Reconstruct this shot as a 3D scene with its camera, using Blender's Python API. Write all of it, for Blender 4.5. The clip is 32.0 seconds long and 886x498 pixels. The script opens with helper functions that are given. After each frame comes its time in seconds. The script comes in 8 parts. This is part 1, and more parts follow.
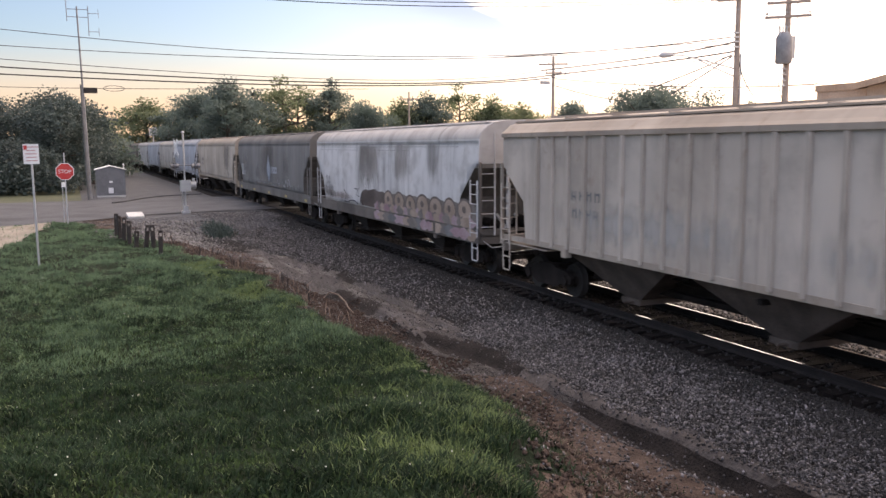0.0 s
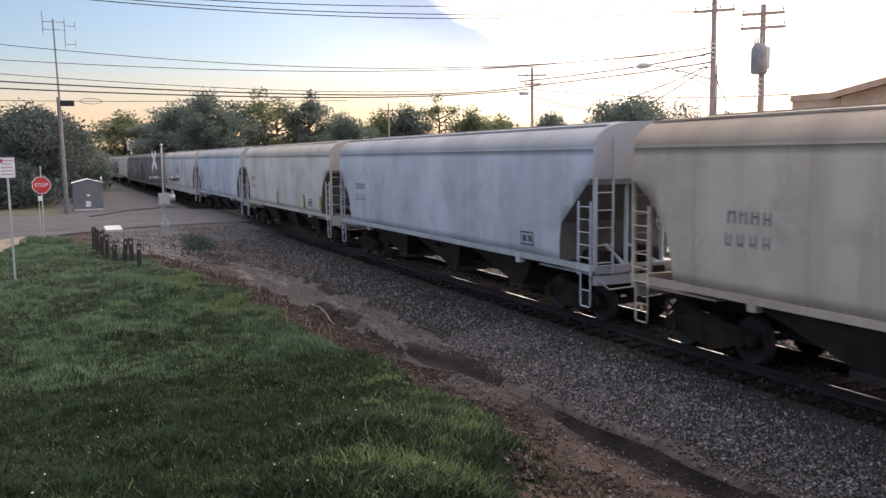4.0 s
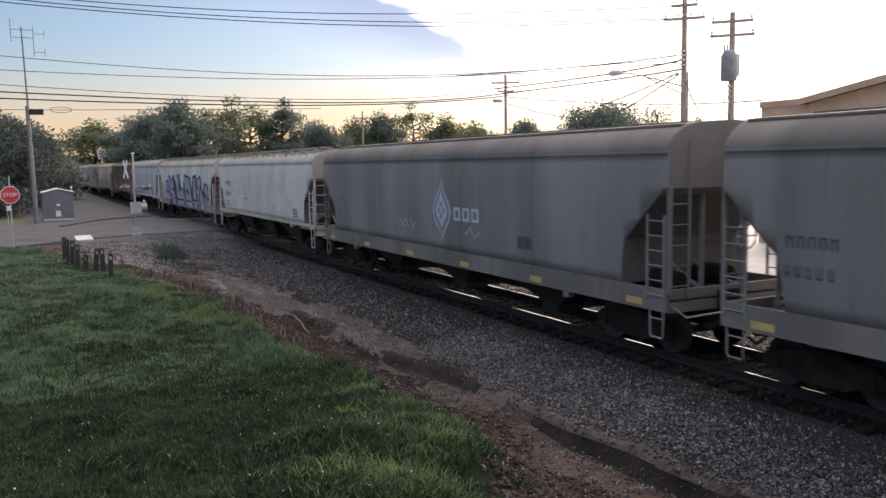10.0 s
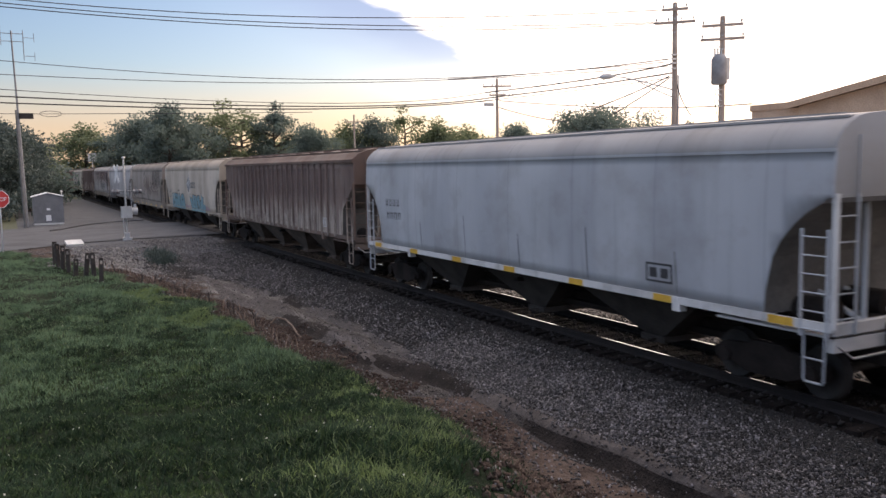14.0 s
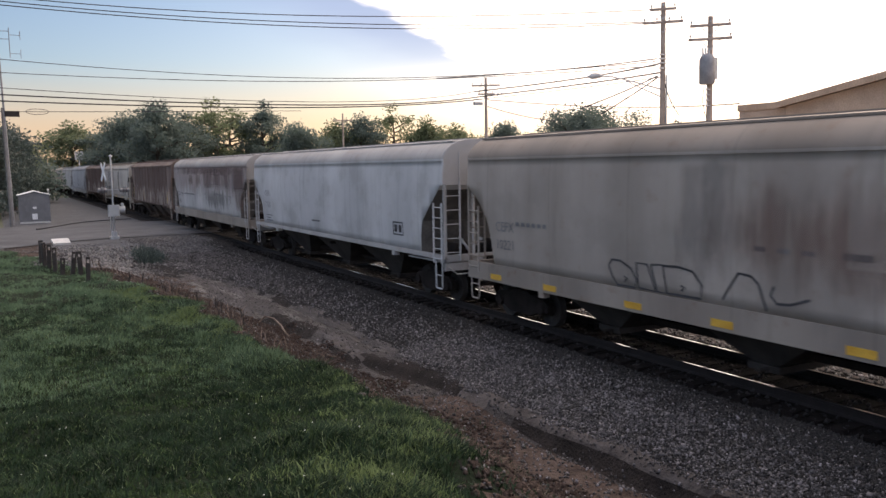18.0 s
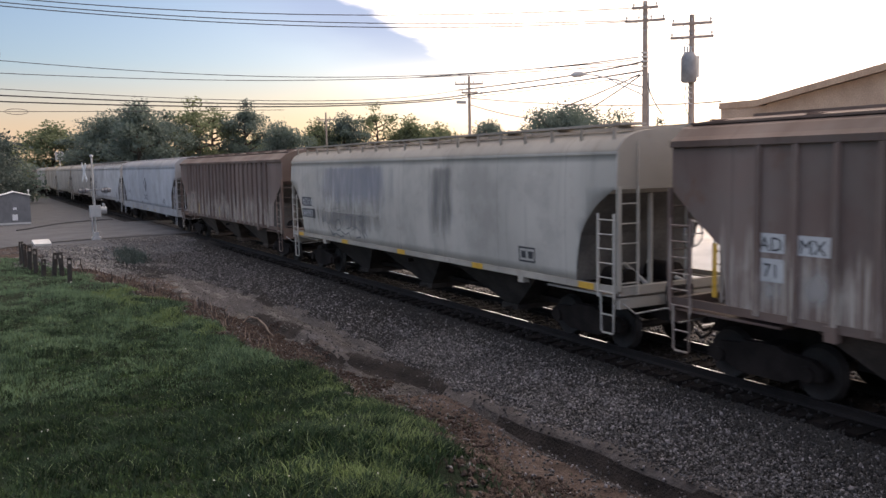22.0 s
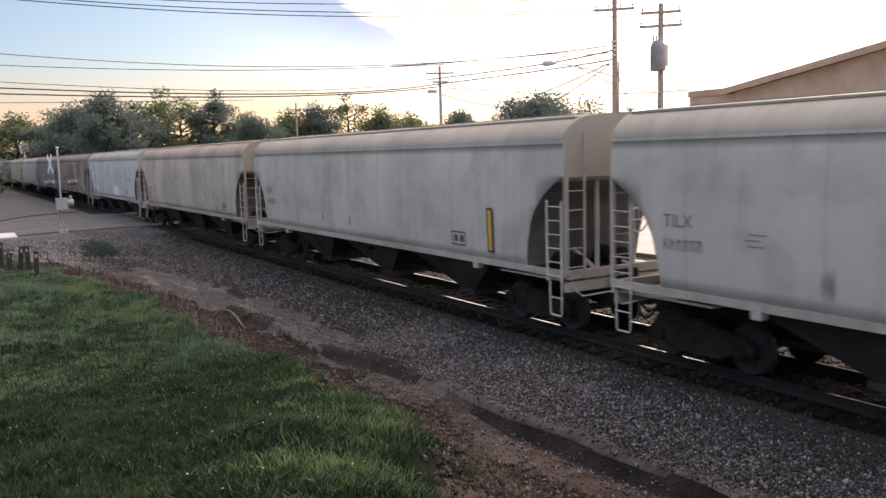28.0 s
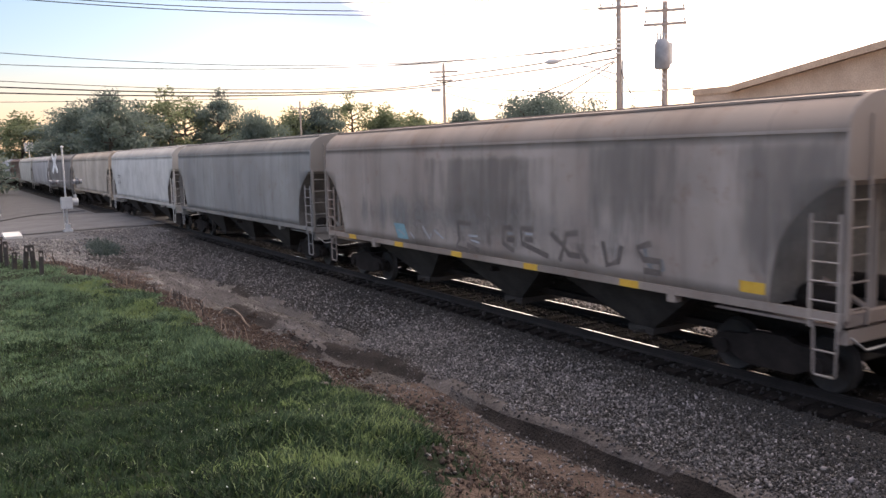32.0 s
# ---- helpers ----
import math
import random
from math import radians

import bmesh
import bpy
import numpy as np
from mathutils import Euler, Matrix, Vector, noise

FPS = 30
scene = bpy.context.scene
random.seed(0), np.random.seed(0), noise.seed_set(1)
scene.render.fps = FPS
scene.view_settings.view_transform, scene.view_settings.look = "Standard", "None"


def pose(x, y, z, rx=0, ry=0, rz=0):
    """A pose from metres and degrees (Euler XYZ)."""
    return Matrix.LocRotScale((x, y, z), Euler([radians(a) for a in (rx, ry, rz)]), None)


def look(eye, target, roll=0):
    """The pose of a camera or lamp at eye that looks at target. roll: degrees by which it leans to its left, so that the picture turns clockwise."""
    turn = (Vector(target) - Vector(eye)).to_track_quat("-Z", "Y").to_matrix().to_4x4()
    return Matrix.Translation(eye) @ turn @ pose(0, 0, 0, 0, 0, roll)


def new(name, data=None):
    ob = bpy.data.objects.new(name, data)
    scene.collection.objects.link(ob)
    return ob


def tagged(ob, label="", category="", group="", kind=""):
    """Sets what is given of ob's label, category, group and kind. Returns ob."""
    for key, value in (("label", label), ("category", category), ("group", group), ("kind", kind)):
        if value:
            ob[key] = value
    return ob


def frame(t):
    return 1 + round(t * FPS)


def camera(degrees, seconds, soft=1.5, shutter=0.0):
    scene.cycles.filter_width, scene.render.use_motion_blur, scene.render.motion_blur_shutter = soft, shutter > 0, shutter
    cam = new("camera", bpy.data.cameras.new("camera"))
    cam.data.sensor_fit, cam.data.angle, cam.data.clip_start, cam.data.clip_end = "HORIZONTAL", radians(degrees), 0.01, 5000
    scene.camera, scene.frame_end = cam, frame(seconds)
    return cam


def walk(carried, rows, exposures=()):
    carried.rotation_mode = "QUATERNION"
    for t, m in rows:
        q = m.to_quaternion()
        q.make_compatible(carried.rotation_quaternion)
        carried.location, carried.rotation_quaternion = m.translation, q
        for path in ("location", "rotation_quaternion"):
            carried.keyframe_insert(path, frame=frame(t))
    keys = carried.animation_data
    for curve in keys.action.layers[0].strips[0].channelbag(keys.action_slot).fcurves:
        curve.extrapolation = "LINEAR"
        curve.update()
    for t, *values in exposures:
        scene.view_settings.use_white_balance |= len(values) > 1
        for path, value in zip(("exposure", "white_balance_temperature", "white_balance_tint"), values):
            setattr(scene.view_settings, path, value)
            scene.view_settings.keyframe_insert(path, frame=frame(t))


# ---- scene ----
cam = camera(55.7, 32.0, soft=1.5, shutter=0.14)
walk(cam, [
    (0.0, pose(0, 0, 3.8, 82.918, 0.369, -23.799)),
    (0.5, pose(0, 0, 3.8, 82.774, 0.289, -23.864)),
    (1.0, pose(0, 0, 3.8, 83.060, 0.433, -24.251)),
    (1.5, pose(0, 0, 3.8, 83.255, 0.504, -24.511)),
    (2.0, pose(0, 0, 3.8, 83.304, 0.490, -24.692)),
    (2.5, pose(0, 0, 3.8, 83.389, 0.642, -24.831)),
    (3.0, pose(0, 0, 3.8, 83.477, 0.671, -24.905)),
    (3.5, pose(0, 0, 3.8, 83.584, 0.676, -25.013)),
    (5.5, pose(0, 0, 3.8, 83.986, 0.700, -25.544)),
    (6.0, pose(0, 0, 3.8, 84.202, 0.695, -25.596)),
    (6.5, pose(0, 0, 3.8, 84.197, 0.824, -25.772)),
    (7.0, pose(0, 0, 3.8, 84.120, 0.904, -26.033)),
    (7.5, pose(0, 0, 3.8, 84.142, 1.010, -26.341)),
    (8.0, pose(0, 0, 3.8, 84.105, 1.034, -26.625)),
    (8.5, pose(0, 0, 3.8, 84.013, 1.117, -26.756)),
    (9.0, pose(0, 0, 3.8, 83.920, 1.145, -26.849)),
    (9.5, pose(0, 0, 3.8, 83.952, 1.083, -26.887)),
    (10.0, pose(0, 0, 3.8, 84.125, 0.973, -26.902)),
    (10.5, pose(0, 0, 3.8, 84.282, 0.908, -26.981)),
    (11.0, pose(0, 0, 3.8, 84.395, 0.972, -27.060)),
    (11.5, pose(0, 0, 3.8, 84.406, 1.004, -27.109)),
    (12.0, pose(0, 0, 3.8, 84.251, 1.043, -27.172)),
    (12.5, pose(0, 0, 3.8, 84.114, 1.063, -27.261)),
    (13.0, pose(0, 0, 3.8, 84.152, 1.099, -27.363)),
    (13.5, pose(0, 0, 3.8, 84.221, 1.063, -27.441)),
    (14.0, pose(0, 0, 3.8, 84.357, 1.061, -27.467)),
    (14.5, pose(0, 0, 3.8, 84.474, 1.001, -27.563)),
    (16.5, pose(0, 0, 3.8, 84.548, 0.899, -27.974)),
    (17.0, pose(0, 0, 3.8, 84.336, 0.994, -28.009)),
    (17.5, pose(0, 0, 3.8, 84.218, 0.964, -28.126)),
    (18.0, pose(0, 0, 3.8, 84.274, 0.958, -28.223)),
    (18.5, pose(0, 0, 3.8, 84.269, 0.983, -28.480)),
    (19.0, pose(0, 0, 3.8, 84.312, 1.097, -28.725)),
    (19.5, pose(0, 0, 3.8, 84.426, 1.161, -28.970)),
    (20.0, pose(0, 0, 3.8, 84.639, 1.135, -29.076)),
    (20.5, pose(0, 0, 3.8, 84.580, 1.067, -29.122)),
    (21.0, pose(0, 0, 3.8, 84.340, 1.059, -29.253)),
    (21.5, pose(0, 0, 3.8, 84.145, 1.107, -29.345)),
    (22.0, pose(0, 0, 3.8, 84.164, 1.195, -29.328)),
    (22.5, pose(0, 0, 3.8, 84.232, 1.269, -29.420)),
    (23.0, pose(0, 0, 3.8, 84.205, 1.294, -29.773)),
    (23.5, pose(0, 0, 3.8, 84.159, 1.300, -30.051)),
    (24.0, pose(0, 0, 3.8, 84.012, 1.427, -30.171)),
    (24.5, pose(0, 0, 3.8, 83.826, 1.494, -30.360)),
    (25.0, pose(0, 0, 3.8, 83.745, 1.603, -30.560)),
    (25.5, pose(0, 0, 3.8, 83.714, 1.660, -30.679)),
    (27.5, pose(0, 0, 3.8, 83.527, 1.334, -31.112)),
    (28.0, pose(0, 0, 3.8, 83.416, 1.544, -31.264)),
    (28.5, pose(0, 0, 3.8, 82.950, 1.676, -31.263)),
    (29.0, pose(0, 0, 3.8, 82.592, 1.619, -31.122)),
    (29.5, pose(0, 0, 3.8, 82.501, 1.546, -31.065)),
    (30.0, pose(0, 0, 3.8, 82.573, 1.547, -31.162)),
    (30.5, pose(0, 0, 3.8, 82.647, 1.556, -31.280)),
    (31.0, pose(0, 0, 3.8, 82.851, 1.612, -31.317)),
    (31.5, pose(0, 0, 3.8, 83.046, 1.776, -31.231)),
    (32.0, pose(0, 0, 3.8, 83.327, 1.630, -30.997)),
], exposures=[(0.0, 1.09, 7450, 26), (1.0, 1.22, 7450, 26), (2.0, 1.11, 7400, 25), (3.5, 1.00, 7300, 24), (6.0, 0.77, 7150, 23), (14.0, 0.75, 7100, 23), (17.5, 0.68, 7150, 23), (25.5, 0.68, 7200, 23), (28.0, 0.92, 7350, 24), (28.6, 1.16, 7450, 25), (29.0, 1.31, 7500, 26), (29.6, 1.19, 7450, 25), (30.0, 1.18, 7400, 25), (32.0, 1.26, 7400, 25)])

# ---- light: low sun behind thin cloud, past the train ----
SUN_AZ, SUN_EL = 57.0, 12.0
world = bpy.data.worlds.new("evening_sky")
scene.world = world
world.use_nodes = True
wn, wl = world.node_tree.nodes, world.node_tree.links
wn.clear()


def wmath(op, a, b=None, c=None, clamp=False):
    n = wn.new("ShaderNodeMath")
    n.operation, n.use_clamp = op, clamp
    for i, v in enumerate((a, b, c)):
        if v is None:
            continue
        if isinstance(v, (int, float)):
            n.inputs[i].default_value = v
        else:
            wl.new(v, n.inputs[i])
    return n.outputs[0]


def wstep(v, lo, hi):
    n = wn.new("ShaderNodeMapRange")
    n.interpolation_type = "SMOOTHSTEP"
    wl.new(v, n.inputs[0])
    n.inputs[1].default_value, n.inputs[2].default_value = lo, hi
    return n.outputs[0]


def wmix(fac, a, b):
    n = wn.new("ShaderNodeMix")
    n.data_type = "RGBA"
    for sock, v in ((n.inputs[0], fac), (n.inputs[6], a), (n.inputs[7], b)):
        if isinstance(v, (tuple, float, int)):
            sock.default_value = v
        else:
            wl.new(v, sock)
    return n.outputs[2]


def make_sky():
    sky = wn.new("ShaderNodeTexSky")
    sky.sky_type, sky.sun_disc = "NISHITA", False
    sky.sun_elevation, sky.sun_rotation = radians(SUN_EL), radians(SUN_AZ)
    sky.air_density, sky.dust_density, sky.ozone_density = 1.0, 1.2, 3.6
    coord = wn.new("ShaderNodeTexCoord")
    sep = wn.new("ShaderNodeSeparateXYZ")
    wl.new(coord.outputs["Generated"], sep.inputs[0])
    el = wmath("MULTIPLY", wmath("ARCSINE", sep.outputs[2]), 57.2958)
    level = wmath("SQRT", wmath("MAXIMUM", wmath("SUBTRACT", 1.0, wmath("MULTIPLY", sep.outputs[2], sep.outputs[2])), 0.0004))

    def across(a, b, c):
        flat = wmath("ADD", wmath("MULTIPLY", sep.outputs[0], a), wmath("MULTIPLY", sep.outputs[1], b))
        return wmath("DIVIDE", wmath("ADD", flat, wmath("MULTIPLY", sep.outputs[2], c)), level)
    nz = wn.new("ShaderNodeTexNoise")
    nz.inputs["Scale"].default_value, nz.inputs["Detail"].default_value = 9.0, 6.0
    mp = wn.new("ShaderNodeMapping")
    mp.inputs["Scale"].default_value = (1, 1, 4)
    wl.new(coord.outputs["Generated"], mp.inputs[0])
    wl.new(mp.outputs[0], nz.inputs[0])
    wob = wmath("MULTIPLY", wmath("SUBTRACT", nz.outputs[0], 0.5), 5.0)
    # slanting rim of one flat cloud sheet that covers the sky overhead and behind
    side = wmath("ADD", wmath("MULTIPLY", across(0.758, -0.652, 1.569), 61.0), wob)
    sharp = wstep(side, -0.5, 1.3)
    low = wstep(wmath("ADD", wmath("MULTIPLY", across(0.848, -0.530, 0.0), 57.3), wob), -12.0, 12.0)
    fade = wstep(el, 5.2, 7.4)
    cloud = wmix(fade, low, sharp)
    rise = wstep(el, 0.5, 6.0)
    cloud_v = wmath("MULTIPLY", cloud, wmath("ADD", wmath("MULTIPLY", rise, 0.8), 0.2), clamp=True)
    # grey-blue underside just outside the rim
    shade = wmath("MULTIPLY", wmath("MULTIPLY", wstep(side, -11.0, -0.5), wstep(el, 3.0, 9.5)), wmath("SUBTRACT", 1.0, sharp))
    base = wn.new("ShaderNodeVectorMath")
    base.operation = "SCALE"
    wl.new(sky.outputs[0], base.inputs[0])
    base.inputs[3].default_value = 0.106
    col = wmix(wmath("MULTIPLY", shade, 0.7), base.outputs[0], (0.24, 0.33, 0.50, 1))
    # overhead and behind, the sheet is unseen, added to brighten the camera side
    # the sheet glows towards the sun and greys away from it
    sx, sy, sz = [math.sin(radians(SUN_AZ)) * math.cos(radians(SUN_EL)), math.cos(radians(SUN_AZ)) * math.cos(radians(SUN_EL)), math.sin(radians(SUN_EL))]
    near = wmath("ADD", wmath("ADD", wmath("MULTIPLY", sep.outputs[0], sx), wmath("MULTIPLY", sep.outputs[1], sy)), wmath("MULTIPLY", sep.outputs[2], sz))
    sheet = wmix(wstep(near, -0.25, 0.6), (0.45, 0.59, 0.81, 1), (1.55, 1.46, 1.32, 1))
    # peach evening band low over the trees, yellower under the sun
    band = wmath("MULTIPLY", wstep(el, 7.2, 1.2), wstep(near, 0.1, 0.6))
    col = wmix(wmath("MULTIPLY", band, 0.7), col, wmix(wstep(near, 0.6, 0.95), (0.56, 0.41, 0.27, 1), (0.80, 0.62, 0.36, 1)))
    col = wmix(cloud_v, col, sheet)
    bg = wn.new("ShaderNodeBackground")
    wl.new(col, bg.inputs[0])
    out = wn.new("ShaderNodeOutputWorld")
    wl.new(bg.outputs[0], out.inputs[0])


make_sky()
sun = new("sun", bpy.data.lights.new("sun", "SUN"))
sun.data.energy, sun.data.angle, sun.data.color = 0.6, radians(9), (1.0, 0.86, 0.68)
sun.matrix_world = look((math.sin(radians(SUN_AZ)) * 60, math.cos(radians(SUN_AZ)) * 60, 60 * math.tan(radians(SUN_EL))), (0, 0, 0))

# ---- materials ----
MATS = {}


def nodes_of(name):
    m = bpy.data.materials.new(name)
    m.use_nodes = True
    return m, m.node_tree.nodes, m.node_tree.links, m.node_tree.nodes["Principled BSDF"]


def noise_tex(n, l, vec, scale, detail=4, stretch=None, rough=0.55):
    t = n.new("ShaderNodeTexNoise")
    t.inputs["Scale"].default_value, t.inputs["Detail"].default_value, t.inputs["Roughness"].default_value = scale, detail, rough
    if stretch:
        mp = n.new("ShaderNodeMapping")
        mp.inputs["Scale"].default_value = stretch
        l.new(vec, mp.inputs[0])
        vec = mp.outputs[0]
    l.new(vec, t.inputs["Vector"])
    return t.outputs[0]


def ramp(n, l, fac, lo, hi):
    r = n.new("ShaderNodeMapRange")
    r.interpolation_type = "SMOOTHSTEP"
    l.new(fac, r.inputs[0])
    r.inputs[1].default_value, r.inputs[2].default_value = lo, hi
    return r.outputs[0]


def mixc(n, l, fac, a, b, mode="MIX"):
    m = n.new("ShaderNodeMix")
    m.data_type, m.blend_type = "RGBA", mode
    for sock, v in ((m.inputs[0], fac), (m.inputs[6], a), (m.inputs[7], b)):
        if isinstance(v, tuple):
            sock.default_value = (*v[:3], 1)
        elif isinstance(v, (int, float)):
            sock.default_value = v
        else:
            l.new(v, sock)
    return m.outputs[2]


def mul(n, l, a, b):
    m = n.new("ShaderNodeMath")
    m.operation = "MULTIPLY"
    for i, v in enumerate((a, b)):
        if isinstance(v, (int, float)):
            m.inputs[i].default_value = v
        else:
            l.new(v, m.inputs[i])
    return m.outputs[0]


def bump(n, l, bsdf, height, strength, dist):
    b = n.new("ShaderNodeBump")
    b.inputs["Strength"].default_value, b.inputs["Distance"].default_value = strength, dist
    l.new(height, b.inputs["Height"])
    l.new(b.outputs[0], bsdf.inputs["Normal"])


def spread_coords(n, l, amount=40.0):
    """Object coordinates shifted by a random amount for each object."""
    tc = n.new("ShaderNodeTexCoord")
    info = n.new("ShaderNodeObjectInfo")
    add = n.new("ShaderNodeVectorMath")
    add.operation = "ADD"
    l.new(tc.outputs["Object"], add.inputs[0])
    l.new(mul(n, l, info.outputs["Random"], amount), add.inputs[1])
    return add.outputs[0], info.outputs["Random"]


def surface(name, a, b, rough=0.8, metal=0.0, scale=3.0, fine=40.0, relief=0.3, dist=0.01, world_space=False, c=None, rand=0.0, drawn=None, sheen=0.5):
    """Two colours mottled at two scales, with fine relief; c: a third colour in patches."""
    if name in MATS:
        return MATS[name]
    m, n, l, bs = nodes_of(name)
    if world_space:
        g = n.new("ShaderNodeNewGeometry")
        vec, rnd = g.outputs["Position"], None
    else:
        vec, rnd = spread_coords(n, l)
    big, small = noise_tex(n, l, vec, scale, 5, drawn), noise_tex(n, l, vec, fine, 3)
    col = mixc(n, l, ramp(n, l, big, 0.3, 0.7), a, b)
    if c:
        col = mixc(n, l, ramp(n, l, noise_tex(n, l, vec, scale * 0.37, 6, drawn), 0.52, 0.66), col, c)
    grain = ramp(n, l, small, 0.25, 0.75)
    col = mixc(n, l, 0.35, col, mixc(n, l, grain, (0.25, 0.25, 0.25), (1.0, 1.0, 1.0)), "MULTIPLY")
    if rand and rnd is not None:
        v = n.new("ShaderNodeMapRange")
        l.new(rnd, v.inputs[0])
        v.inputs[3].default_value, v.inputs[4].default_value = 1 - rand, 1 + rand
        hs = n.new("ShaderNodeHueSaturation")
        l.new(v.outputs[0], hs.inputs["Value"])
        l.new(col, hs.inputs["Color"])
        col = hs.outputs[0]
    l.new(col, bs.inputs["Base Color"])
    bs.inputs["Roughness"].default_value, bs.inputs["Metallic"].default_value = rough, metal
    bs.inputs["Specular IOR Level"].default_value = sheen
    bump(n, l, bs, small, relief, dist)
    MATS[name] = m
    return m


ROOFS, SILLS = {}, {}


def car_paint(name, paint, faded, rust=0.3, grime=0.4, rust_col=(0.16, 0.075, 0.04), rust_high=0.0, drip=0.0):
    """Weathered freight-car paint: faded sheets, vertical dirt streaks, rust blooms; rust_high: rust over the upper side; drip: pale runs at the foot."""
    m, n, l, bs = nodes_of(name)
    vec, _ = spread_coords(n, l, 90.0)
    big = noise_tex(n, l, vec, 0.35, 3)
    panel = noise_tex(n, l, vec, 1.0, 2, (0.02, 0.55, 0.04))
    streak = noise_tex(n, l, vec, 1.0, 6, (0.6, 2.8, 0.26), 0.6)
    fine_streak = noise_tex(n, l, vec, 1.0, 5, (1.0, 16.0, 0.5))
    mottle = noise_tex(n, l, vec, 2.2, 8, None, 0.68)
    col = mixc(n, l, ramp(n, l, panel, 0.35, 0.65), paint, faded)
    col = mixc(n, l, mul(n, l, ramp(n, l, big, 0.35, 0.75), 0.35), col, tuple(0.55 * v for v in paint))
    dirt = (0.045, 0.042, 0.038)
    col = mixc(n, l, mul(n, l, ramp(n, l, streak, 0.50, 0.80), grime * 0.7), col, dirt)
    col = mixc(n, l, mul(n, l, ramp(n, l, fine_streak, 0.55, 0.80), grime * 0.16), col, tuple(0.45 * v for v in paint))
    # broad soft blotches of road dust
    blotch = noise_tex(n, l, vec, 1.0, 5, (0.5, 0.8, 0.9), 0.6)
    col = mixc(n, l, mul(n, l, ramp(n, l, blotch, 0.44, 0.68), 0.22 + 0.3 * grime), col, (0.20, 0.18, 0.16))
    rm = mul(n, l, ramp(n, l, mottle, 0.56, 0.70), rust)
    col = mixc(n, l, rm, col, rust_col)
    if rust_high or drip:
        tc = n.new("ShaderNodeTexCoord")
        sp = n.new("ShaderNodeSeparateXYZ")
        l.new(tc.outputs["Object"], sp.inputs[0])
        ad = n.new("ShaderNodeMath")
        ad.operation = "ADD"
        l.new(sp.outputs[2], ad.inputs[0])
        l.new(mul(n, l, streak, 2.4), ad.inputs[1])
        if rust_high:
            col = mixc(n, l, mul(n, l, ramp(n, l, ad.outputs[0], 3.2, 4.4), rust_high), col, rust_col)
        if drip:
            col = mixc(n, l, mul(n, l, mul(n, l, ramp(n, l, ad.outputs[0], 3.75, 3.2), ramp(n, l, mixc(n, l, 0.25, fine_streak, mottle), 0.43, 0.6)), drip), col, (0.44, 0.385, 0.33))
    l.new(col, bs.inputs["Base Color"])
    # welded sheet joints
    tc2 = n.new("ShaderNodeTexCoord")
    sp2 = n.new("ShaderNodeSeparateXYZ")
    l.new(tc2.outputs["Object"], sp2.inputs[0])
    pp = n.new("ShaderNodeMath")
    pp.operation = "PINGPONG"
    l.new(sp2.outputs[1], pp.inputs[0])
    pp.inputs[1].default_value = 1.27
    seam = ramp(n, l, pp.outputs[0], 0.022, 0.008)
    col = mixc(n, l, mul(n, l, seam, 0.3), col, tuple(0.4 * v for v in paint))
    l.new(col, bs.inputs["Base Color"])
    bs.inputs["Roughness"].default_value = 0.7
    bs.inputs["Specular IOR Level"].default_value = 0.18
    bump(n, l, bs, panel, 0.35, 0.04)
    MATS[name] = m
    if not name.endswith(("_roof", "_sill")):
        # roof copy is the side paint darkened, to hold down skylight on the roof
        dulled, muddy = (0.70, 0.67, 0.64), (0.80, 0.775, 0.75)
        ROOFS[name] = car_paint(name + "_roof", tuple(v * k for v, k in zip(paint, dulled)), tuple(v * k for v, k in zip(faded, dulled)), rust, grime)
        SILLS[name] = car_paint(name + "_sill", tuple(v * k for v, k in zip(paint, muddy)), tuple(v * k for v, k in zip(faded, muddy)), rust + 0.1, grime + 0.15)
    return m


def stain(name, colour, cover=0.5, soft=False):
    """Streaky see-through stain that thins out towards its rim; soft: it fades upwards too. Makes both kinds."""
    if not soft:
        stain(name + "_soft", colour, cover, True)
    m, n, l, bs = nodes_of(name)
    vec, _ = spread_coords(n, l, 60.0)
    tc = n.new("ShaderNodeTexCoord")
    sp = n.new("ShaderNodeSeparateXYZ")
    l.new(tc.outputs["Generated"], sp.inputs[0])
    grain = noise_tex(n, l, vec, 1.0, 6, (0.6, 2.6, 0.45), 0.62)
    rim = mul(n, l, mul(n, l, ramp(n, l, sp.outputs[1], 0.0, 0.4), ramp(n, l, sp.outputs[1], 1.0, 0.6)), mul(n, l, ramp(n, l, sp.outputs[2], 0.0, 0.5), ramp(n, l, sp.outputs[2], 1.0 if soft else 1.02, 0.45 if soft else 0.9)))
    add = n.new("ShaderNodeMath")
    add.operation = "MULTIPLY_ADD"
    l.new(rim, add.inputs[0])
    add.inputs[1].default_value = 0.42
    l.new(grain, add.inputs[2])
    st = mul(n, l, ramp(n, l, add.outputs[0], 0.52, 0.98), ramp(n, l, rim, 0.0, 0.3))
    bs.inputs["Base Color"].default_value = (*colour, 1)
    bs.inputs["Roughness"].default_value = 0.8
    l.new(mul(n, l, st, cover), bs.inputs["Alpha"])
    MATS[name] = m
    return m


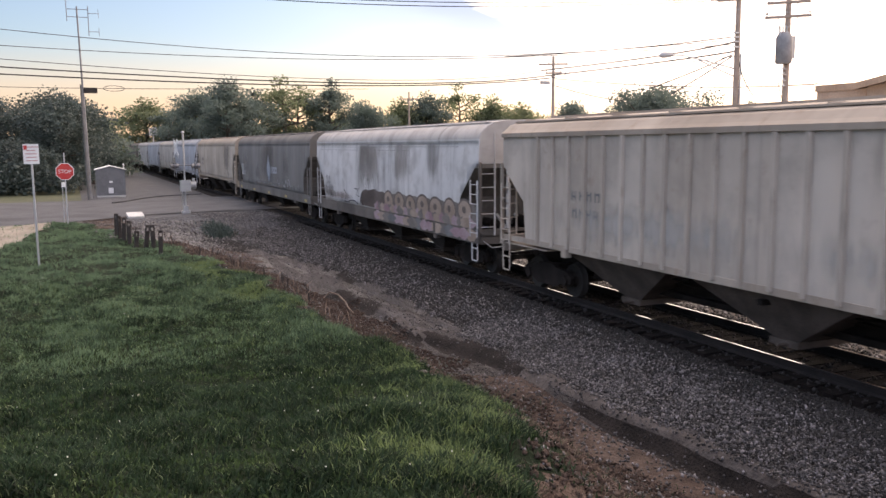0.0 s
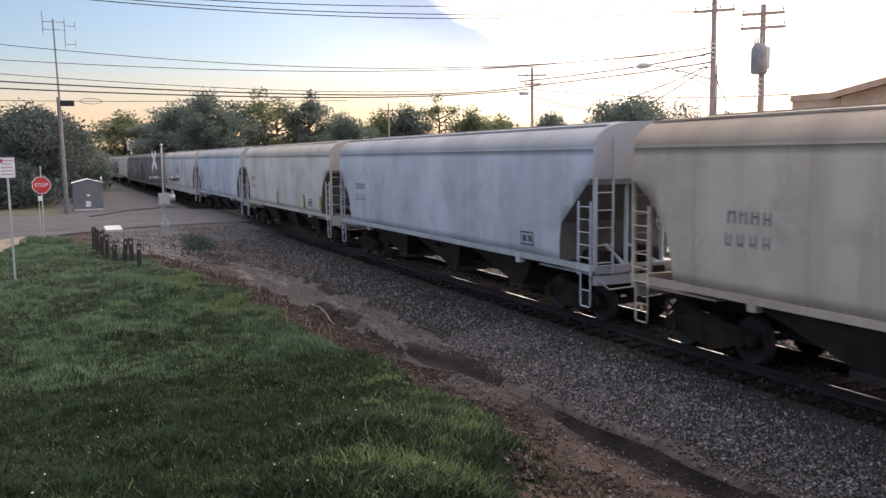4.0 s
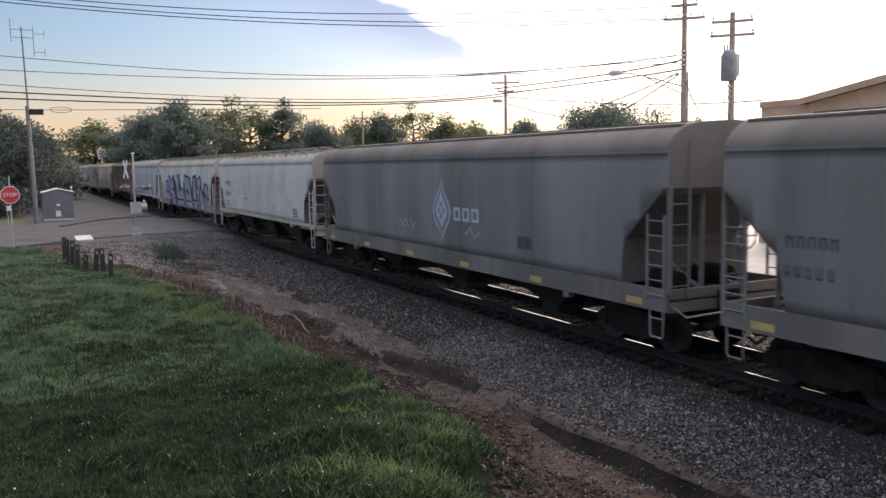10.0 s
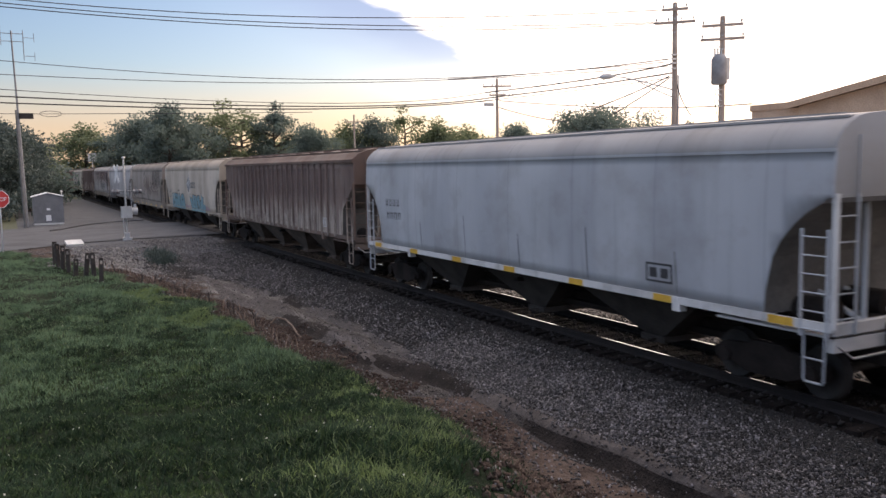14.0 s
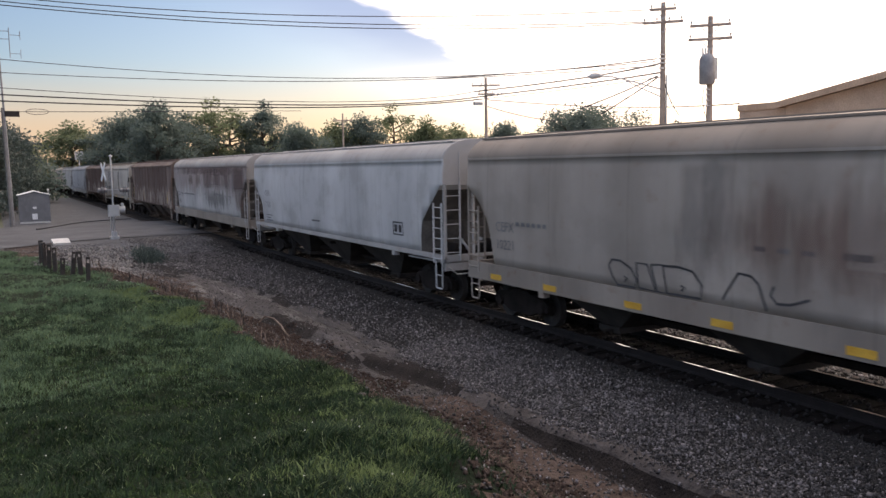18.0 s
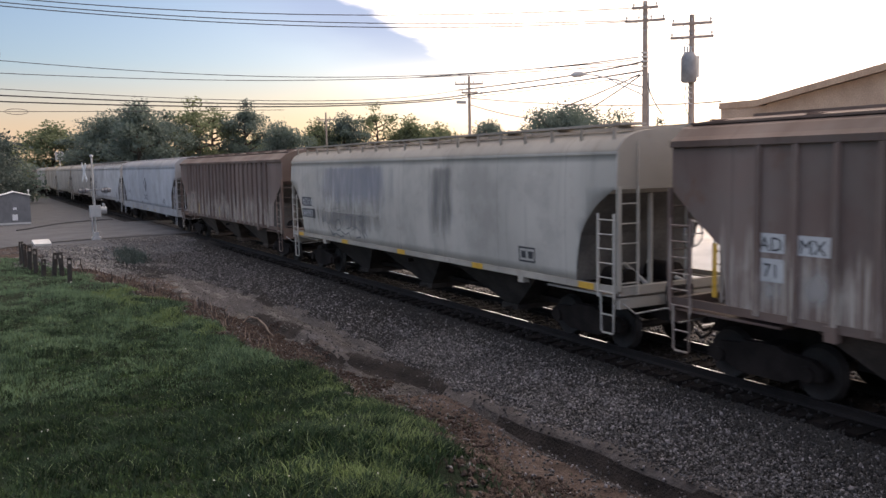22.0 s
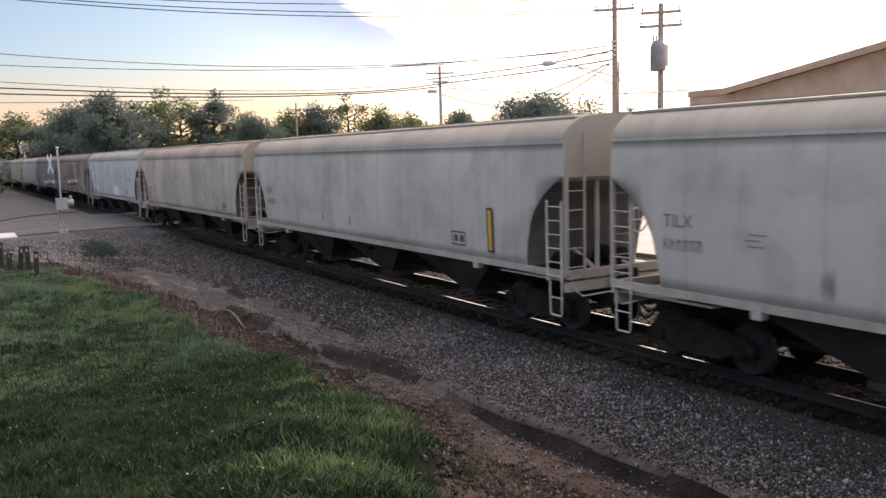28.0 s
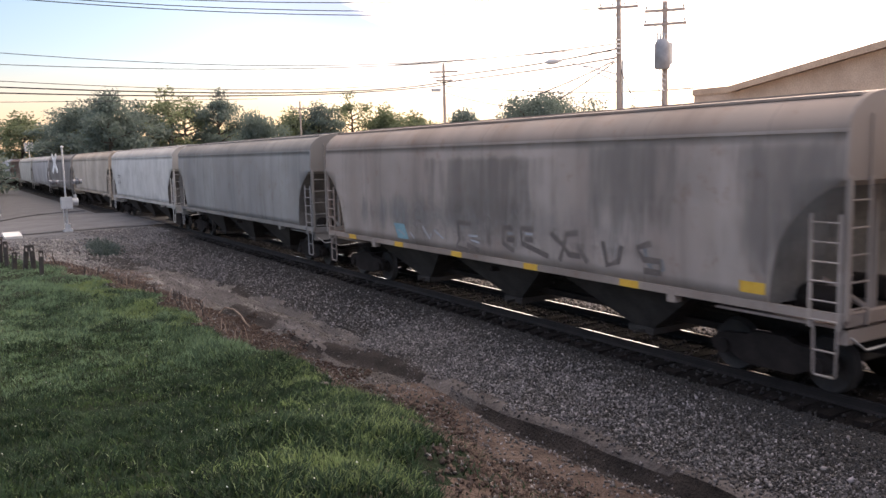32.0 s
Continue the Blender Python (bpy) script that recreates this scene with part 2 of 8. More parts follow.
END_SHADE = surface("grimy_shaded_slope_sheet", (0.085, 0.08, 0.075), (0.15, 0.14, 0.13), 0.85, 0.0, 1.2, 16.0)
# underframe and chutes coloured darker than their steel, holding undercar shade
STEEL_DARK = surface("grimy_shaded_underframe", (0.016, 0.0125, 0.011), (0.032, 0.025, 0.022), 0.9, 0.0, 2.0, 30.0, sheen=0.15)
CHUTE_SHADE = surface("shaded_chute_sheet", (0.042, 0.036, 0.032), (0.07, 0.06, 0.054), 0.9, 0.0, 1.6, 24.0, sheen=0.2)
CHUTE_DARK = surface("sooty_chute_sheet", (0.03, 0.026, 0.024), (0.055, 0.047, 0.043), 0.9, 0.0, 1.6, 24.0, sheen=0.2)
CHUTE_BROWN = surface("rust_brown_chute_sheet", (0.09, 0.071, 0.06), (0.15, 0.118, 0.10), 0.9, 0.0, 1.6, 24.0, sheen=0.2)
WHEEL_STEEL = surface("wheel_steel", (0.02, 0.016, 0.014), (0.04, 0.033, 0.029), 0.75, 0.1, 3.0, 40.0)
RAIL_SIDE = surface("rusty_rail", (0.010, 0.007, 0.006), (0.019, 0.0135, 0.0115), 0.95, 0.0, 2.0, 60.0)
RAIL_TOP = surface("polished_rail_head", (0.74, 0.74, 0.74), (0.82, 0.82, 0.82), 0.1, 1.0, 1.0, 90.0, 0.05, 0.001)
# sleepers: creosote brown taken near black for the train's shade
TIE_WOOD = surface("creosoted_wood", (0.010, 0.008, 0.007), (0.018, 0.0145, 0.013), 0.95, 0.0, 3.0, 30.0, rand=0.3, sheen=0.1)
# weathered wood lightened and warmed: glare put into the pole colour
POLE_WOOD = surface("weathered_glare_pole_wood", (0.34, 0.265, 0.215), (0.44, 0.35, 0.285), 0.9, 0.0, 2.0, 25.0)
POLE_GREY = surface("silvered_pole_wood", (0.12, 0.115, 0.11), (0.18, 0.172, 0.165), 0.9, 0.0, 2.0, 25.0)
DULL_STEEL = surface("dull_mast_steel", (0.2, 0.2, 0.205), (0.28, 0.28, 0.285), 0.6, 0.3, 3.0, 40.0, 0.1)
GALV = surface("galvanised_steel", (0.42, 0.43, 0.44), (0.55, 0.56, 0.57), 0.45, 0.7, 4.0, 50.0, 0.1)
ALU_GREY = surface("weathered_aluminium", (0.36, 0.37, 0.37), (0.46, 0.46, 0.45), 0.55, 0.3, 2.0, 40.0, 0.1)
CONCRETE = surface("pale_concrete", (0.52, 0.51, 0.48), (0.62, 0.61, 0.58), 0.9, 0.0, 3.0, 50.0)
WHITE_PAINT = surface("white_paint", (0.70, 0.70, 0.68), (0.78, 0.78, 0.76), 0.6, 0.0, 3.0, 40.0, 0.1)
RED_SIGN = surface("red_sign_sheet", (0.50, 0.03, 0.03), (0.58, 0.05, 0.04), 0.45, 0.0, 3.0, 60.0, 0.05)
FADED_RED = surface("faded_red_print", (0.5, 0.26, 0.26), (0.58, 0.34, 0.33), 0.6, 0.0, 3.0, 60.0, 0.05)
WHITE_SIGN = surface("white_sign_sheet", (0.72, 0.72, 0.72), (0.8, 0.8, 0.79), 0.45, 0.0, 3.0, 60.0, 0.05)
YELLOW = surface("yellow_reflective_sheet", (0.62, 0.335, 0.04), (0.72, 0.425, 0.06), 0.5, 0.0, 3.0, 50.0, 0.1)
PALE = surface("pale_stencil_paint", (0.55, 0.55, 0.54), (0.65, 0.65, 0.64), 0.65, 0.0, 3.0, 50.0, 0.1)
DARKMARK = surface("dark_stencil_paint", (0.06, 0.06, 0.065), (0.1, 0.1, 0.1), 0.65, 0.0, 3.0, 50.0, 0.1)
WIRE = surface("cable_sheath", (0.03, 0.03, 0.03), (0.05, 0.05, 0.05), 0.7, 0.0, 1.0, 10.0)
POST_BLACK = surface("tarred_post_wood", (0.022, 0.018, 0.016), (0.045, 0.038, 0.032), 0.85, 0.0, 4.0, 40.0)
LEAD_GLASS = surface("signal_lens", (0.04, 0.006, 0.005), (0.06, 0.01, 0.008), 0.4, 0.0, 3.0, 40.0, 0.05)
BARK = surface("tree_bark", (0.07, 0.055, 0.04), (0.12, 0.095, 0.075), 0.95, 0.0, 2.0, 12.0, 0.6, 0.03)
ROOF_SHINGLE = surface("tan_roof_sheet", (0.42, 0.28, 0.19), (0.52, 0.36, 0.25), 0.85, 0.0, 0.8, 14.0)
WALL_BRICK = surface("tan_brick_wall", (0.46, 0.32, 0.23), (0.56, 0.40, 0.29), 0.9, 0.0, 1.0, 18.0)
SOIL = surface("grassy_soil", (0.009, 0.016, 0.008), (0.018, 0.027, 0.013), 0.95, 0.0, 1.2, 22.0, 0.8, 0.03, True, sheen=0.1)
DIRT = surface("bare_reddish_dirt", (0.052, 0.036, 0.029), (0.10, 0.07, 0.057), 0.95, 0.0, 2.4, 16.0, 1.0, 0.09, True, c=(0.125, 0.092, 0.076), sheen=0.15)
LEDGE = surface("pale_dry_silt", (0.065, 0.056, 0.052), (0.105, 0.092, 0.085), 0.95, 0.0, 2.4, 18.0, 0.8, 0.04, True, sheen=0.15)


def wash(name):
    """Silt smeared by running water: long dark wet streaks, grey silt and paler dry crusts, with grit."""
    m, n, l, bs = nodes_of(name)
    pos = n.new("ShaderNodeNewGeometry").outputs["Position"]
    flow = noise_tex(n, l, pos, 1.0, 8, (1.7, 0.34, 1.0), 0.62)
    crust = noise_tex(n, l, pos, 1.0, 8, (2.9, 0.62, 2.0), 0.66)
    grit = noise_tex(n, l, pos, 34.0, 3, None, 0.7)
    wet = ramp(n, l, flow, 0.43, 0.54)
    col = mixc(n, l, wet, (0.020, 0.016, 0.0145), (0.070, 0.063, 0.062))
    col = mixc(n, l, mul(n, l, ramp(n, l, crust, 0.50, 0.64), 0.8), col, (0.118, 0.110, 0.109))
    col = mixc(n, l, 0.7, col, mixc(n, l, ramp(n, l, grit, 0.36, 0.66), (0.3, 0.3, 0.3), (1.25, 1.22, 1.2)), "MULTIPLY")
    l.new(col, bs.inputs["Base Color"])
    rough = n.new("ShaderNodeMapRange")
    l.new(wet, rough.inputs[0])
    rough.inputs[3].default_value, rough.inputs[4].default_value = 0.5, 0.95
    l.new(rough.outputs[0], bs.inputs["Roughness"])
    bs.inputs["Specular IOR Level"].default_value = 0.25
    bump(n, l, bs, mixc(n, l, 0.5, grit, crust), 1.0, 0.05)
    MATS[name] = m
    return m


SILT = wash("washed_silt")
MUD_AND_SHADE = surface("wet_dark_mud", (0.011, 0.0092, 0.0085), (0.032, 0.026, 0.0235), 0.85, 0.0, 1.6, 20.0, 1.0, 0.05, True, sheen=0.12)
BALLAST = surface("ballast_bed", (0.011, 0.0095, 0.009), (0.024, 0.021, 0.020), 0.95, 0.0, 5.0, 26.0, 1.0, 0.06, True, sheen=0.2)
# bed and stones along the track blackened: the train's shade in their colour
SHADED_BED = surface("shade_black_ballast_bed", (0.010, 0.008, 0.007), (0.019, 0.0155, 0.014), 0.95, 0.0, 4.0, 26.0, 1.0, 0.06, True, sheen=0.08)
MEADOW = surface("distant_meadow", (0.05, 0.06, 0.025), (0.09, 0.09, 0.045), 0.95, 0.0, 0.15, 3.0, 0.5, 0.05, True)
DRIVE = surface("sandy_verge", (0.23, 0.195, 0.155), (0.32, 0.275, 0.22), 0.95, 0.0, 0.9, 18.0, 0.6, 0.03, True, c=(0.13, 0.12, 0.06))
ASPHALT = surface("worn_asphalt", (0.062, 0.064, 0.070), (0.092, 0.094, 0.101), 0.88, 0.0, 0.5, 60.0, 0.4, 0.01, True, c=(0.05, 0.051, 0.055), sheen=0.3)
GRAVEL_ROAD = surface("grey_access_gravel", (0.06, 0.062, 0.067), (0.092, 0.094, 0.1), 0.92, 0.0, 0.6, 25.0, 0.6, 0.03, True, sheen=0.3)
LOT = surface("pale_concrete_paving", (0.44, 0.42, 0.39), (0.58, 0.55, 0.51), 0.5, 0.0, 0.6, 30.0, 0.2, 0.01, True)
FAR_GRAVEL = surface("dusty_brown_gravel", (0.045, 0.036, 0.031), (0.085, 0.068, 0.058), 0.92, 0.0, 3.0, 22.0, 0.9, 0.04, True)
# hut sheet is a darker grey than its metal, standing for shade
HUT_GREY = surface("shaded_hut_sheet", (0.15, 0.15, 0.155), (0.2, 0.2, 0.203), 0.6, 0.2, 2.0, 40.0, 0.1)
TWIG = surface("dead_twig_bark", (0.03, 0.024, 0.02), (0.055, 0.044, 0.038), 0.95, 0.0, 4.0, 30.0)


def leafy(name, dark, light, rough=0.6, trans=0.35, scale=0.6, fine=0.0, rare=False, patchy=0.5, gloss=0.5):
    """Leaf or blade: colour varies piece by piece and in patches, with light let through."""
    m, n, l, bs = nodes_of(name)
    g = n.new("ShaderNodeNewGeometry")
    patch = ramp(n, l, noise_tex(n, l, g.outputs["Position"], scale, 4), 0.36, 0.64)
    if fine:
        patch = mixc(n, l, 0.55, patch, ramp(n, l, noise_tex(n, l, g.outputs["Position"], fine, 4), 0.43, 0.57))
    mixer = n.new("ShaderNodeMath")
    mixer.operation = "MULTIPLY_ADD"
    chance = g.outputs["Random Per Island"]
    if rare:
        chance = mul(n, l, mul(n, l, chance, chance), mul(n, l, chance, chance))
    l.new(chance, mixer.inputs[0])
    mixer.inputs[1].default_value = 0.9 if rare else 1 - patchy
    l.new(mul(n, l, patch, 0.1 if rare else patchy), mixer.inputs[2])
    col = mixc(n, l, mixer.outputs[0], dark, light)
    l.new(col, bs.inputs["Base Color"])
    bs.inputs["Roughness"].default_value = rough
    bs.inputs["Specular IOR Level"].default_value = gloss
    tr = n.new("ShaderNodeBsdfTranslucent")
    l.new(col, tr.inputs[0])
    ms = n.new("ShaderNodeMixShader")
    ms.inputs[0].default_value = trans
    l.new(bs.outputs[0], ms.inputs[1])
    l.new(tr.outputs[0], ms.inputs[2])
    l.new(ms.outputs[0], n["Material Output"].inputs[0])
    MATS[name] = m
    return m


# near blades darker, far blades paler: light and shade put into lawn colours
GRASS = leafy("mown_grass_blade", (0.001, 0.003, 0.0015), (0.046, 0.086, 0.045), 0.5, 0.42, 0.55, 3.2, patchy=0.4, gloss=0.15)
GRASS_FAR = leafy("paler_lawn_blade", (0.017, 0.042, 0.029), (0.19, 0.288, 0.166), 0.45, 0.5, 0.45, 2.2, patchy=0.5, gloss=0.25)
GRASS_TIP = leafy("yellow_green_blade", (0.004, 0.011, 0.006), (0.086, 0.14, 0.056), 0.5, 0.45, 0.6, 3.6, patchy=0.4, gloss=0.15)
# rim blades brightened in colour where sun catches the lawn edge
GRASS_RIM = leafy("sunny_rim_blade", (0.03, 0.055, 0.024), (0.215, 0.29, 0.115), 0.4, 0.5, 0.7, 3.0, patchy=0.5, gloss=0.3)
# pale blade colour stands in for glints on the grass
GRASS_LIT = leafy("pale_highlight_blade", (0.05, 0.08, 0.035), (0.28, 0.36, 0.18), 0.5, 0.4, 0.8, 3.0, patchy=0.3, gloss=0.3)
DRY_WEED = leafy("dead_weed", (0.035, 0.028, 0.023), (0.15, 0.125, 0.088), 0.85, 0.2, 1.2)
STRAW = leafy("dry_stalk", (0.075, 0.05, 0.04), (0.30, 0.225, 0.175), 0.8, 0.2, 1.5)
CLOVER = leafy("clover_flower", (0.55, 0.55, 0.48), (0.8, 0.8, 0.72), 0.8, 0.2, 1.5)
LEAF_A = leafy("broad_leaf", (0.09, 0.125, 0.112), (0.16, 0.205, 0.172), 0.55, 0.58, 0.12)
LEAF_B = leafy("lit_leaf", (0.11, 0.142, 0.082), (0.2, 0.228, 0.125), 0.55, 0.6, 0.12)
SHADE_STONE = leafy("shade_black_stone", (0.009, 0.0078, 0.007), (0.034, 0.029, 0.026), 0.8, 0.0, 1.2, 0.0, True)
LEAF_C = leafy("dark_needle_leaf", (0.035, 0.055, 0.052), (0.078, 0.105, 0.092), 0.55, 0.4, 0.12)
STONE = leafy("ballast_stone", (0.007, 0.0063, 0.0063), (0.25, 0.228, 0.23), 0.5, 0.0, 1.2, 0.0, True)
RIPRAP = leafy("pale_rubble", (0.06, 0.056, 0.052), (0.23, 0.215, 0.205), 0.85, 0.0, 2.0)


# ---- mesh helpers ----
class Shape:
    """Collects boxes, tubes and sheets into one mesh."""

    def __init__(self):
        self.v, self.f, self.smooth = [], [], []

    def add(self, verts, faces, smooth=False):
        o = len(self.v)
        self.v += [tuple(p) for p in verts]
        self.f += [tuple(o + i for i in q) for q in faces]
        self.smooth += [smooth] * len(faces)
        return self

    def box(self, x0, x1, y0, y1, z0, z1, c=0.0):
        """A box; c chamfers its upright edges."""
        if c:
            ring = [(x0 + c, y0), (x1 - c, y0), (x1, y0 + c), (x1, y1 - c), (x1 - c, y1), (x0 + c, y1), (x0, y1 - c), (x0, y0 + c)]
        else:
            ring = [(x0, y0), (x1, y0), (x1, y1), (x0, y1)]
        k = len(ring)
        vs = [(x, y, z0) for x, y in ring] + [(x, y, z1) for x, y in ring]
        fs = [tuple(range(k))[::-1], tuple(range(k, 2 * k))] + [(i, (i + 1) % k, k + (i + 1) % k, k + i) for i in range(k)]
        return self.add(vs, fs)

    def tube(self, pts, radii, k=8, cap=True, smooth=True):
        """A tube through points, with a radius for each."""
        pts = [Vector(p) for p in pts]
        if isinstance(radii, (int, float)):
            radii = [radii] * len(pts)
        vs, fs = [], []
        for i, p in enumerate(pts):
            d = (pts[min(i + 1, len(pts) - 1)] - pts[max(i - 1, 0)]).normalized()
            a = d.cross(Vector((0, 0, 1)) if abs(d.z) < 0.9 else Vector((1, 0, 0))).normalized()
            b = d.cross(a)
            for j in range(k):
                w = 2 * math.pi * j / k
                vs.append(p + (a * math.cos(w) + b * math.sin(w)) * radii[i])
        for i in range(len(pts) - 1):
            for j in range(k):
                q = (j + 1) % k
                fs.append((i * k + j, (i + 1) * k + j, (i + 1) * k + q, i * k + q))
        self.add(vs, fs, smooth)
        if cap:
            n = len(pts)
            self.add(vs[:k], [tuple(range(k))])
            self.add(vs[(n - 1) * k:], [tuple(range(k))[::-1]])
        return self

    def disc(self, centre, axis, r, depth, k=20):
        c, ax = Vector(centre), Vector(axis).normalized()
        return self.tube([c - ax * depth / 2, c + ax * depth / 2], r, k)

    def prism(self, ring, y0, y1):
        """An (x, z) outline drawn out along y."""
        k = len(ring)
        vs = [(x, y0, z) for x, z in ring] + [(x, y1, z) for x, z in ring]
        return self.add(vs, [tuple(range(k)), tuple(range(k, 2 * k))[::-1]] + [(i, k + i, k + (i + 1) % k, (i + 1) % k) for i in range(k)])

    def slab(self, ring, x0, x1):
        """A (y, z) outline drawn out along x."""
        k = len(ring)
        vs = [(x0, y, z) for y, z in ring] + [(x1, y, z) for y, z in ring]
        return self.add(vs, [tuple(range(k))[::-1], tuple(range(k, 2 * k))] + [(i, (i + 1) % k, k + (i + 1) % k, k + i) for i in range(k)])

    def mesh(self, name, mat, fix=True):
        me = bpy.data.meshes.new(name)
        me.from_pydata(self.v, [], self.f)
        me.polygons.foreach_set("use_smooth", self.smooth)
        if mat:
            me.materials.append(mat)
        if fix:
            bm = bmesh.new()
            bm.from_mesh(me)
            bmesh.ops.recalc_face_normals(bm, faces=bm.faces)
            bm.to_mesh(me)
            bm.free()
        me.update()
        return me


def part(name, shape, mat, parent, label="", at=None):
    """One mesh object under a thing or part; shape: a Shape or a finished mesh."""
    me = shape.mesh(name, mat) if isinstance(shape, Shape) else shape
    ob = new(name, me)
    ob.parent = parent
    if at is not None:
        ob.matrix_basis = at
    if label:
        tagged(ob, label)
    return ob


def thing(name, m, label, category, group=""):
    ob = new(name)
    ob.empty_display_size = 0.2
    ob.matrix_basis = m
    return tagged(ob, label, category, group)


def raw_mesh(name, verts, quads, mat):
    """A mesh straight from number arrays."""
    me = bpy.data.meshes.new(name)
    k = quads.shape[1]
    me.vertices.add(len(verts))
    me.vertices.foreach_set("co", np.asarray(verts, np.float32).ravel())
    me.loops.add(quads.size)
    me.loops.foreach_set("vertex_index", quads.astype(np.int32).ravel())
    me.polygons.add(len(quads))
    me.polygons.foreach_set("loop_start", np.arange(0, quads.size, k, dtype=np.int32))
    me.update(calc_edges=True)
    me.materials.append(mat)
    return me


def sstep(a, b, x):
    t = np.clip((x - a) / (b - a), 0, 1)
    return t * t * (3 - 2 * t)

# ---- ground, ballast, road, track ----
TRACK_X = 12.117
GAUGE = 0.735
EDGE_Y = [-60, -20, -4, 3.6, 4.6, 5.4, 6.2, 8.4, 12.4, 16.3, 22.4, 29, 36, 44, 60]
EDGE_X = [5.0, 4.2, 2.6, 1.0, 2.1, 2.9, 3.6, 4.15, 4.5, 4.4, 4.6, 3.4, 2.0, -0.3, -3]


GULLY_Y = [-20, 7.9, 9, 10, 11, 12.5, 14, 16, 18.5, 22.5, 25, 32]
GULLY_X = [8.3, 8.2, 8.15, 8.1, 7.95, 7.93, 7.85, 7.8, 7.15, 7.3, 7.2, 7.1]
BED_Y = [4, 8, 14, 16.7, 19.2, 24.3, 29.6, 35, 46, 50]
BED_X = [8.6, 8.55, 8.2, 8.3, 8.4, 8.6, 8.35, 7.5, 6.6, 6.2]


def wave(x, y, s):
    return np.sin(x * s + 1.3 * np.sin(y * s * 0.7)) * np.cos(y * s * 0.9 + 1.1 * np.sin(x * s * 0.6))


def grass_edge(y):
    return np.interp(y, EDGE_Y, EDGE_X) + 0.25 * np.sin(y * 1.7) + 0.15 * np.sin(y * 4.1 + 1)


def gully_x(y):
    return np.interp(y, GULLY_Y, GULLY_X) + 0.02 * np.sin(y * 1.9) + 0.012 * np.sin(y * 5.3)


def bed_x(y):
    return np.interp(y, BED_Y, BED_X) + 0.1 * np.sin(y * 2.1) + 0.06 * np.sin(y * 5.3)


def ground_z(x, y):
    x, y = np.asarray(x, float), np.asarray(y, float)
    bank = 0.32 + 1.88 * np.exp(-((x + 1) ** 2 + y ** 2) / 90.0) + 0.10 * wave(x, y, 0.8) + 0.075 * wave(x + 3, y, 1.7) + 0.045 * wave(x, y + 2, 3.3)
    e = np.interp(y, EDGE_Y, EDGE_X)
    t = sstep(e - 0.5, np.maximum(e + 2.4, 6.9), x)
    foot = -0.68 + 0.05 * wave(x, y, 1.1)
    z = bank * (1 - t) + foot * t
    # gully beside the ballast
    u = x - gully_x(y)
    z = z - (0.13 + 0.2 * sstep(14.5, 10.5, y)) * np.where(u < 0, np.exp(-(u / 0.5) ** 2), np.exp(-(u / 0.09) ** 2)) * sstep(30, 24, y)
    z = z + 0.05 * np.exp(-((u - 0.45) / 0.3) ** 2) * sstep(30, 22, y)
    bed = np.interp(x, [7.8, 8.3, 10.1, 10.6, 10.78, 11.0, 13.3, 13.7, 14.2, 15.6, 17.0, 20.0], [-0.68, -0.64, -0.32, -0.275, -0.262, -0.19, -0.178, -0.2, -0.27, -0.34, -0.24, -0.2])
    z = np.where(x > 8.3, bed, z)
    cross = sstep(41.0, 47.5, y)
    flat = -0.06 - 0.14 * sstep(63, 67, y) * sstep(7.0, 10.0, x)
    z = z * (1 - cross) + flat * cross
    z = np.where((x > 20) & (y < 44), -0.2 + 0.2 * sstep(20, 26, x), z)
    return z


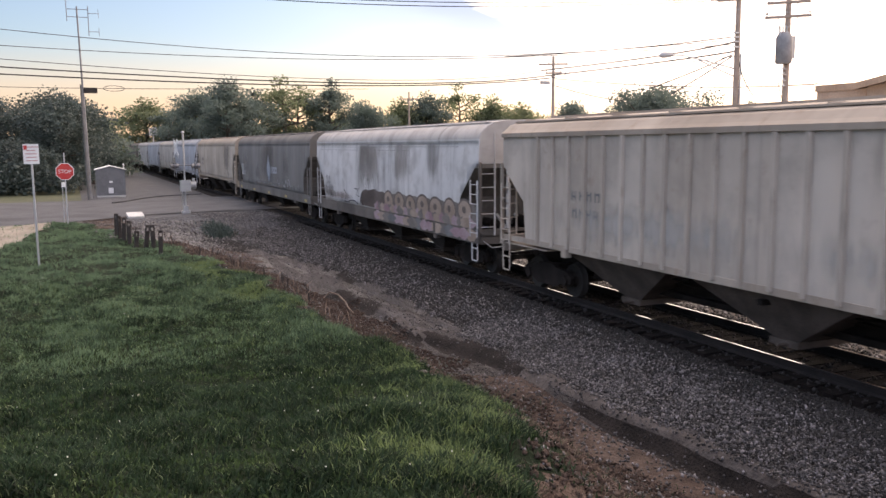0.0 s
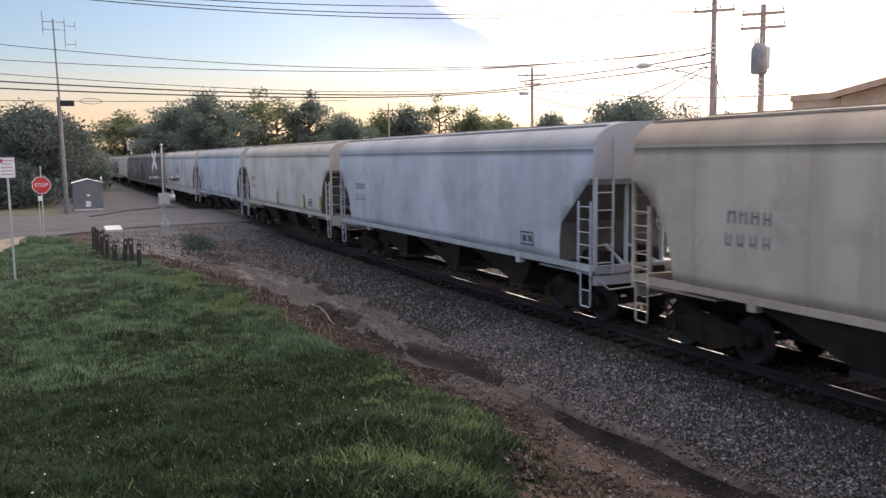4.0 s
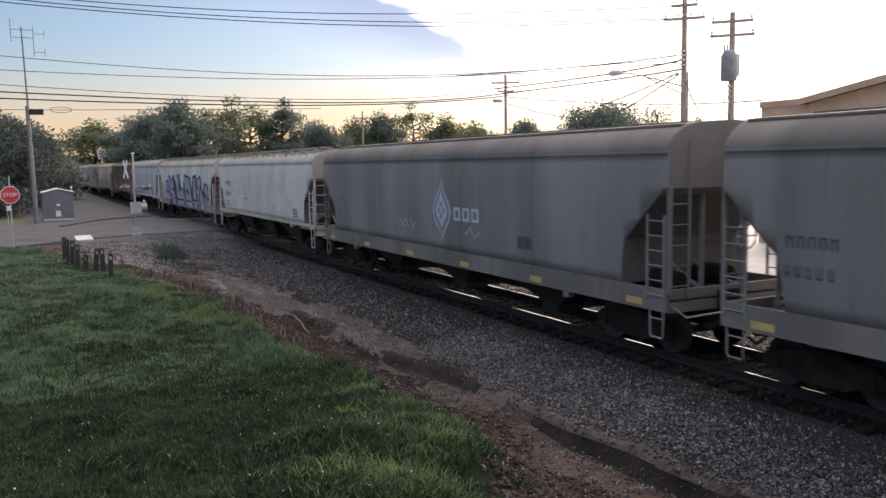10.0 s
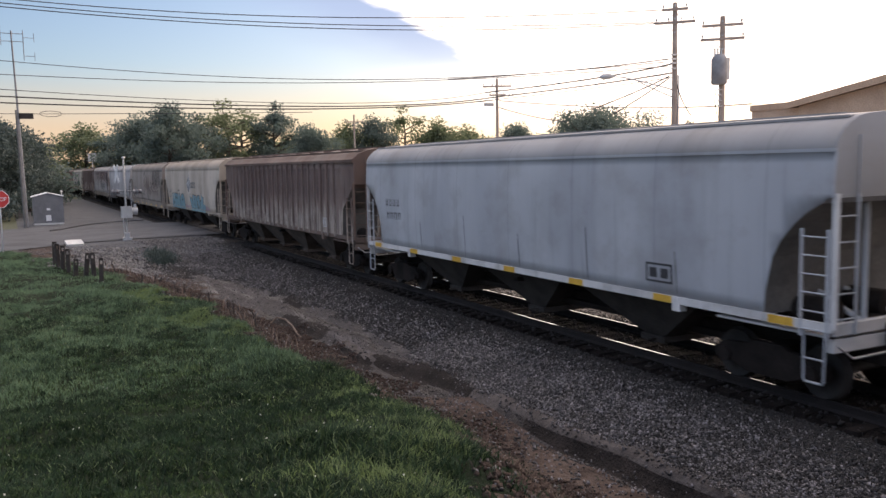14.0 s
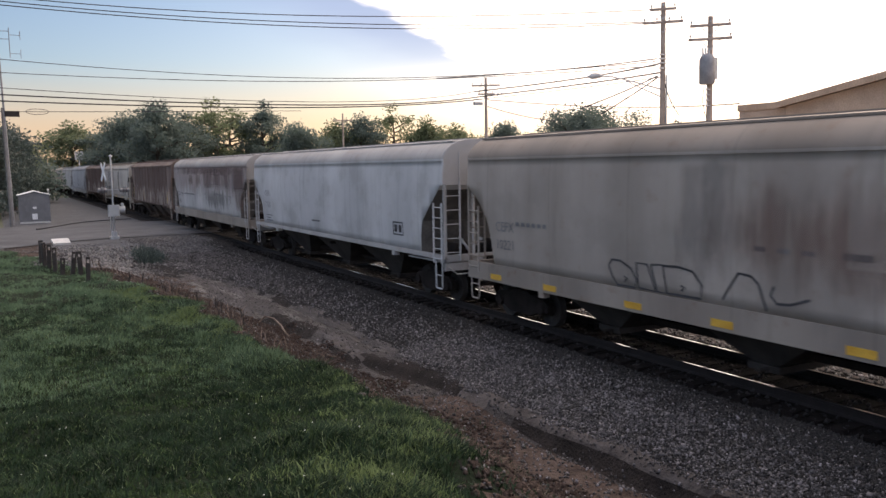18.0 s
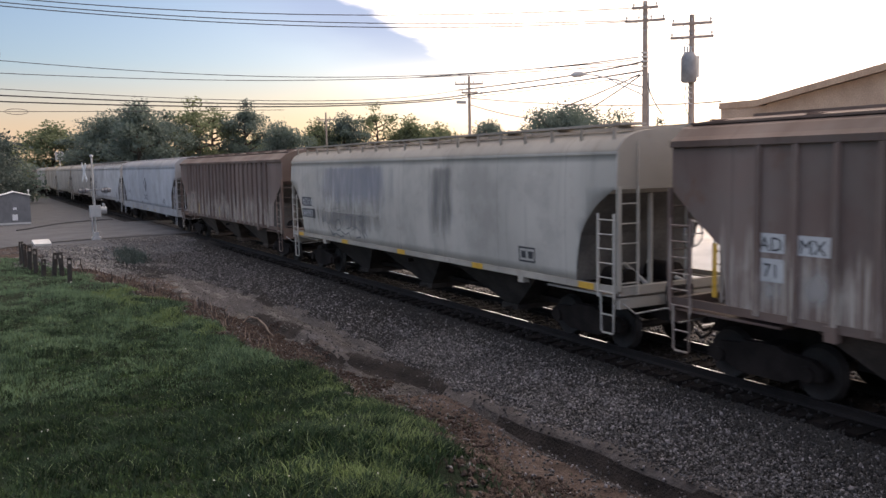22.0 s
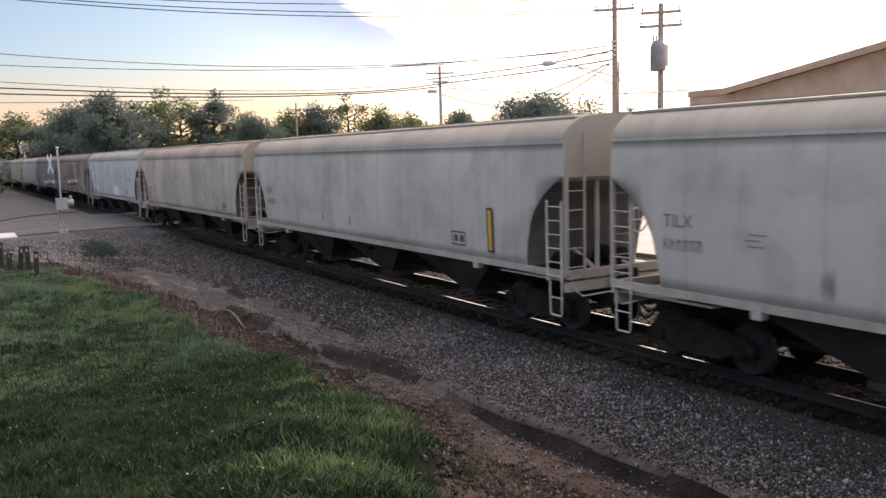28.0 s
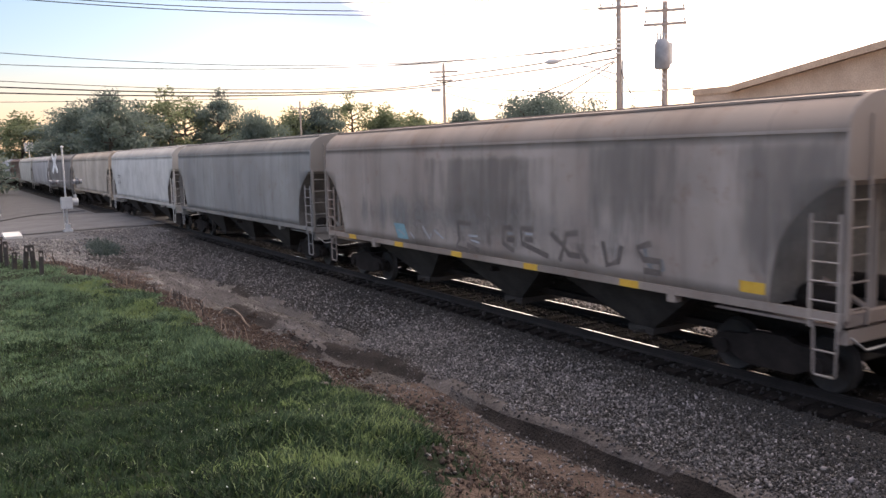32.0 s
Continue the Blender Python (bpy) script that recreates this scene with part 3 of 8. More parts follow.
def make_ground():
    xs = np.concatenate([[-2000, -700, -300, -120, -60, -30, -18], np.arange(-12, 3.8, 0.22), np.arange(3.8, 8.8, 0.085), np.arange(8.85, 13.01, 0.22), [13.7, 14.2, 15, 16, 18, 20, 23, 26, 32, 45, 70, 120, 250, 700, 2000]])
    ys = np.concatenate([[-600, -150, -60], np.arange(-40, 1.9, 0.8), np.arange(2, 5, 0.25), np.arange(5, 16, 0.125), np.arange(16, 30, 0.16), np.arange(30, 48.01, 0.25), np.arange(49, 70, 1.0), [72, 76, 84, 95, 110, 140, 200, 400, 1000, 2500]])
    X, Y = np.meshgrid(xs, ys, indexing="ij")
    flat_x = X.copy()
    # rows of the sheet follow the gully
    X = X + (gully_x(Y) - 7.95) * sstep(6.7, 7.5, X) * sstep(8.8, 8.2, X) * sstep(17, 14.5, Y) * sstep(3, 6, Y)
    Z = ground_z(X, Y)
    nx, ny = X.shape
    idx = np.arange(nx * ny).reshape(nx, ny)
    quads = np.stack([idx[:-1, :-1], idx[1:, :-1], idx[1:, 1:], idx[:-1, 1:]], -1).reshape(-1, 4)
    me = raw_mesh("ground", np.stack([X, Y, Z], -1).reshape(-1, 3), quads, SOIL)
    for m in (DIRT, SILT, BALLAST, MEADOW, DRIVE, GRAVEL_ROAD, MUD_AND_SHADE, SHADED_BED, LEDGE, FAR_GRAVEL, LOT):
        me.materials.append(m)
    cx = (X[:-1, :-1] + X[1:, 1:]).ravel() / 2
    cy = (Y[:-1, :-1] + Y[1:, 1:]).ravel() / 2
    wob = 0.3 * wave(cx, cy, 1.9) + 0.2 * wave(cx, cy, 4.3)
    e = np.interp(cy, EDGE_Y, EDGE_X)
    mi = np.zeros(len(cx), np.int32)
    mi[cx + wob > e + 0.15] = 1
    mi[cx + wob * 1.3 > 6.3] = 2
    mi[cx > 8.8] = 3
    u = np.where(cy < 14.6, (flat_x[:-1, :-1] + flat_x[1:, 1:]).ravel() / 2 - 7.95, cx - gully_x(cy))
    mi[(cx > bed_x(cy) + 0.2 * wob)] = 3
    mi[(mi == 2) & (cy < 13.8 + 2 * wob) & (cx < 7.9)] = 1
    # the gully's steep face takes the mud material as its painted shade
    mi[(u > 0.03 - 0.2 * sstep(12.4, 9.8, cy) + 0.05 * wob) & (u < 0.04 + 0.09 * sstep(14.0, 11.5, cy)) & (cy < 12.6 + wob)] = 7
    mi[(u > 0.0) & (u < 0.09) & (cy >= 14) & (cy < 21) & (wave(cx * 0.3, cy, 1.9) > 0.3)] = 7
    mi[(u >= 0.04 + 0.09 * sstep(14.0, 11.5, cy)) & (u < 0.33) & (cy < 20) & (cy > 5) & (mi != 7)] = 9
    # puddled wet spots in the silt
    for px, py, rx, ry in ((8.55, 27.0, 0.5, 1.2), (7.15, 24.2, 0.45, 1.0), (7.35, 22.4, 0.5, 0.9), (6.95, 18.3, 0.4, 1.1), (8.0, 15.7, 0.3, 1.3), (7.6, 17.0, 0.25, 1.4)):
        mi[(((cx - px + 0.25 * wob) / rx) ** 2 + ((cy - py + 0.6 * wob) / ry) ** 2 < 1) & (mi != 0)] = 7
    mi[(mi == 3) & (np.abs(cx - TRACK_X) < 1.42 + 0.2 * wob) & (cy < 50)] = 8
    mi[(cy > 37 + wob * 3) & (cx > 2.5 + wob) & (mi > 0)] = 3
    mi[(cy > 43 + wob * 3) & (cx > 2.5 + wob) & (cx < 10.4 + wob) & (mi > 0)] = 6
    mi[(cx > 13.5)] = 10
    mi[(cx > 15.7 + wob) & (cy > -30)] = 11
    mi[(cx > 46)] = 4
    drive = (cx < -0.5 - 0.165 * (43 - cy) + wob * 0.7) & (cy > 27 + wob) & (cy < 49)
    mi[drive] = 5
    mi[cy > 62] = 4
    mi[(cy > 62) & (cx > 0.5) & (cx < 10.2) & (cy < 170)] = 6
    mi[(cy > 62) & (cx >= 10.2) & (cx < 17.5)] = 3
    mi[(cy < -60) & (cx < 24)] = 0
    me.polygons.foreach_set("material_index", mi)
    me.polygons.foreach_set("use_smooth", np.ones(len(mi), bool))
    tagged(new("ground", me), "uneven ground of grass, dirt and gravel", kind="structure")


def make_road():
    xs, vs = np.linspace(-120, 120, 241), np.linspace(0, 1, 14)
    X, V = np.meshgrid(xs, vs, indexing="ij")
    near = np.interp(X, [-120, -6, -1, 3, 6, 10, 120], [43.5, 44.0, 46.3, 49.7, 50.9, 51.0, 51.0]) + 0.12 * np.sin(X * 2.3) + 0.08 * np.sin(X * 5.1)
    Y = near + (65.5 - near) * V
    Z = np.maximum(ground_z(X, Y), -0.062) + 0.055
    # tarmac rises to the rail heads
    Z = Z + (0.0 - Z) * np.exp(-((X - TRACK_X) / 2.6) ** 4)
    nx, ny = X.shape
    idx = np.arange(nx * ny).reshape(nx, ny)
    quads = np.stack([idx[:-1, :-1], idx[1:, :-1], idx[1:, 1:], idx[:-1, 1:]], -1).reshape(-1, 4)
    me = raw_mesh("road", np.stack([X, Y, Z - 0.01], -1).reshape(-1, 3), quads, ASPHALT)
    tagged(new("road", me), "worn grey asphalt road over the level crossing", kind="structure")


def make_track():
    track = thing("railway_track", pose(TRACK_X, 0, 0), "single railway track with rusty rails on dark wooden sleepers", "railway track")
    for side in (-1, 1):
        s = Shape()
        ring = [(-0.075, -0.17), (0.075, -0.17), (0.075, -0.155), (0.012, -0.135), (0.012, -0.045), (0.036, -0.035), (0.036, -0.004), (-0.036, -0.004), (-0.036, -0.035), (-0.012, -0.045), (-0.012, -0.135), (-0.075, -0.155)]
        s.prism(ring, -60, 260)
        rail = part("rail", s, RAIL_SIDE, track, "rust-brown steel rail", pose(side * GAUGE, 0, 0))
        part("rail_head", Shape().box(-0.017, 0.017, -60, 260, -0.0035, 0.0), RAIL_TOP, rail, "polished running surface")
    tie = Shape().box(-1.3, 1.3, -0.115, 0.115, -0.34, -0.168, 0.012).mesh("sleeper", TIE_WOOD)
    rng = random.Random(4)
    y = -9.0
    while y < 47:
        part("sleeper", tie, None, track, at=pose(rng.uniform(-0.05, 0.05), y, rng.uniform(-0.008, 0.004), 0, rng.uniform(-0.4, 0.4), rng.uniform(-1.2, 1.2)))
        y += 0.5 + rng.uniform(-0.03, 0.03)
    return track


def make_kerb():
    line = [(2.4, 61.2), (3.1, 62.3), (3.9, 64.0), (4.7, 65.7), (5.8, 67.3), (7.3, 68.5), (9.4, 69.3)]
    s = Shape()
    s.tube([(x, y, 0.03) for x, y in line], 0.045, 6, True, False)
    tagged(new("kerb", s.mesh("kerb", ASPHALT)), "low dark asphalt kerb round the road corner", kind="structure")


make_ground()
make_road()
make_kerb()
make_track()

# ---- freight train of covered hopper cars ----
SPEED = 16.34
SMOOTH = [(1.562, 1.36), (1.58, 1.6), (1.60, 2.1), (1.61, 2.7), (1.60, 3.3), (1.575, 3.75), (1.555, 3.9)]
ROOF = [(1.572, 3.905), (1.572, 3.955), (1.55, 4.04), (1.49, 4.14), (1.39, 4.25), (1.27, 4.34), (1.1, 4.42), (0.88, 4.465), (0.45, 4.5)]
LOW_ROOF = [(1.572, 3.905), (1.572, 3.955), (1.53, 4.03), (1.45, 4.13), (1.34, 4.22), (1.15, 4.30), (0.9, 4.35), (0.66, 4.37), (0.45, 4.38)]
FLAT = [(1.47, 1.30), (1.50, 1.38), (1.50, 2.1), (1.50, 2.7), (1.50, 3.3), (1.50, 3.75), (1.50, 3.98)]
FLAT_ROOF = [(1.56, 3.985), (1.56, 4.09), (1.46, 4.16), (1.3, 4.3), (0.95, 4.41), (0.45, 4.48)]
MOVERS = []


def side_x(z, kind):
    prof = FLAT if kind == "rib" else SMOOTH
    return float(np.interp(z, [p[1] for p in prof], [p[0] for p in prof]))


def hopper_body(half, kind, cut, open_rail):
    """The tank of a covered hopper: rounded sides, sloping floor at both ends. cut: diag or round."""
    prof, roof = (FLAT, FLAT_ROOF) if kind == "rib" else (SMOOTH, LOW_ROOF if open_rail else ROOF)
    full = prof + roof
    foot = prof[0][1]
    st = [0.0, 0.02, 0.06, 0.2, 0.45, 0.65, 0.75, 0.9, 1.05, 1.12, 1.18, 1.24, 1.28, 1.32, 1.6, 2.4]
    ys = [-half + e for e in st] + list(np.linspace(-half + 3.6, half - 3.6, 10)) + [half - e for e in reversed(st)]
    rings = []
    for y in ys:
        e = half - abs(y)
        if kind == "rib":
            low = float(np.interp(e, [0.06, 0.45, 0.75, 1.12, 1.24], [3.22, 2.87, 2.62, 2.34, foot]))
        elif cut == "round":
            low = float(np.interp(e, [0.06, 0.45, 0.65, 0.9, 1.05, 1.18, 1.24], [3.24, 3.0, 2.84, 2.56, 2.3, 1.8, foot]))
        else:
            low = float(np.interp(e, [0.06, 0.65, 1.18, 1.28, 1.32], [3.26, 2.72, 2.25, 1.8, foot]))
        ring = []
        zs = [p[1] for p in prof]
        for (px, pz) in full:
            z = max(pz, low) if (px, pz) in prof else pz
            x = float(np.interp(z, zs, [p[0] for p in prof])) if (px, pz) in prof else px
            if e < 0.01:
                x -= 0.03
            ring.append((x, z))
        rings.append([(-x, z) for x, z in ring] + [(0.0, roof[-1][1] + 0.02)] + [(x, z) for x, z in reversed(ring)])
    k = len(rings[0])
    s = Shape()
    vs = [(x, y, z) for y, r in zip(ys, rings) for x, z in r]
    fs = []
    for i in range(len(ys) - 1):
        for j in range(k):
            q = (j + 1) % k
            fs.append((i * k + j, i * k + q, (i + 1) * k + q, (i + 1) * k + j))
    s.add(vs, fs)
    s.add(vs[:k], [tuple(range(k))])
    s.add(vs[-k:], [tuple(range(k))[::-1]])
    me = s.mesh("body", None)
    bm = bmesh.new()
    bm.from_mesh(me)
    bmesh.ops.remove_doubles(bm, verts=bm.verts, dist=0.0005)
    for f in bm.faces:
        f.smooth = kind != "rib" and (abs(f.normal.x) > 0.85 and f.calc_center_median().z < 3.9 or abs(f.normal.y) < 0.2 and f.calc_center_median().z > 3.96)
    bmesh.ops.recalc_face_normals(bm, faces=bm.faces)
    bm.to_mesh(me)
    bm.free()
    return me


def make_bogie_parts():
    frame_s = Shape()
    ring = [(-1.15, 0.52), (-0.95, 0.66), (-0.45, 0.70), (-0.3, 0.78), (0.3, 0.78), (0.45, 0.70), (0.95, 0.66), (1.15, 0.52), (1.12, 0.36), (0.78, 0.36), (0.45, 0.22), (-0.45, 0.22), (-0.78, 0.36), (-1.12, 0.36)]
    frame_s.slab(ring, -0.07, 0.07)
    for y in (-0.88, 0.88):
        frame_s.disc((0, y, 0.44), (1, 0, 0), 0.13, 0.26, 12)
    for y in (-0.14, 0, 0.14):
        frame_s.tube([(0, y, 0.28), (0, y, 0.66)], 0.055, 8)
    frame_me = frame_s.mesh("side_frame", STEEL_DARK)
    w = Shape()
    for sx in (-1, 1):
        x = sx * GAUGE
        w.tube([(x - 0.07 * sx, 0, 0), (x - 0.065 * sx, 0, 0), (x - 0.062 * sx, 0, 0), (x + 0.07 * sx, 0, 0)], [0.0, 0.455, 0.42, 0.415], 24, False)
        w.tube([(x + 0.07 * sx, 0, 0), (x + 0.05 * sx, 0, 0), (x + 0.045 * sx, 0, 0), (x + 0.09 * sx, 0, 0), (x + 0.09 * sx, 0, 0)], [0.415, 0.35, 0.17, 0.11, 0.0], 24, False)
        for a in range(4):
            c, sn = math.cos(a * math.pi / 2), math.sin(a * math.pi / 2)
            w.box(x + 0.045 * sx - 0.01, x + 0.045 * sx + 0.012, c * 0.27 - 0.03, c * 0.27 + 0.03, sn * 0.27 - 0.03, sn * 0.27 + 0.03)
    w.tube([(-1.0, 0, 0), (1.0, 0, 0)], 0.08, 10)
    wheel_me = w.mesh("wheelset", WHEEL_STEEL)
    bol_me = Shape().box(-1.05, 1.05, -0.2, 0.2, 0.42, 0.74, 0.03).mesh("bolster", STEEL_DARK)
    return frame_me, wheel_me, bol_me


FRAME_ME, WHEEL_ME, BOLSTER_ME = make_bogie_parts()


def ladder_mesh(width, z0, z1, rungs):
    s = Shape()
    for y in (-width / 2, width / 2):
        s.box(-0.012, 0.026, y - 0.02, y + 0.02, z0, z1)
    for i in range(rungs):
        z = z0 + 0.12 + (z1 - z0 - 0.24) * i / (rungs - 1)
        s.tube([(-0.005, -width / 2, z), (-0.005, width / 2, z)], 0.014, 6)
    return s


LADDER_ME = ladder_mesh(0.46, 1.15, 2.78, 6)
STIRRUP = Shape().tube([(0, -0.19, 1.25), (0, -0.18, 0.5), (0, -0.15, 0.46), (0, 0.15, 0.46), (0, 0.18, 0.5), (0, 0.19, 1.25)], 0.02, 6).tube([(0, -0.18, 0.82), (0, 0.18, 0.82)], 0.016, 6)
END_LADDER = Shape().box(-1.085, -1.05, -0.02, 0.02, 1.2, 3.3).tube([(-1.07, 0, 3.3), (-1.07, 0, 4.15)], 0.012, 6)
for _i in range(5):
    END_LADDER.tube([(-1.5, 0, 1.45 + 0.38 * _i), (-1.06, 0, 1.45 + 0.38 * _i)], 0.014, 6)
LEVER_ME = Shape().tube([(-1.42, 0.02, 1.05), (-1.2, 0.1, 0.86), (-0.3, 0.16, 0.9), (-0.1, 0.2, 1.0)], 0.018, 6).mesh("uncoupling_lever", GALV)
LADDERS = {}


def ladder_for(mat):
    if mat.name not in LADDERS:
        LADDERS[mat.name] = [LADDER_ME.mesh("ladder", mat), STIRRUP.mesh("stirrup_step", mat), END_LADDER.mesh("end_ladder", mat)]
    return LADDERS[mat.name]


COUPLER_S = Shape().box(-0.11, 0.11, 0.0, 0.46, 0.72, 0.94, 0.02).box(-0.2, 0.17, 0.44, 0.62, 0.68, 0.98, 0.05).box(0.02, 0.2, 0.58, 0.7, 0.7, 0.96, 0.04).tube([(-0.3, 0.0, 0.85), (-0.32, 0.2, 0.55), (-0.28, 0.42, 0.42), (-0.24, 0.62, 0.5)], 0.03, 6)
COUPLER_ME = COUPLER_S.mesh("coupler", STEEL_DARK)


def chute_mesh(width, length, top, foot):
    """One discharge hopper: an inverted pyramid ending in an outlet gate."""
    s = Shape()
    a = [(-width, -length / 2, top), (width, -length / 2, top), (width, length / 2, top), (-width, length / 2, top)]
    b = [(-0.75, -0.28, foot), (0.75, -0.28, foot), (0.75, 0.28, foot), (-0.75, 0.28, foot)]
    s.add(a + b, [(0, 1, 5, 4), (1, 2, 6, 5), (2, 3, 7, 6), (3, 0, 4, 7), (4, 5, 6, 7), (3, 2, 1, 0)])
    s.box(-0.82, 0.82, -0.34, 0.34, foot - 0.12, foot, 0.02)
    s.tube([(-1.05, -0.1, foot - 0.06), (1.05, -0.1, foot - 0.06)], 0.03, 6)
    return s


def decal(name, faces, mat, parent, kind, label=""):
    """Paint or sheet on the camera side: (y, z) outlines wrapped on the curved wall, 6 mm proud."""
    bm = bmesh.new()
    lo, hi = 9.0, 0.0
    for lift, ring in faces:
        bm.faces.new([bm.verts.new((lift, y, z)) for y, z in ring])
        lo, hi = min(lo, min(z for _, z in ring)), max(hi, max(z for _, z in ring))
    bmesh.ops.remove_doubles(bm, verts=bm.verts[:], dist=0.0004)
    z = math.floor(lo * 4) / 4 + 0.25
    while z < hi:
        bmesh.ops.bisect_plane(bm, geom=bm.verts[:] + bm.edges[:] + bm.faces[:], plane_co=(0, 0, z), plane_no=(0, 0, 1))
        z += 0.25
    bmesh.ops.triangulate(bm, faces=bm.faces[:])
    for v in bm.verts:
        v.co.x = -(side_x(v.co.z, kind) + 0.006 + v.co.x)
    for f in bm.faces:
        f.normal_update()
        if f.normal.x > 0:
            f.normal_flip()
    me = bpy.data.meshes.new(name)
    bm.to_mesh(me)
    bm.free()
    me.materials.append(mat)
    return part(name, me, None, parent, label)


def text_faces(body, y, z, size):
    """Letter outlines as triangles in (y, z); text runs towards -y, as read from the camera side."""
    cu = bpy.data.curves.new("text", "FONT")
    cu.body, cu.size = body, size
    cu.resolution_u = 2
    ob = bpy.data.objects.new("text", cu)
    scene.collection.objects.link(ob)
    me = ob.to_mesh()
    tris = [[(y - me.vertices[i].co.x, z + me.vertices[i].co.y) for i in p.vertices] for p in me.polygons]
    ob.to_mesh_clear()
    bpy.data.objects.remove(ob)
    bpy.data.curves.remove(cu)
    return [(0.0, t) for t in tris]


def rect(y, z, w, hgt, lift=0.0):
    return (lift, [(y, z), (y - w, z), (y - w, z + hgt), (y, z + hgt)])


def ellipse(y, z, ry, rz, k=16, lift=0.0, a0=0.0):
    return (lift, [(y + ry * math.cos(a0 + 2 * math.pi * i / k), z + rz * math.sin(a0 + 2 * math.pi * i / k)) for i in range(k)])


def stroke(pts, w, lift=0.0):
    """A brush line as quads."""
    side = []
    for i, (y, z) in enumerate(pts):
        (y0, z0), (y1, z1) = pts[max(i - 1, 0)], pts[min(i + 1, len(pts) - 1)]
        d = math.hypot(y1 - y0, z1 - z0) or 1
        ny, nz = -(z1 - z0) / d * w / 2, (y1 - y0) / d * w / 2
        side.append(((y + ny, z + nz), (y - ny, z - nz)))
    return [(lift, [a[0], b[0], b[1], a[1]]) for a, b in zip(side, side[1:])]


def hopper_car(front, back, kind, cut, paint, label, marks=(), bays=3, sill=None, yellow=0, deep=False, open_rail=False, slide=0.0, strip=None):
    """One covered hopper between its two coupling points; slide moves its painted marks along the side. The camera side is -x; y grows towards the tail."""
    length = back - front
    low = 0.97 if deep else 1.26
    half = length / 2 - 0.67
    mid = (front + back) / 2
    car = thing("hopper_car", pose(TRACK_X, mid, 0), label, "hopper car", "cars of the freight train")
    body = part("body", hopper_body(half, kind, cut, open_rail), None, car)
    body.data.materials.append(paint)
    body.data.materials.append(END_SHADE)
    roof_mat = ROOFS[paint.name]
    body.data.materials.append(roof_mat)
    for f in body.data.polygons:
        # grimy slope sheets, darkened further so the end openings read as shaded
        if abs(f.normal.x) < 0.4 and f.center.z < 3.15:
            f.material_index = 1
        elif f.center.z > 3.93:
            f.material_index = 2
    sill_mat = sill or SILLS[paint.name]
    # roof walk on brackets
    walk_s = Shape()
    for sx in (-0.95, 0.95):
        walk_s.box(sx - 0.22, sx + 0.22, -half + 0.1, half - 0.1, *((4.46, 4.505) if open_rail else (4.365, 4.405) if kind == "rib" else (4.40, 4.44)))
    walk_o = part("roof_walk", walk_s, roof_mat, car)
    n = max(6, round(length / 1.9))
    brk = Shape()
    brk.box(-1.1, 1.1, -0.02, 0.02, 4.40, 4.45)
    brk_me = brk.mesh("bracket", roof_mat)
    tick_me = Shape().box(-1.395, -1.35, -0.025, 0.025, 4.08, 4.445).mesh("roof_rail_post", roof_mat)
    for i in range(n):
        y = -half + 0.5 + (2 * half - 1.0) * i / (n - 1)
        part("bracket", brk_me, None, walk_o, at=pose(0, y, 0))
    if open_rail:
        k = round(length / 1.05)
        for i in range(k):
            part("roof_rail_post", tick_me, None, car, at=pose(0, -half + 0.3 + (2 * half - 0.6) * i / (k - 1), 0))
        rr = Shape()
        for sx in (-1, 1):
            rr.box(sx * 1.37 - 0.03, sx * 1.37 + 0.03, -half + 0.1, half - 0.1, 4.445, 4.49)
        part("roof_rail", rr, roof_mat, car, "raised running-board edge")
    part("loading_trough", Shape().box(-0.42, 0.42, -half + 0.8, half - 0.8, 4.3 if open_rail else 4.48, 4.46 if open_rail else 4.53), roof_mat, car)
    # sills and centre beam
    for sx in (-1, 1):
        s = Shape()
        x = sx * (1.47 if kind == "rib" else 1.53)
        s.box(min(x, x + sx * 0.05), max(x, x + sx * 0.05), -half, half, low, 1.395)
        s.box(min(x, x - sx * 0.1), max(x, x - sx * 0.1), -half, half, low, low + 0.03)
        part("side_sill", s, sill_mat, car)
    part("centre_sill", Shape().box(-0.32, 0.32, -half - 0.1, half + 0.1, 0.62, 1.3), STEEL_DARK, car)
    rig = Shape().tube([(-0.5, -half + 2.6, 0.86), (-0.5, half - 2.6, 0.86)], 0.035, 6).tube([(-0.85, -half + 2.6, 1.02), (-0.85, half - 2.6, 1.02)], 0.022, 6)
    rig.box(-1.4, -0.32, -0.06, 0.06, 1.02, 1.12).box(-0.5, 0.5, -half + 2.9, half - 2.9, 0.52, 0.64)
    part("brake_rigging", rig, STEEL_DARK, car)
    # discharge chutes
    span = 2 * half - 5.2
    for i in range(bays):
        c = -span / 2 + span * (i + 0.5) / bays
        part("discharge_chute", chute_mesh(1.40, span / bays * (1.0 if bays > 3 else 0.94), 1.34, 0.36), CHUTE_BROWN if kind == "rib" or bays > 3 else CHUTE_DARK if paint.name.startswith("dark") else CHUTE_SHADE, car, at=pose(0, c, 0))
    # ends
    for sy in (-1, 1):
        ye = sy * half
        e = Shape()
        e.box(-1.5, 1.5, min(ye, ye - sy * 2.3), max(ye, ye - sy * 2.3), 1.16, 1.2)
        e.box(-1.5, 1.5, min(ye, ye - sy * 0.12), max(ye, ye - sy * 0.12), 0.95, 1.375)
        part("end_platform", e, sill_mat, car)
        br = Shape()
        for sx in (-0.5, 0.5):
            br.tube([(sx, ye - sy * 0.25, 1.2), (sx, ye - sy * 0.25, 3.3)], 0.05, 6)
            br.tube([(sx, ye - sy * 0.2, 1.25), (sx * 0.4, ye - sy * 1.9, 1.9)], 0.045, 6)
        part("end_brace", br, paint, car)
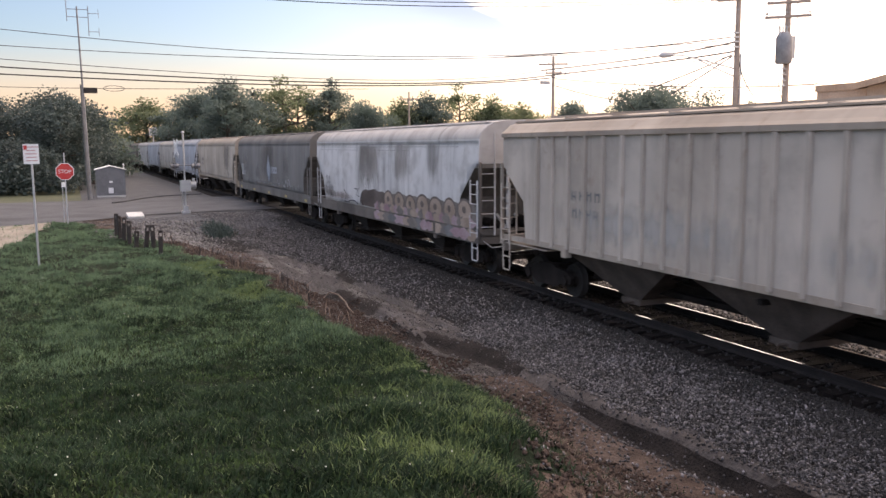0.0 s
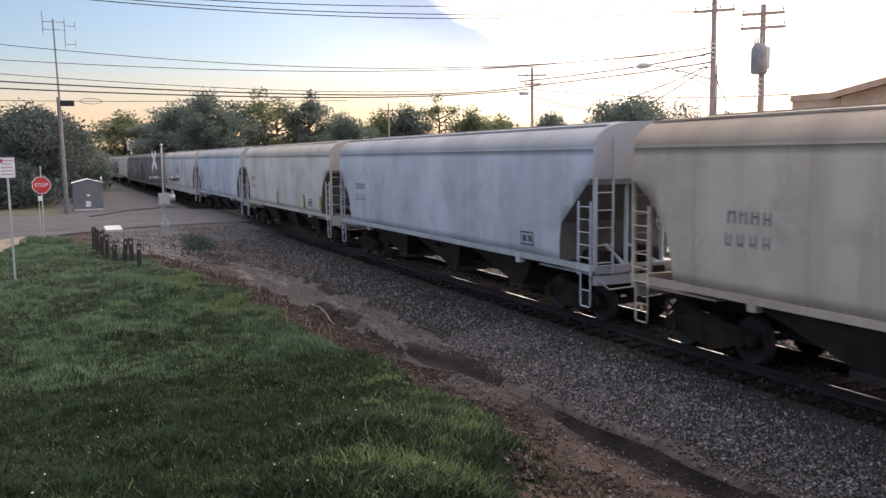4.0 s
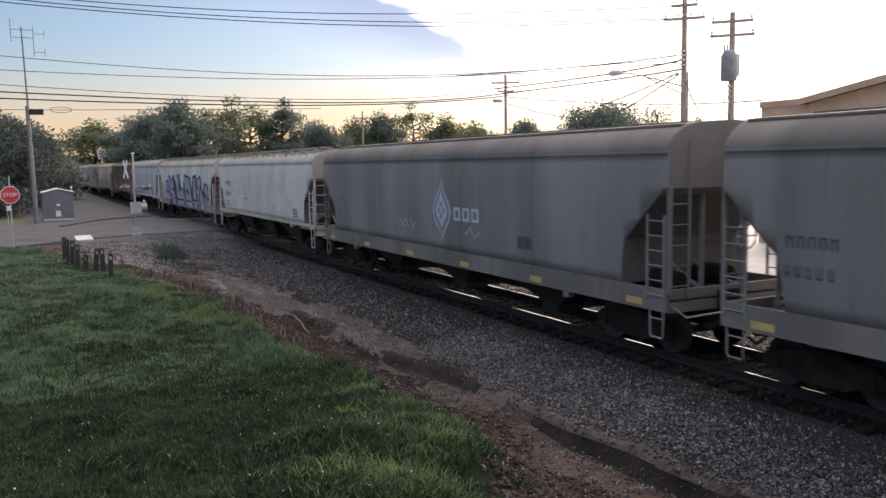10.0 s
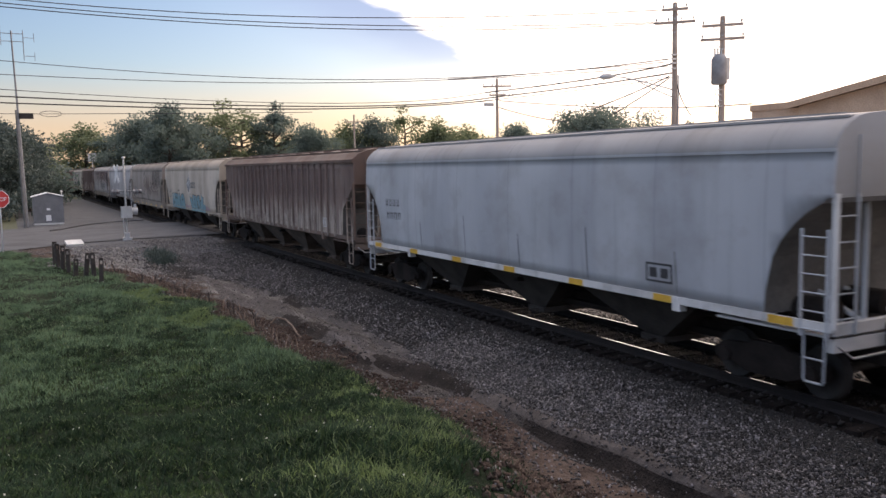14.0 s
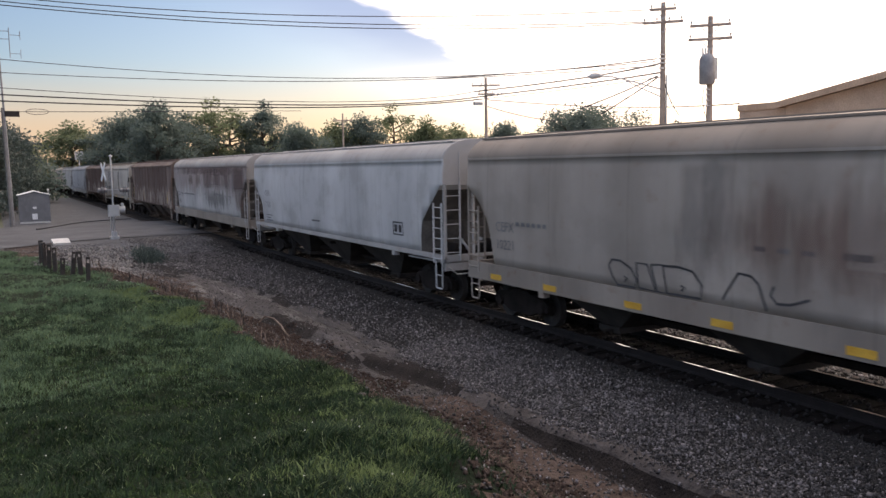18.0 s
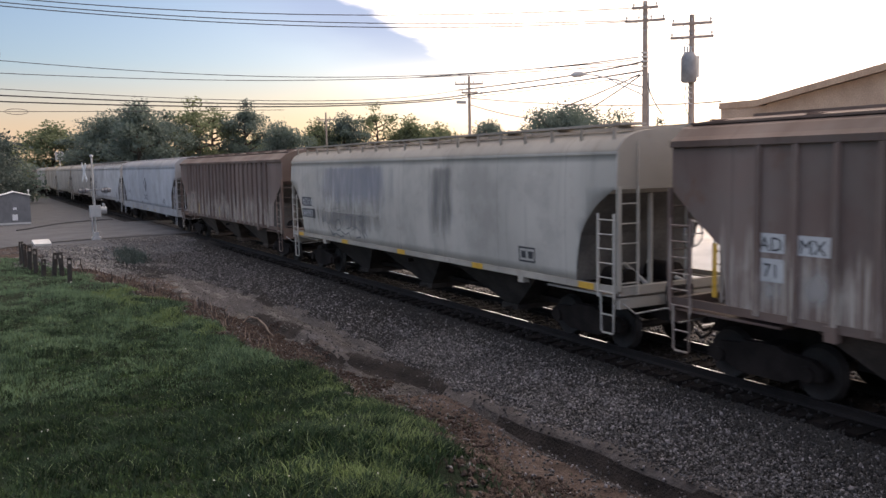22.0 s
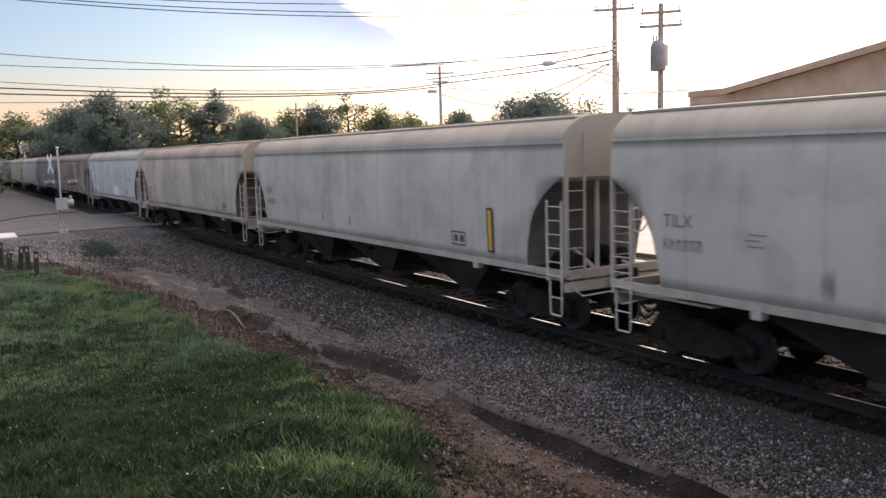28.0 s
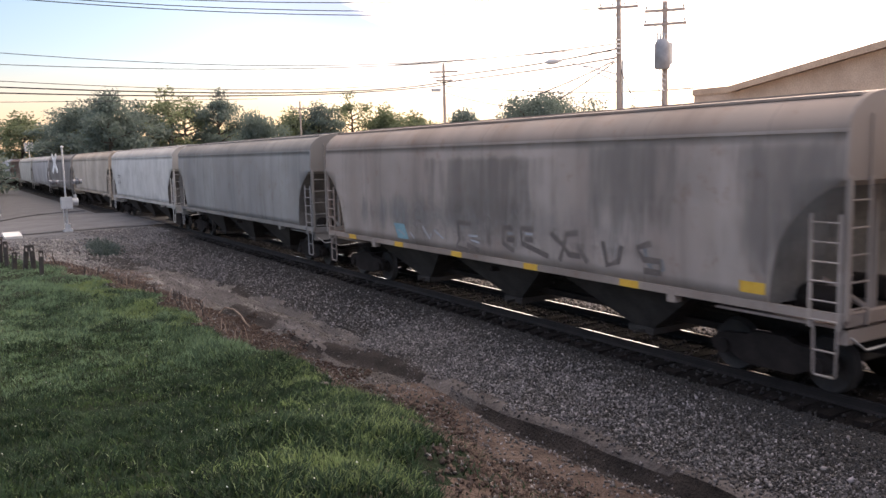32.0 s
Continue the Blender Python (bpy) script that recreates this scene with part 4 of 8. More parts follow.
        for sx in (-1, 1):
            part("corner_post", Shape().box(sx * 1.52 - 0.04, sx * 1.52 + 0.04, ye - 0.035, ye + 0.035, 1.3, 3.3), sill_mat, car)
            side, step, end = ladder_for(paint)
            part("ladder", side, None, car, at=pose(sx * 1.59, ye - sy * 0.3, 0, 0, 0, 0 if sx < 0 else 180))
            part("stirrup_step", step, None, car, at=pose(sx * 1.55, ye - sy * 0.3, 0))
            if sx * sy > 0:
                part("end_ladder", end, None, car, at=pose(0, ye + sy * 0.025, 0, 0, 0, 0))
        part("uncoupling_lever", LEVER_ME, None, car, at=pose(0, ye, 0, 0, 0, 0) if sy > 0 else pose(0, ye, 0) @ Matrix.Diagonal((1, -1, 1, 1)))
        part("coupler", COUPLER_ME, None, car, at=pose(0, sy * half, 0, 0, 0, 0 if sy > 0 else 180))
        bogie = new("bogie")
        bogie.empty_display_size = 0.2
        bogie.parent = car
        bogie.matrix_basis = pose(0, sy * (half - 1.6), 0)
        for sx in (-1, 1):
            part("side_frame", FRAME_ME, None, bogie, at=pose(sx * 1.0, 0, 0))
        part("bolster", BOLSTER_ME, None, bogie)
        for wy in (-0.88, 0.88):
            part("wheelset", WHEEL_ME, None, bogie, at=pose(0, wy, 0.42))
        jack = Shape().box(-1.59, -1.4, ye - sy * 3.2 - 0.1, ye - sy * 3.2 + 0.1, low - 0.13, 1.36, 0.02)
        part("jacking_pad", jack, sill_mat, car)
    # brake gear on the leading end
    g = Shape().tube([(-0.75, -half + 0.55, 1.42), (-0.75, -half + 1.35, 1.42)], 0.2, 12)
    part("brake_cylinder", g, STEEL_DARK, car)
    part("air_reservoir", Shape().tube([(0.45, -half + 0.5, 1.45), (0.45, -half + 1.5, 1.45)], [0.23, 0.23], 12), STEEL_DARK, car)
    wheel = Shape()
    ring_pts = [(0.35 + 0.26 * math.cos(a * math.pi / 6), -half - 0.06, 2.3 + 0.26 * math.sin(a * math.pi / 6)) for a in range(13)]
    wheel.tube(ring_pts, 0.02, 6, False)
    wheel.tube([(0.09, -half - 0.06, 2.3), (0.61, -half - 0.06, 2.3)], 0.015, 5).tube([(0.35, -half - 0.06, 2.04), (0.35, -half - 0.06, 2.56)], 0.015, 5)
    part("brake_wheel", wheel, GALV, car)
    if kind == "rib":
        rib = Shape().box(-1.575, -1.495, -0.04, 0.04, 1.32, 3.98).mesh("rib", paint)
        rib_far = Shape().box(1.495, 1.575, -0.04, 0.04, 1.32, 3.98).mesh("rib", paint)
        k = 24
        for i in range(k):
            y = -half + 1.2 + (2 * half - 2.4) * i / (k - 1)
            if half - abs(y) < 1.26:
                continue
            part("rib", rib, None, car, at=pose(0, y, 0))
            part("rib", rib_far, None, car, at=pose(0, y, 0))
    if yellow:
        me = Shape().box(-0.004, 0.0, -0.24, 0.24, 0.0, 0.13).mesh("reflector", strip or YELLOW)
        spots = yellow if isinstance(yellow, tuple) else [-half + 0.9 + (2 * half - 1.8) * i / max(1, yellow - 1) for i in range(yellow)]
        for y in spots:
            part("reflector", me, None, car, "yellow reflective strip", pose(-1.584, y, low + (0.06 if deep else 0.0)))
    built = set(car.children)
    for mk in marks:
        mk(car, half, kind)
    for ob in car.children:
        if ob not in built:
            ob.matrix_basis.translation.y += slide
    MOVERS.append((car, mid))
    return car



# ---- markings ----
def reporting(top, bottom, mat, y=7.2, z=2.72, size=0.42, plate=None, small=True, gap=0.54):
    """Car initials over the car number, with unreadable small lines as bars."""
    def put(car, half, kind):
        if plate:
            n1, n2 = 0.215 * len(top), 0.19 * len(bottom)
            decal("number_panel", [rect(y + 0.09, z - 0.04, n1 + 0.12, size * 0.72 + 0.08), rect(y + 0.09, z - gap - 0.04, n2 + 0.16, size * 0.72 + 0.08)], plate, car, kind, "painted number panel")
        for body, zz in ((top, z), (bottom, z - gap)):
            if body:
                f = [(0.004, t) for _, t in text_faces(body, y, zz, size)]
                decal("lettering", f, mat, car, kind)
        if small:
            decal("small_print", [rect(y - 0.05, z - 0.85 - i * 0.11, 0.9 - 0.2 * (i % 2), 0.045) for i in range(3)], mat, car, kind)
    return put


def bars_mark(mat, y=7.0, z=2.7, rows=2, w=1.1, hgt=0.22, gap=0.4, cells=4):
    """Worn lettering too faint to read: rows of plain bars."""
    def put(car, half, kind):
        for r in range(rows):
            for i in range(cells):
                k = math.sin(i * 12.9 + r * 78.2 + y * 3.1)
                a, c = y - (i + 0.1 * k) * w / cells, w / cells * (0.6 + 0.1 * k)
                if hgt < 0.13:
                    f = [rect(a, z - r * gap, c, hgt)]
                else:
                    f = [rect(a, z - r * gap, c * 0.26, hgt), rect(a - c * 0.74, z - r * gap, c * 0.26, hgt), rect(a - c * 0.26, z - r * gap + hgt * (0.42 + 0.4 * k), c * 0.48, hgt * 0.18)]
                decal("worn_letter", f, mat, car, kind)
    return put


def split_number(panel, ink):
    """Initials and number on white panels between the ribs."""
    def put(car, half, kind):
        decal("number_panel", [rect(7.47, 2.33, 0.5, 0.3)], panel, car, kind, "white number panel")
        decal("number_panel", [rect(6.74, 2.33, 0.56, 0.3)], panel, car, kind, "white number panel")
        decal("number_panel", [rect(7.4, 1.88, 0.42, 0.36)], panel, car, kind, "white number panel")
        for body, y, z in (("AD", 7.44, 2.36), ("MX", 6.72, 2.36), ("71", 7.36, 1.95)):
            decal("lettering", [(0.004, t) for _, t in text_faces(body, y, z, 0.31)], ink, car, kind)
    return put


def diamond(mat, inner, y=-0.25, z=2.48, w=0.68, hgt=0.74, word=None):
    """A pale diamond with four spots, and a row of blocks beside it."""
    def put(car, half, kind):
        edge = [(0.0, 1.22), (0.12, 0.92), (0.34, 0.62), (0.62, 0.34), (0.78, 0.08), (0.8, -0.12), (0.66, -0.4), (0.4, -0.62), (0.16, -0.86), (0.0, -1.1)]
        outer = [(y - w * a, z + hgt * b) for a, b in edge] + [(y + w * a, z + hgt * b) for a, b in reversed(edge[1:-1])]
        mid = [(y + (a - y) * 0.9, z + (b - z) * 0.9) for a, b in outer]
        decal("painted_emblem", [(0.0, outer)], mat, car, kind, "pale painted diamond")
        decal("emblem_field", [(0.003, mid)], inner, car, kind)
        core = [(y + (a - y) * 0.6, z + (b - z) * 0.6) for a, b in outer]
        decal("emblem_core", [(0.006, core)], mat, car, kind)
        spots = [rect(y + 0.075 + a * 0.15, z - 0.08 + b * 0.16, 0.15, 0.16, 0.009) for a, b in ((1, 0), (-1, 0), (0, 1), (0, -1))]
        for sp in spots:
            decal("emblem_spot", [sp], inner, car, kind)
        if word is not False:
            for i in range(3):
                a = y - 0.72 - i * 0.5
                decal("emblem_block", [rect(a, z - 0.24, 0.1, 0.36), rect(a - 0.28, z - 0.24, 0.1, 0.36), rect(a - 0.1, z + 0.04, 0.18, 0.08), rect(a - 0.1, z - 0.24, 0.18, 0.08)], word or mat, car, kind)
    return put


def leaf_mark(mat, pale, y=0.3, z=2.76):
    """A dark leaf-shaped emblem over three blocks."""
    def put(car, half, kind):
        ring = [(y + 0.6, z - 0.1), (y + 0.55, z + 0.15), (y + 0.3, z + 0.36), (y - 0.05, z + 0.52), (y - 0.35, z + 0.22), (y - 0.58, z - 0.02), (y - 0.3, z - 0.3), (y - 0.02, z - 0.52), (y + 0.22, z - 0.2)]
        decal("painted_emblem", [(0.0, ring)], mat, car, kind, "dark painted leaf emblem")
        vein = [(y + 0.45, z - 0.05), (y + 0.38, z + 0.12), (y + 0.1, z + 0.34), (y - 0.12, z + 0.36), (y - 0.05, z - 0.05), (y + 0.1, z - 0.28), (y + 0.25, z - 0.35), (y + 0.3, z - 0.1)]
        decal("emblem_field", [(0.003, vein)], pale, car, kind)
        decal("emblem_vein", [(0.006, q) for _, q in stroke([(y + 0.2, z - 0.25), (y + 0.05, z + 0.05), (y - 0.1, z + 0.2)], 0.05)], mat, car, kind)
        for i in range(3):
            a = y + 0.58 - i * 0.42
            decal("emblem_block", [rect(a, z - 1.02, 0.06, 0.33), rect(a - 0.28, z - 1.02, 0.06, 0.33), rect(a - 0.06, z - 0.75, 0.22, 0.06), rect(a - 0.06, z - 1.02, 0.22, 0.06)], mat, car, kind)
    return put


def stencil_box(mat, y=-5.6, z=1.6, w=0.62, hgt=0.34):
    def put(car, half, kind):
        f = [rect(y, z, w, 0.04), rect(y, z + hgt - 0.04, w, 0.04), rect(y, z + 0.04, 0.04, hgt - 0.08), rect(y - w + 0.04, z + 0.04, 0.04, hgt - 0.08)]
        decal("data_frame", f, mat, car, kind, "dark stencilled data frame")
        for i in range(2):
            decal("data_bar", [rect(y - 0.1 - i * w * 0.42, z + 0.09, w * 0.28, hgt - 0.18)], mat, car, kind)
    return put


def patch(mat, y, z, w, hgt, name="paint_patch", lean=0.0, label=""):
    def put(car, half, kind):
        decal(name, [(0.003, [(y, z), (y - w, z), (y - w + lean, z + hgt), (y + lean, z + hgt)])], mat, car, kind, label)
    return put


def frame_box(mat, y, z, w, hgt):
    """A pale stencilled frame with two columns of unreadable print."""
    def put(car, half, kind):
        f = [rect(y, z, w, 0.035), rect(y, z + hgt - 0.035, w, 0.035), rect(y, z + 0.035, 0.035, hgt - 0.07), rect(y - w + 0.035, z + 0.035, 0.035, hgt - 0.07)]
        decal("data_frame", f + [rect(y - 0.1 - 0.19 * i, z + 0.07, 0.11, hgt - 0.14) for i in range(2)], mat, car, kind, "pale stencilled data frame")
    return put


def poly(mat, ring, name="repair_patch", label="fresh pale paint patch"):
    def put(car, half, kind):
        decal(name, [(0.0015 if name == "graffiti_base" else 0.0, ring)], mat, car, kind, label)
    return put


def strips(mat, ys, z=1.55, w=0.16, hgt=0.5, border=True):
    """Upright reflective strips."""
    def put(car, half, kind):
        for y in ys:
            if border:
                decal("reflector_border", [rect(y + 0.05, z - 0.05, w + 0.1, hgt + 0.1, 0.026)], MATS["graffiti_black"], car, kind)
            decal("reflector", [rect(y, z, w, hgt, 0.03)], mat, car, kind, "upright yellow reflective strip")
    return put


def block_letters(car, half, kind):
    """Large angular graffiti letters, blue with black shadows."""
    blue, black, pink = MATS["graffiti_blue"], MATS["graffiti_black"], MATS["graffiti_pink"]
    decal("graffiti_base", [(0.0, [(8.6, 1.42), (-8.6, 1.42), (-9.0, 1.7), (-7.0, 2.25), (-5.2, 1.95), (2.0, 1.7), (5.0, 1.75), (8.6, 1.95)])], pink, car, kind, "pink and white sprayed underlay")
    # each letter: span along the car, then black outline and blue faces in 0..1
    letters = [
        (8.1, 6.6, [(0.0, 0.45), (0.1, 0.72), (1.0, 0.75), (1.0, 0.2), (0.3, 0.25)], [[(0.1, 0.4), (0.14, 0.66), (0.9, 0.68), (0.85, 0.3)]]),
        (6.7, 5.5, [(0.0, 0.3), (0.05, 0.92), (1.0, 0.95), (1.0, 0.1), (0.3, 0.1)], [[(0.15, 0.3), (0.2, 0.86), (0.85, 0.88), (0.8, 0.14), (0.3, 0.16)]]),
        (5.7, 2.9, [(0.0, 0.1), (0.0, 0.75), (0.62, 1.0), (0.82, 0.8), (1.0, 0.6), (0.98, 0.0), (0.3, 0.0)], [[(0.05, 0.68), (0.55, 0.94), (0.6, 0.45), (0.35, 0.42), (0.3, 0.36), (0.66, 0.34), (0.75, 0.04), (0.3, 0.06), (0.1, 0.3)]]),
        (2.9, 0.2, [(0.0, 0.0), (0.1, 0.98), (0.5, 1.0), (0.72, 0.5), (1.0, 0.46), (1.0, 0.0)], [[(0.05, 0.06), (0.16, 0.9), (0.42, 0.92), (0.38, 0.36), (0.6, 0.3), (0.62, 0.42), (0.95, 0.42), (0.98, 0.06)]]),
        (0.1, -3.2, [(0.0, 0.4), (0.16, 1.0), (0.85, 0.9), (1.0, 0.4), (0.98, 0.0), (0.25, 0.0)], [[(0.16, 0.84), (0.2, 0.92), (0.82, 0.82), (0.86, 0.4), (0.95, 0.02), (0.3, 0.06), (0.24, 0.45)]]),
        (-3.1, -4.9, [(0.0, 0.4), (0.3, 0.95), (1.0, 1.0), (1.0, 0.05), (0.1, 0.05)], [[(0.25, 0.2), (0.38, 0.86), (0.82, 0.88), (0.86, 0.12), (0.3, 0.12)]]),
        (-4.8, -7.2, [(0.0, 0.55), (0.1, 0.85), (0.62, 0.98), (0.75, 0.5), (1.0, 0.3), (1.0, -0.05), (0.3, 0.0), (0.3, 0.5)], [[(0.08, 0.6), (0.14, 0.8), (0.58, 0.9), (0.6, 0.45), (0.92, 0.2), (0.95, 0.0), (0.45, 0.02), (0.42, 0.56)]]),
        (-6.9, -8.6, [(0.0, 0.4), (0.3, 0.75), (1.0, 0.65), (1.0, 0.15), (0.5, 0.2)], [[(0.34, 0.4), (0.4, 0.68), (0.9, 0.58), (0.92, 0.2), (0.6, 0.26)]]),
    ]
    blacks, blues = [], []
    for y0, y1, rim, fills in letters:
        put = lambda q, lift: (lift, [(y0 + (y1 - y0) * a, 1.42 + 1.88 * max(b, 0.0)) for a, b in q])
        blacks.append(put(rim, 0.004 + 0.0012 * len(blacks)))
        blues += [put(q, 0.02) for q in fills]
        # the letters run on over the side sill
        for ring, mat, x, foot in [(rim, black, -1.5825 - 0.0008 * (len(blacks) % 3), 1.0)] + [(q, blue, -1.587, 1.06) for q in fills]:
            base = [y0 + (y1 - y0) * a for a, b in ring if b < 0.13]
            if len(base) > 1:
                part("graffiti_fill", Shape().add([(x, max(base), foot + 0.06), (x, min(base), foot), (x, min(base) + 0.04, 1.392), (x, max(base) - 0.04, 1.392)], [(0, 1, 2, 3)]), mat, car, "sprayed letter foot on the sill")
    for q in blacks:
        decal("graffiti_shadow", [q], black, car, kind, "black letter shadow")
    for q in blues:
        decal("graffiti_fill", [q], blue, car, kind, "pale blue sprayed letter face")
    decal("graffiti_counter", [(0.024, [(-0.95, 2.2), (-1.55, 2.35), (-2.1, 2.1), (-1.75, 1.85)])], black, car, kind)


def bubble_letters(y_from, y_to, z, size, fill, rim, name="graffiti_bubble"):
    """Round sprayed letters in a row, each a rim, a face and an eye."""
    def put(car, half, kind):
        n = max(2, round(abs(y_to - y_from) / (size * 1.16)))
        rng = random.Random(int(z * 100) + n)
        for i in range(n):
            y = y_from + (y_to - y_from) * (i + 0.5) / n
            a, b = size * rng.uniform(0.52, 0.64), size * rng.uniform(0.37, 0.45)
            zz = z + rng.uniform(-0.06, 0.06)
            decal(name, [ellipse(y, zz, a, b, 14, 0.002 + 0.002 * (i % 3), rng.random())], rim, car, kind)
            decal(name, [ellipse(y, zz, a * 0.84, b * 0.82, 14, 0.009, rng.random())], fill, car, kind)
            decal(name, [ellipse(y + 0.03, zz + 0.04, a * 0.26, b * 0.3, 10, 0.013)], rim, car, kind)
    return put


def wavy_base(mat, y0, y1):
    """Sprayed ground of a graffiti piece with a scalloped upper rim."""
    def put(car, half, kind):
        n = 40
        top = [(y0 + (y1 - y0) * i / n, 2.0 + 0.1 * abs(math.sin(i * 0.62)) - 0.35 * max(0, 1 - i / 9)) for i in range(n + 1)]
        decal("graffiti_base", [(0.0, [(a[0], 1.42), (b[0], 1.42), b, a]) for a, b in zip(top, top[1:])], mat, car, kind, "dusty brown sprayed ground")
    return put


def blobs(y0, y1, z, size, mats):
    """Uneven overlapping sprayed patches."""
    def put(car, half, kind):
        n = round(abs(y1 - y0) / (size * 0.8))
        for i in range(n):
            y = y0 + (y1 - y0) * (i + 0.5) / n
            ring = [(y + size * 0.75 * math.cos(j * math.pi / 6) * (1 + 0.3 * math.sin(j * 1.9 + i * 3)), z + max(-0.12, size * 0.42 * math.sin(j * math.pi / 6) * (1 + 0.3 * math.sin(j * 2.7 + i)))) for j in range(12)]
            decal("graffiti_blob", [(0.014 + 0.0015 * (i % 4), ring)], mats[i % len(mats)], car, kind)
    return put


def sill_bubbles(y0, y1, n, fill, rim):
    """Small round sprayed shapes on the side sill."""
    def put(car, half, kind):
        rng = random.Random(n)
        for i in range(n):
            y = y0 + (y1 - y0) * (i + 0.5) / n
            a, b = abs(y1 - y0) / n * rng.uniform(0.45, 0.6), rng.uniform(0.14, 0.19)
            x = -1.583 - 0.0015 * (i % 4)
            s = Shape()
            s.add([(x, y + 1.5 * a * math.cos(j * math.pi / 7) * (1 + 0.25 * math.sin(j * 1.7 + i)), 1.18 + b * math.sin(j * math.pi / 7) * (1 + 0.12 * math.sin(j * 2.3 + i * 2))) for j in range(14)], [tuple(range(14))])
            part("graffiti_blob", s, (fill, MATS["graffiti_ochre"], rim, MATS["graffiti_grey"], fill)[i % 5], car)
    return put


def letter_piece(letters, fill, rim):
    """Sprayed letters: each a dark rim a little larger than its face."""
    def put(car, half, kind):
        for i, ring in enumerate(letters):
            cy, cz = sum(p[0] for p in ring) / len(ring), sum(p[1] for p in ring) / len(ring)
            wide = [(y + 0.055 * (1 if y > cy else -1), max(1.42, z + 0.05 * (1 if z > cz else -1))) for y, z in ring]
            decal("graffiti_rim", [(0.001 + 0.001 * (i % 3), wide)], rim, car, kind, "dark sprayed outline")
            decal("graffiti_fill", [(0.006 + 0.001 * (i % 3), [(y, max(1.43, z)) for y, z in ring])], fill, car, kind, "sprayed letter face")
    return put


def teal_piece(car, half, kind):
    """Two rows of fat teal letters over faded pink overspray."""
    teal, black, pink = MATS["graffiti_teal"], MATS["graffiti_black"], MATS["graffiti_pink"]
    decal("graffiti_base", [(0.0, [(0.9, 1.42), (-0.8, 1.42), (-0.7, 1.62), (-0.1, 1.5), (0.3, 1.55), (0.7, 1.7)])], pink, car, kind, "faded pink overspray")
    decal("graffiti_base", [(0.0, [(-5.3, 1.42), (-6.8, 1.42), (-6.3, 1.5), (-5.5, 1.75)])], pink, car, kind, "faded pink overspray")
    small = [
        [(5.6, 2.2), (5.3, 2.25), (5.15, 1.9), (4.95, 1.9), (5.0, 2.25), (4.6, 2.25), (4.6, 1.4), (5.75, 1.4)],
        [(4.5, 2.25), (3.95, 2.25), (4.0, 1.9), (3.7, 1.85), (3.75, 1.4), (4.6, 1.4)],
        [(3.85, 2.2), (3.4, 2.25), (3.25, 1.9), (3.1, 2.25), (2.85, 2.25), (2.6, 1.75), (2.75, 1.4), (3.7, 1.4)],
        [(2.6, 1.75), (2.45, 2.05), (2.05, 2.25), (1.55, 2.25), (1.2, 1.95), (1.05, 1.4), (2.7, 1.4)],
    ]
    large = [
        [(-0.7, 1.95), (-0.85, 2.3), (-0.95, 2.1), (-1.35, 2.0), (-1.6, 1.8), (-1.45, 1.4), (-1.1, 1.4), (-1.0, 1.6)],
        [(-1.65, 2.25), (-2.2, 2.25), (-2.05, 2.0), (-2.2, 1.95), (-2.15, 1.4), (-1.5, 1.4), (-1.6, 1.7)],
        [(-2.25, 2.2), (-2.65, 2.25), (-2.85, 2.0), (-3.0, 1.7), (-3.05, 1.4), (-2.25, 1.4)],
        [(-2.9, 2.05), (-3.25, 2.25), (-3.65, 2.25), (-3.8, 1.9), (-3.9, 1.4), (-3.1, 1.4), (-3.25, 1.7)],
        [(-3.95, 1.9), (-4.3, 2.0), (-4.4, 2.4), (-4.55, 2.2), (-4.85, 2.15), (-4.8, 1.75), (-5.25, 1.75), (-5.4, 1.6), (-5.3, 1.4), (-4.0, 1.4)],
    ]
    letter_piece(small + large, teal, black)(car, half, kind)
    for y0, y1 in ((5.75, 1.05), (-1.0, -5.3)):
        part("graffiti_fill", Shape().add([(-1.584, y0, 1.27), (-1.584, y1, 1.27), (-1.584, y1, 1.392), (-1.584, y0, 1.392)], [(0, 1, 2, 3)]), teal, car, "teal letter feet on the sill")
    for y, z in ((1.8, 1.88), (-3.4, 1.55), (4.2, 1.95), (5.1, 1.6)):
        decal("graffiti_counter", [ellipse(y, z, 0.13, 0.12, 10, 0.012)], black, car, kind)
    for y in (4.55, 3.75, 2.7, -1.55, -2.2, -3.05, -3.95):
        decal("graffiti_rim", [(0.012, q) for _, q in stroke([(y, 1.44), (y + 0.04, 1.7), (y - 0.03, 1.95)], 0.05)], black, car, kind)


def tag(mat, lines, w=0.06, label="thin sprayed tag"):
    """Open spray strokes."""
    def put(car, half, kind):
        for i, pts in enumerate(lines):
            decal("graffiti_tag", [(0.001 + 0.0006 * (i % 5), q) for _, q in stroke([(y, max(1.44, z)) for y, z in pts], w)], mat, car, kind, label)
    return put


def outline_tag(mat):
    """Hollow block letters in thin spray lines."""
    return tag(mat, [
        [(3.2, 1.8), (3.1, 1.92), (2.85, 1.92), (2.55, 1.8), (2.4, 1.6), (2.45, 1.44), (2.95, 1.44), (3.1, 1.6), (3.2, 1.8)],
        [(2.35, 1.45), (2.4, 1.92), (2.1, 1.92), (1.9, 1.44), (2.35, 1.45)],
        [(2.0, 1.92), (1.7, 1.95), (1.6, 1.44), (1.85, 1.44), (2.0, 1.92)],
        [(1.7, 1.93), (1.3, 1.95), (0.95, 1.9), (0.75, 1.68), (0.78, 1.45), (1.6, 1.44)],
        [(2.75, 1.62), (2.65, 1.6), (2.75, 1.52)], [(1.25, 1.62), (1.15, 1.6), (1.25, 1.52)],
    ], 0.045, "thin hollow block-letter tag")


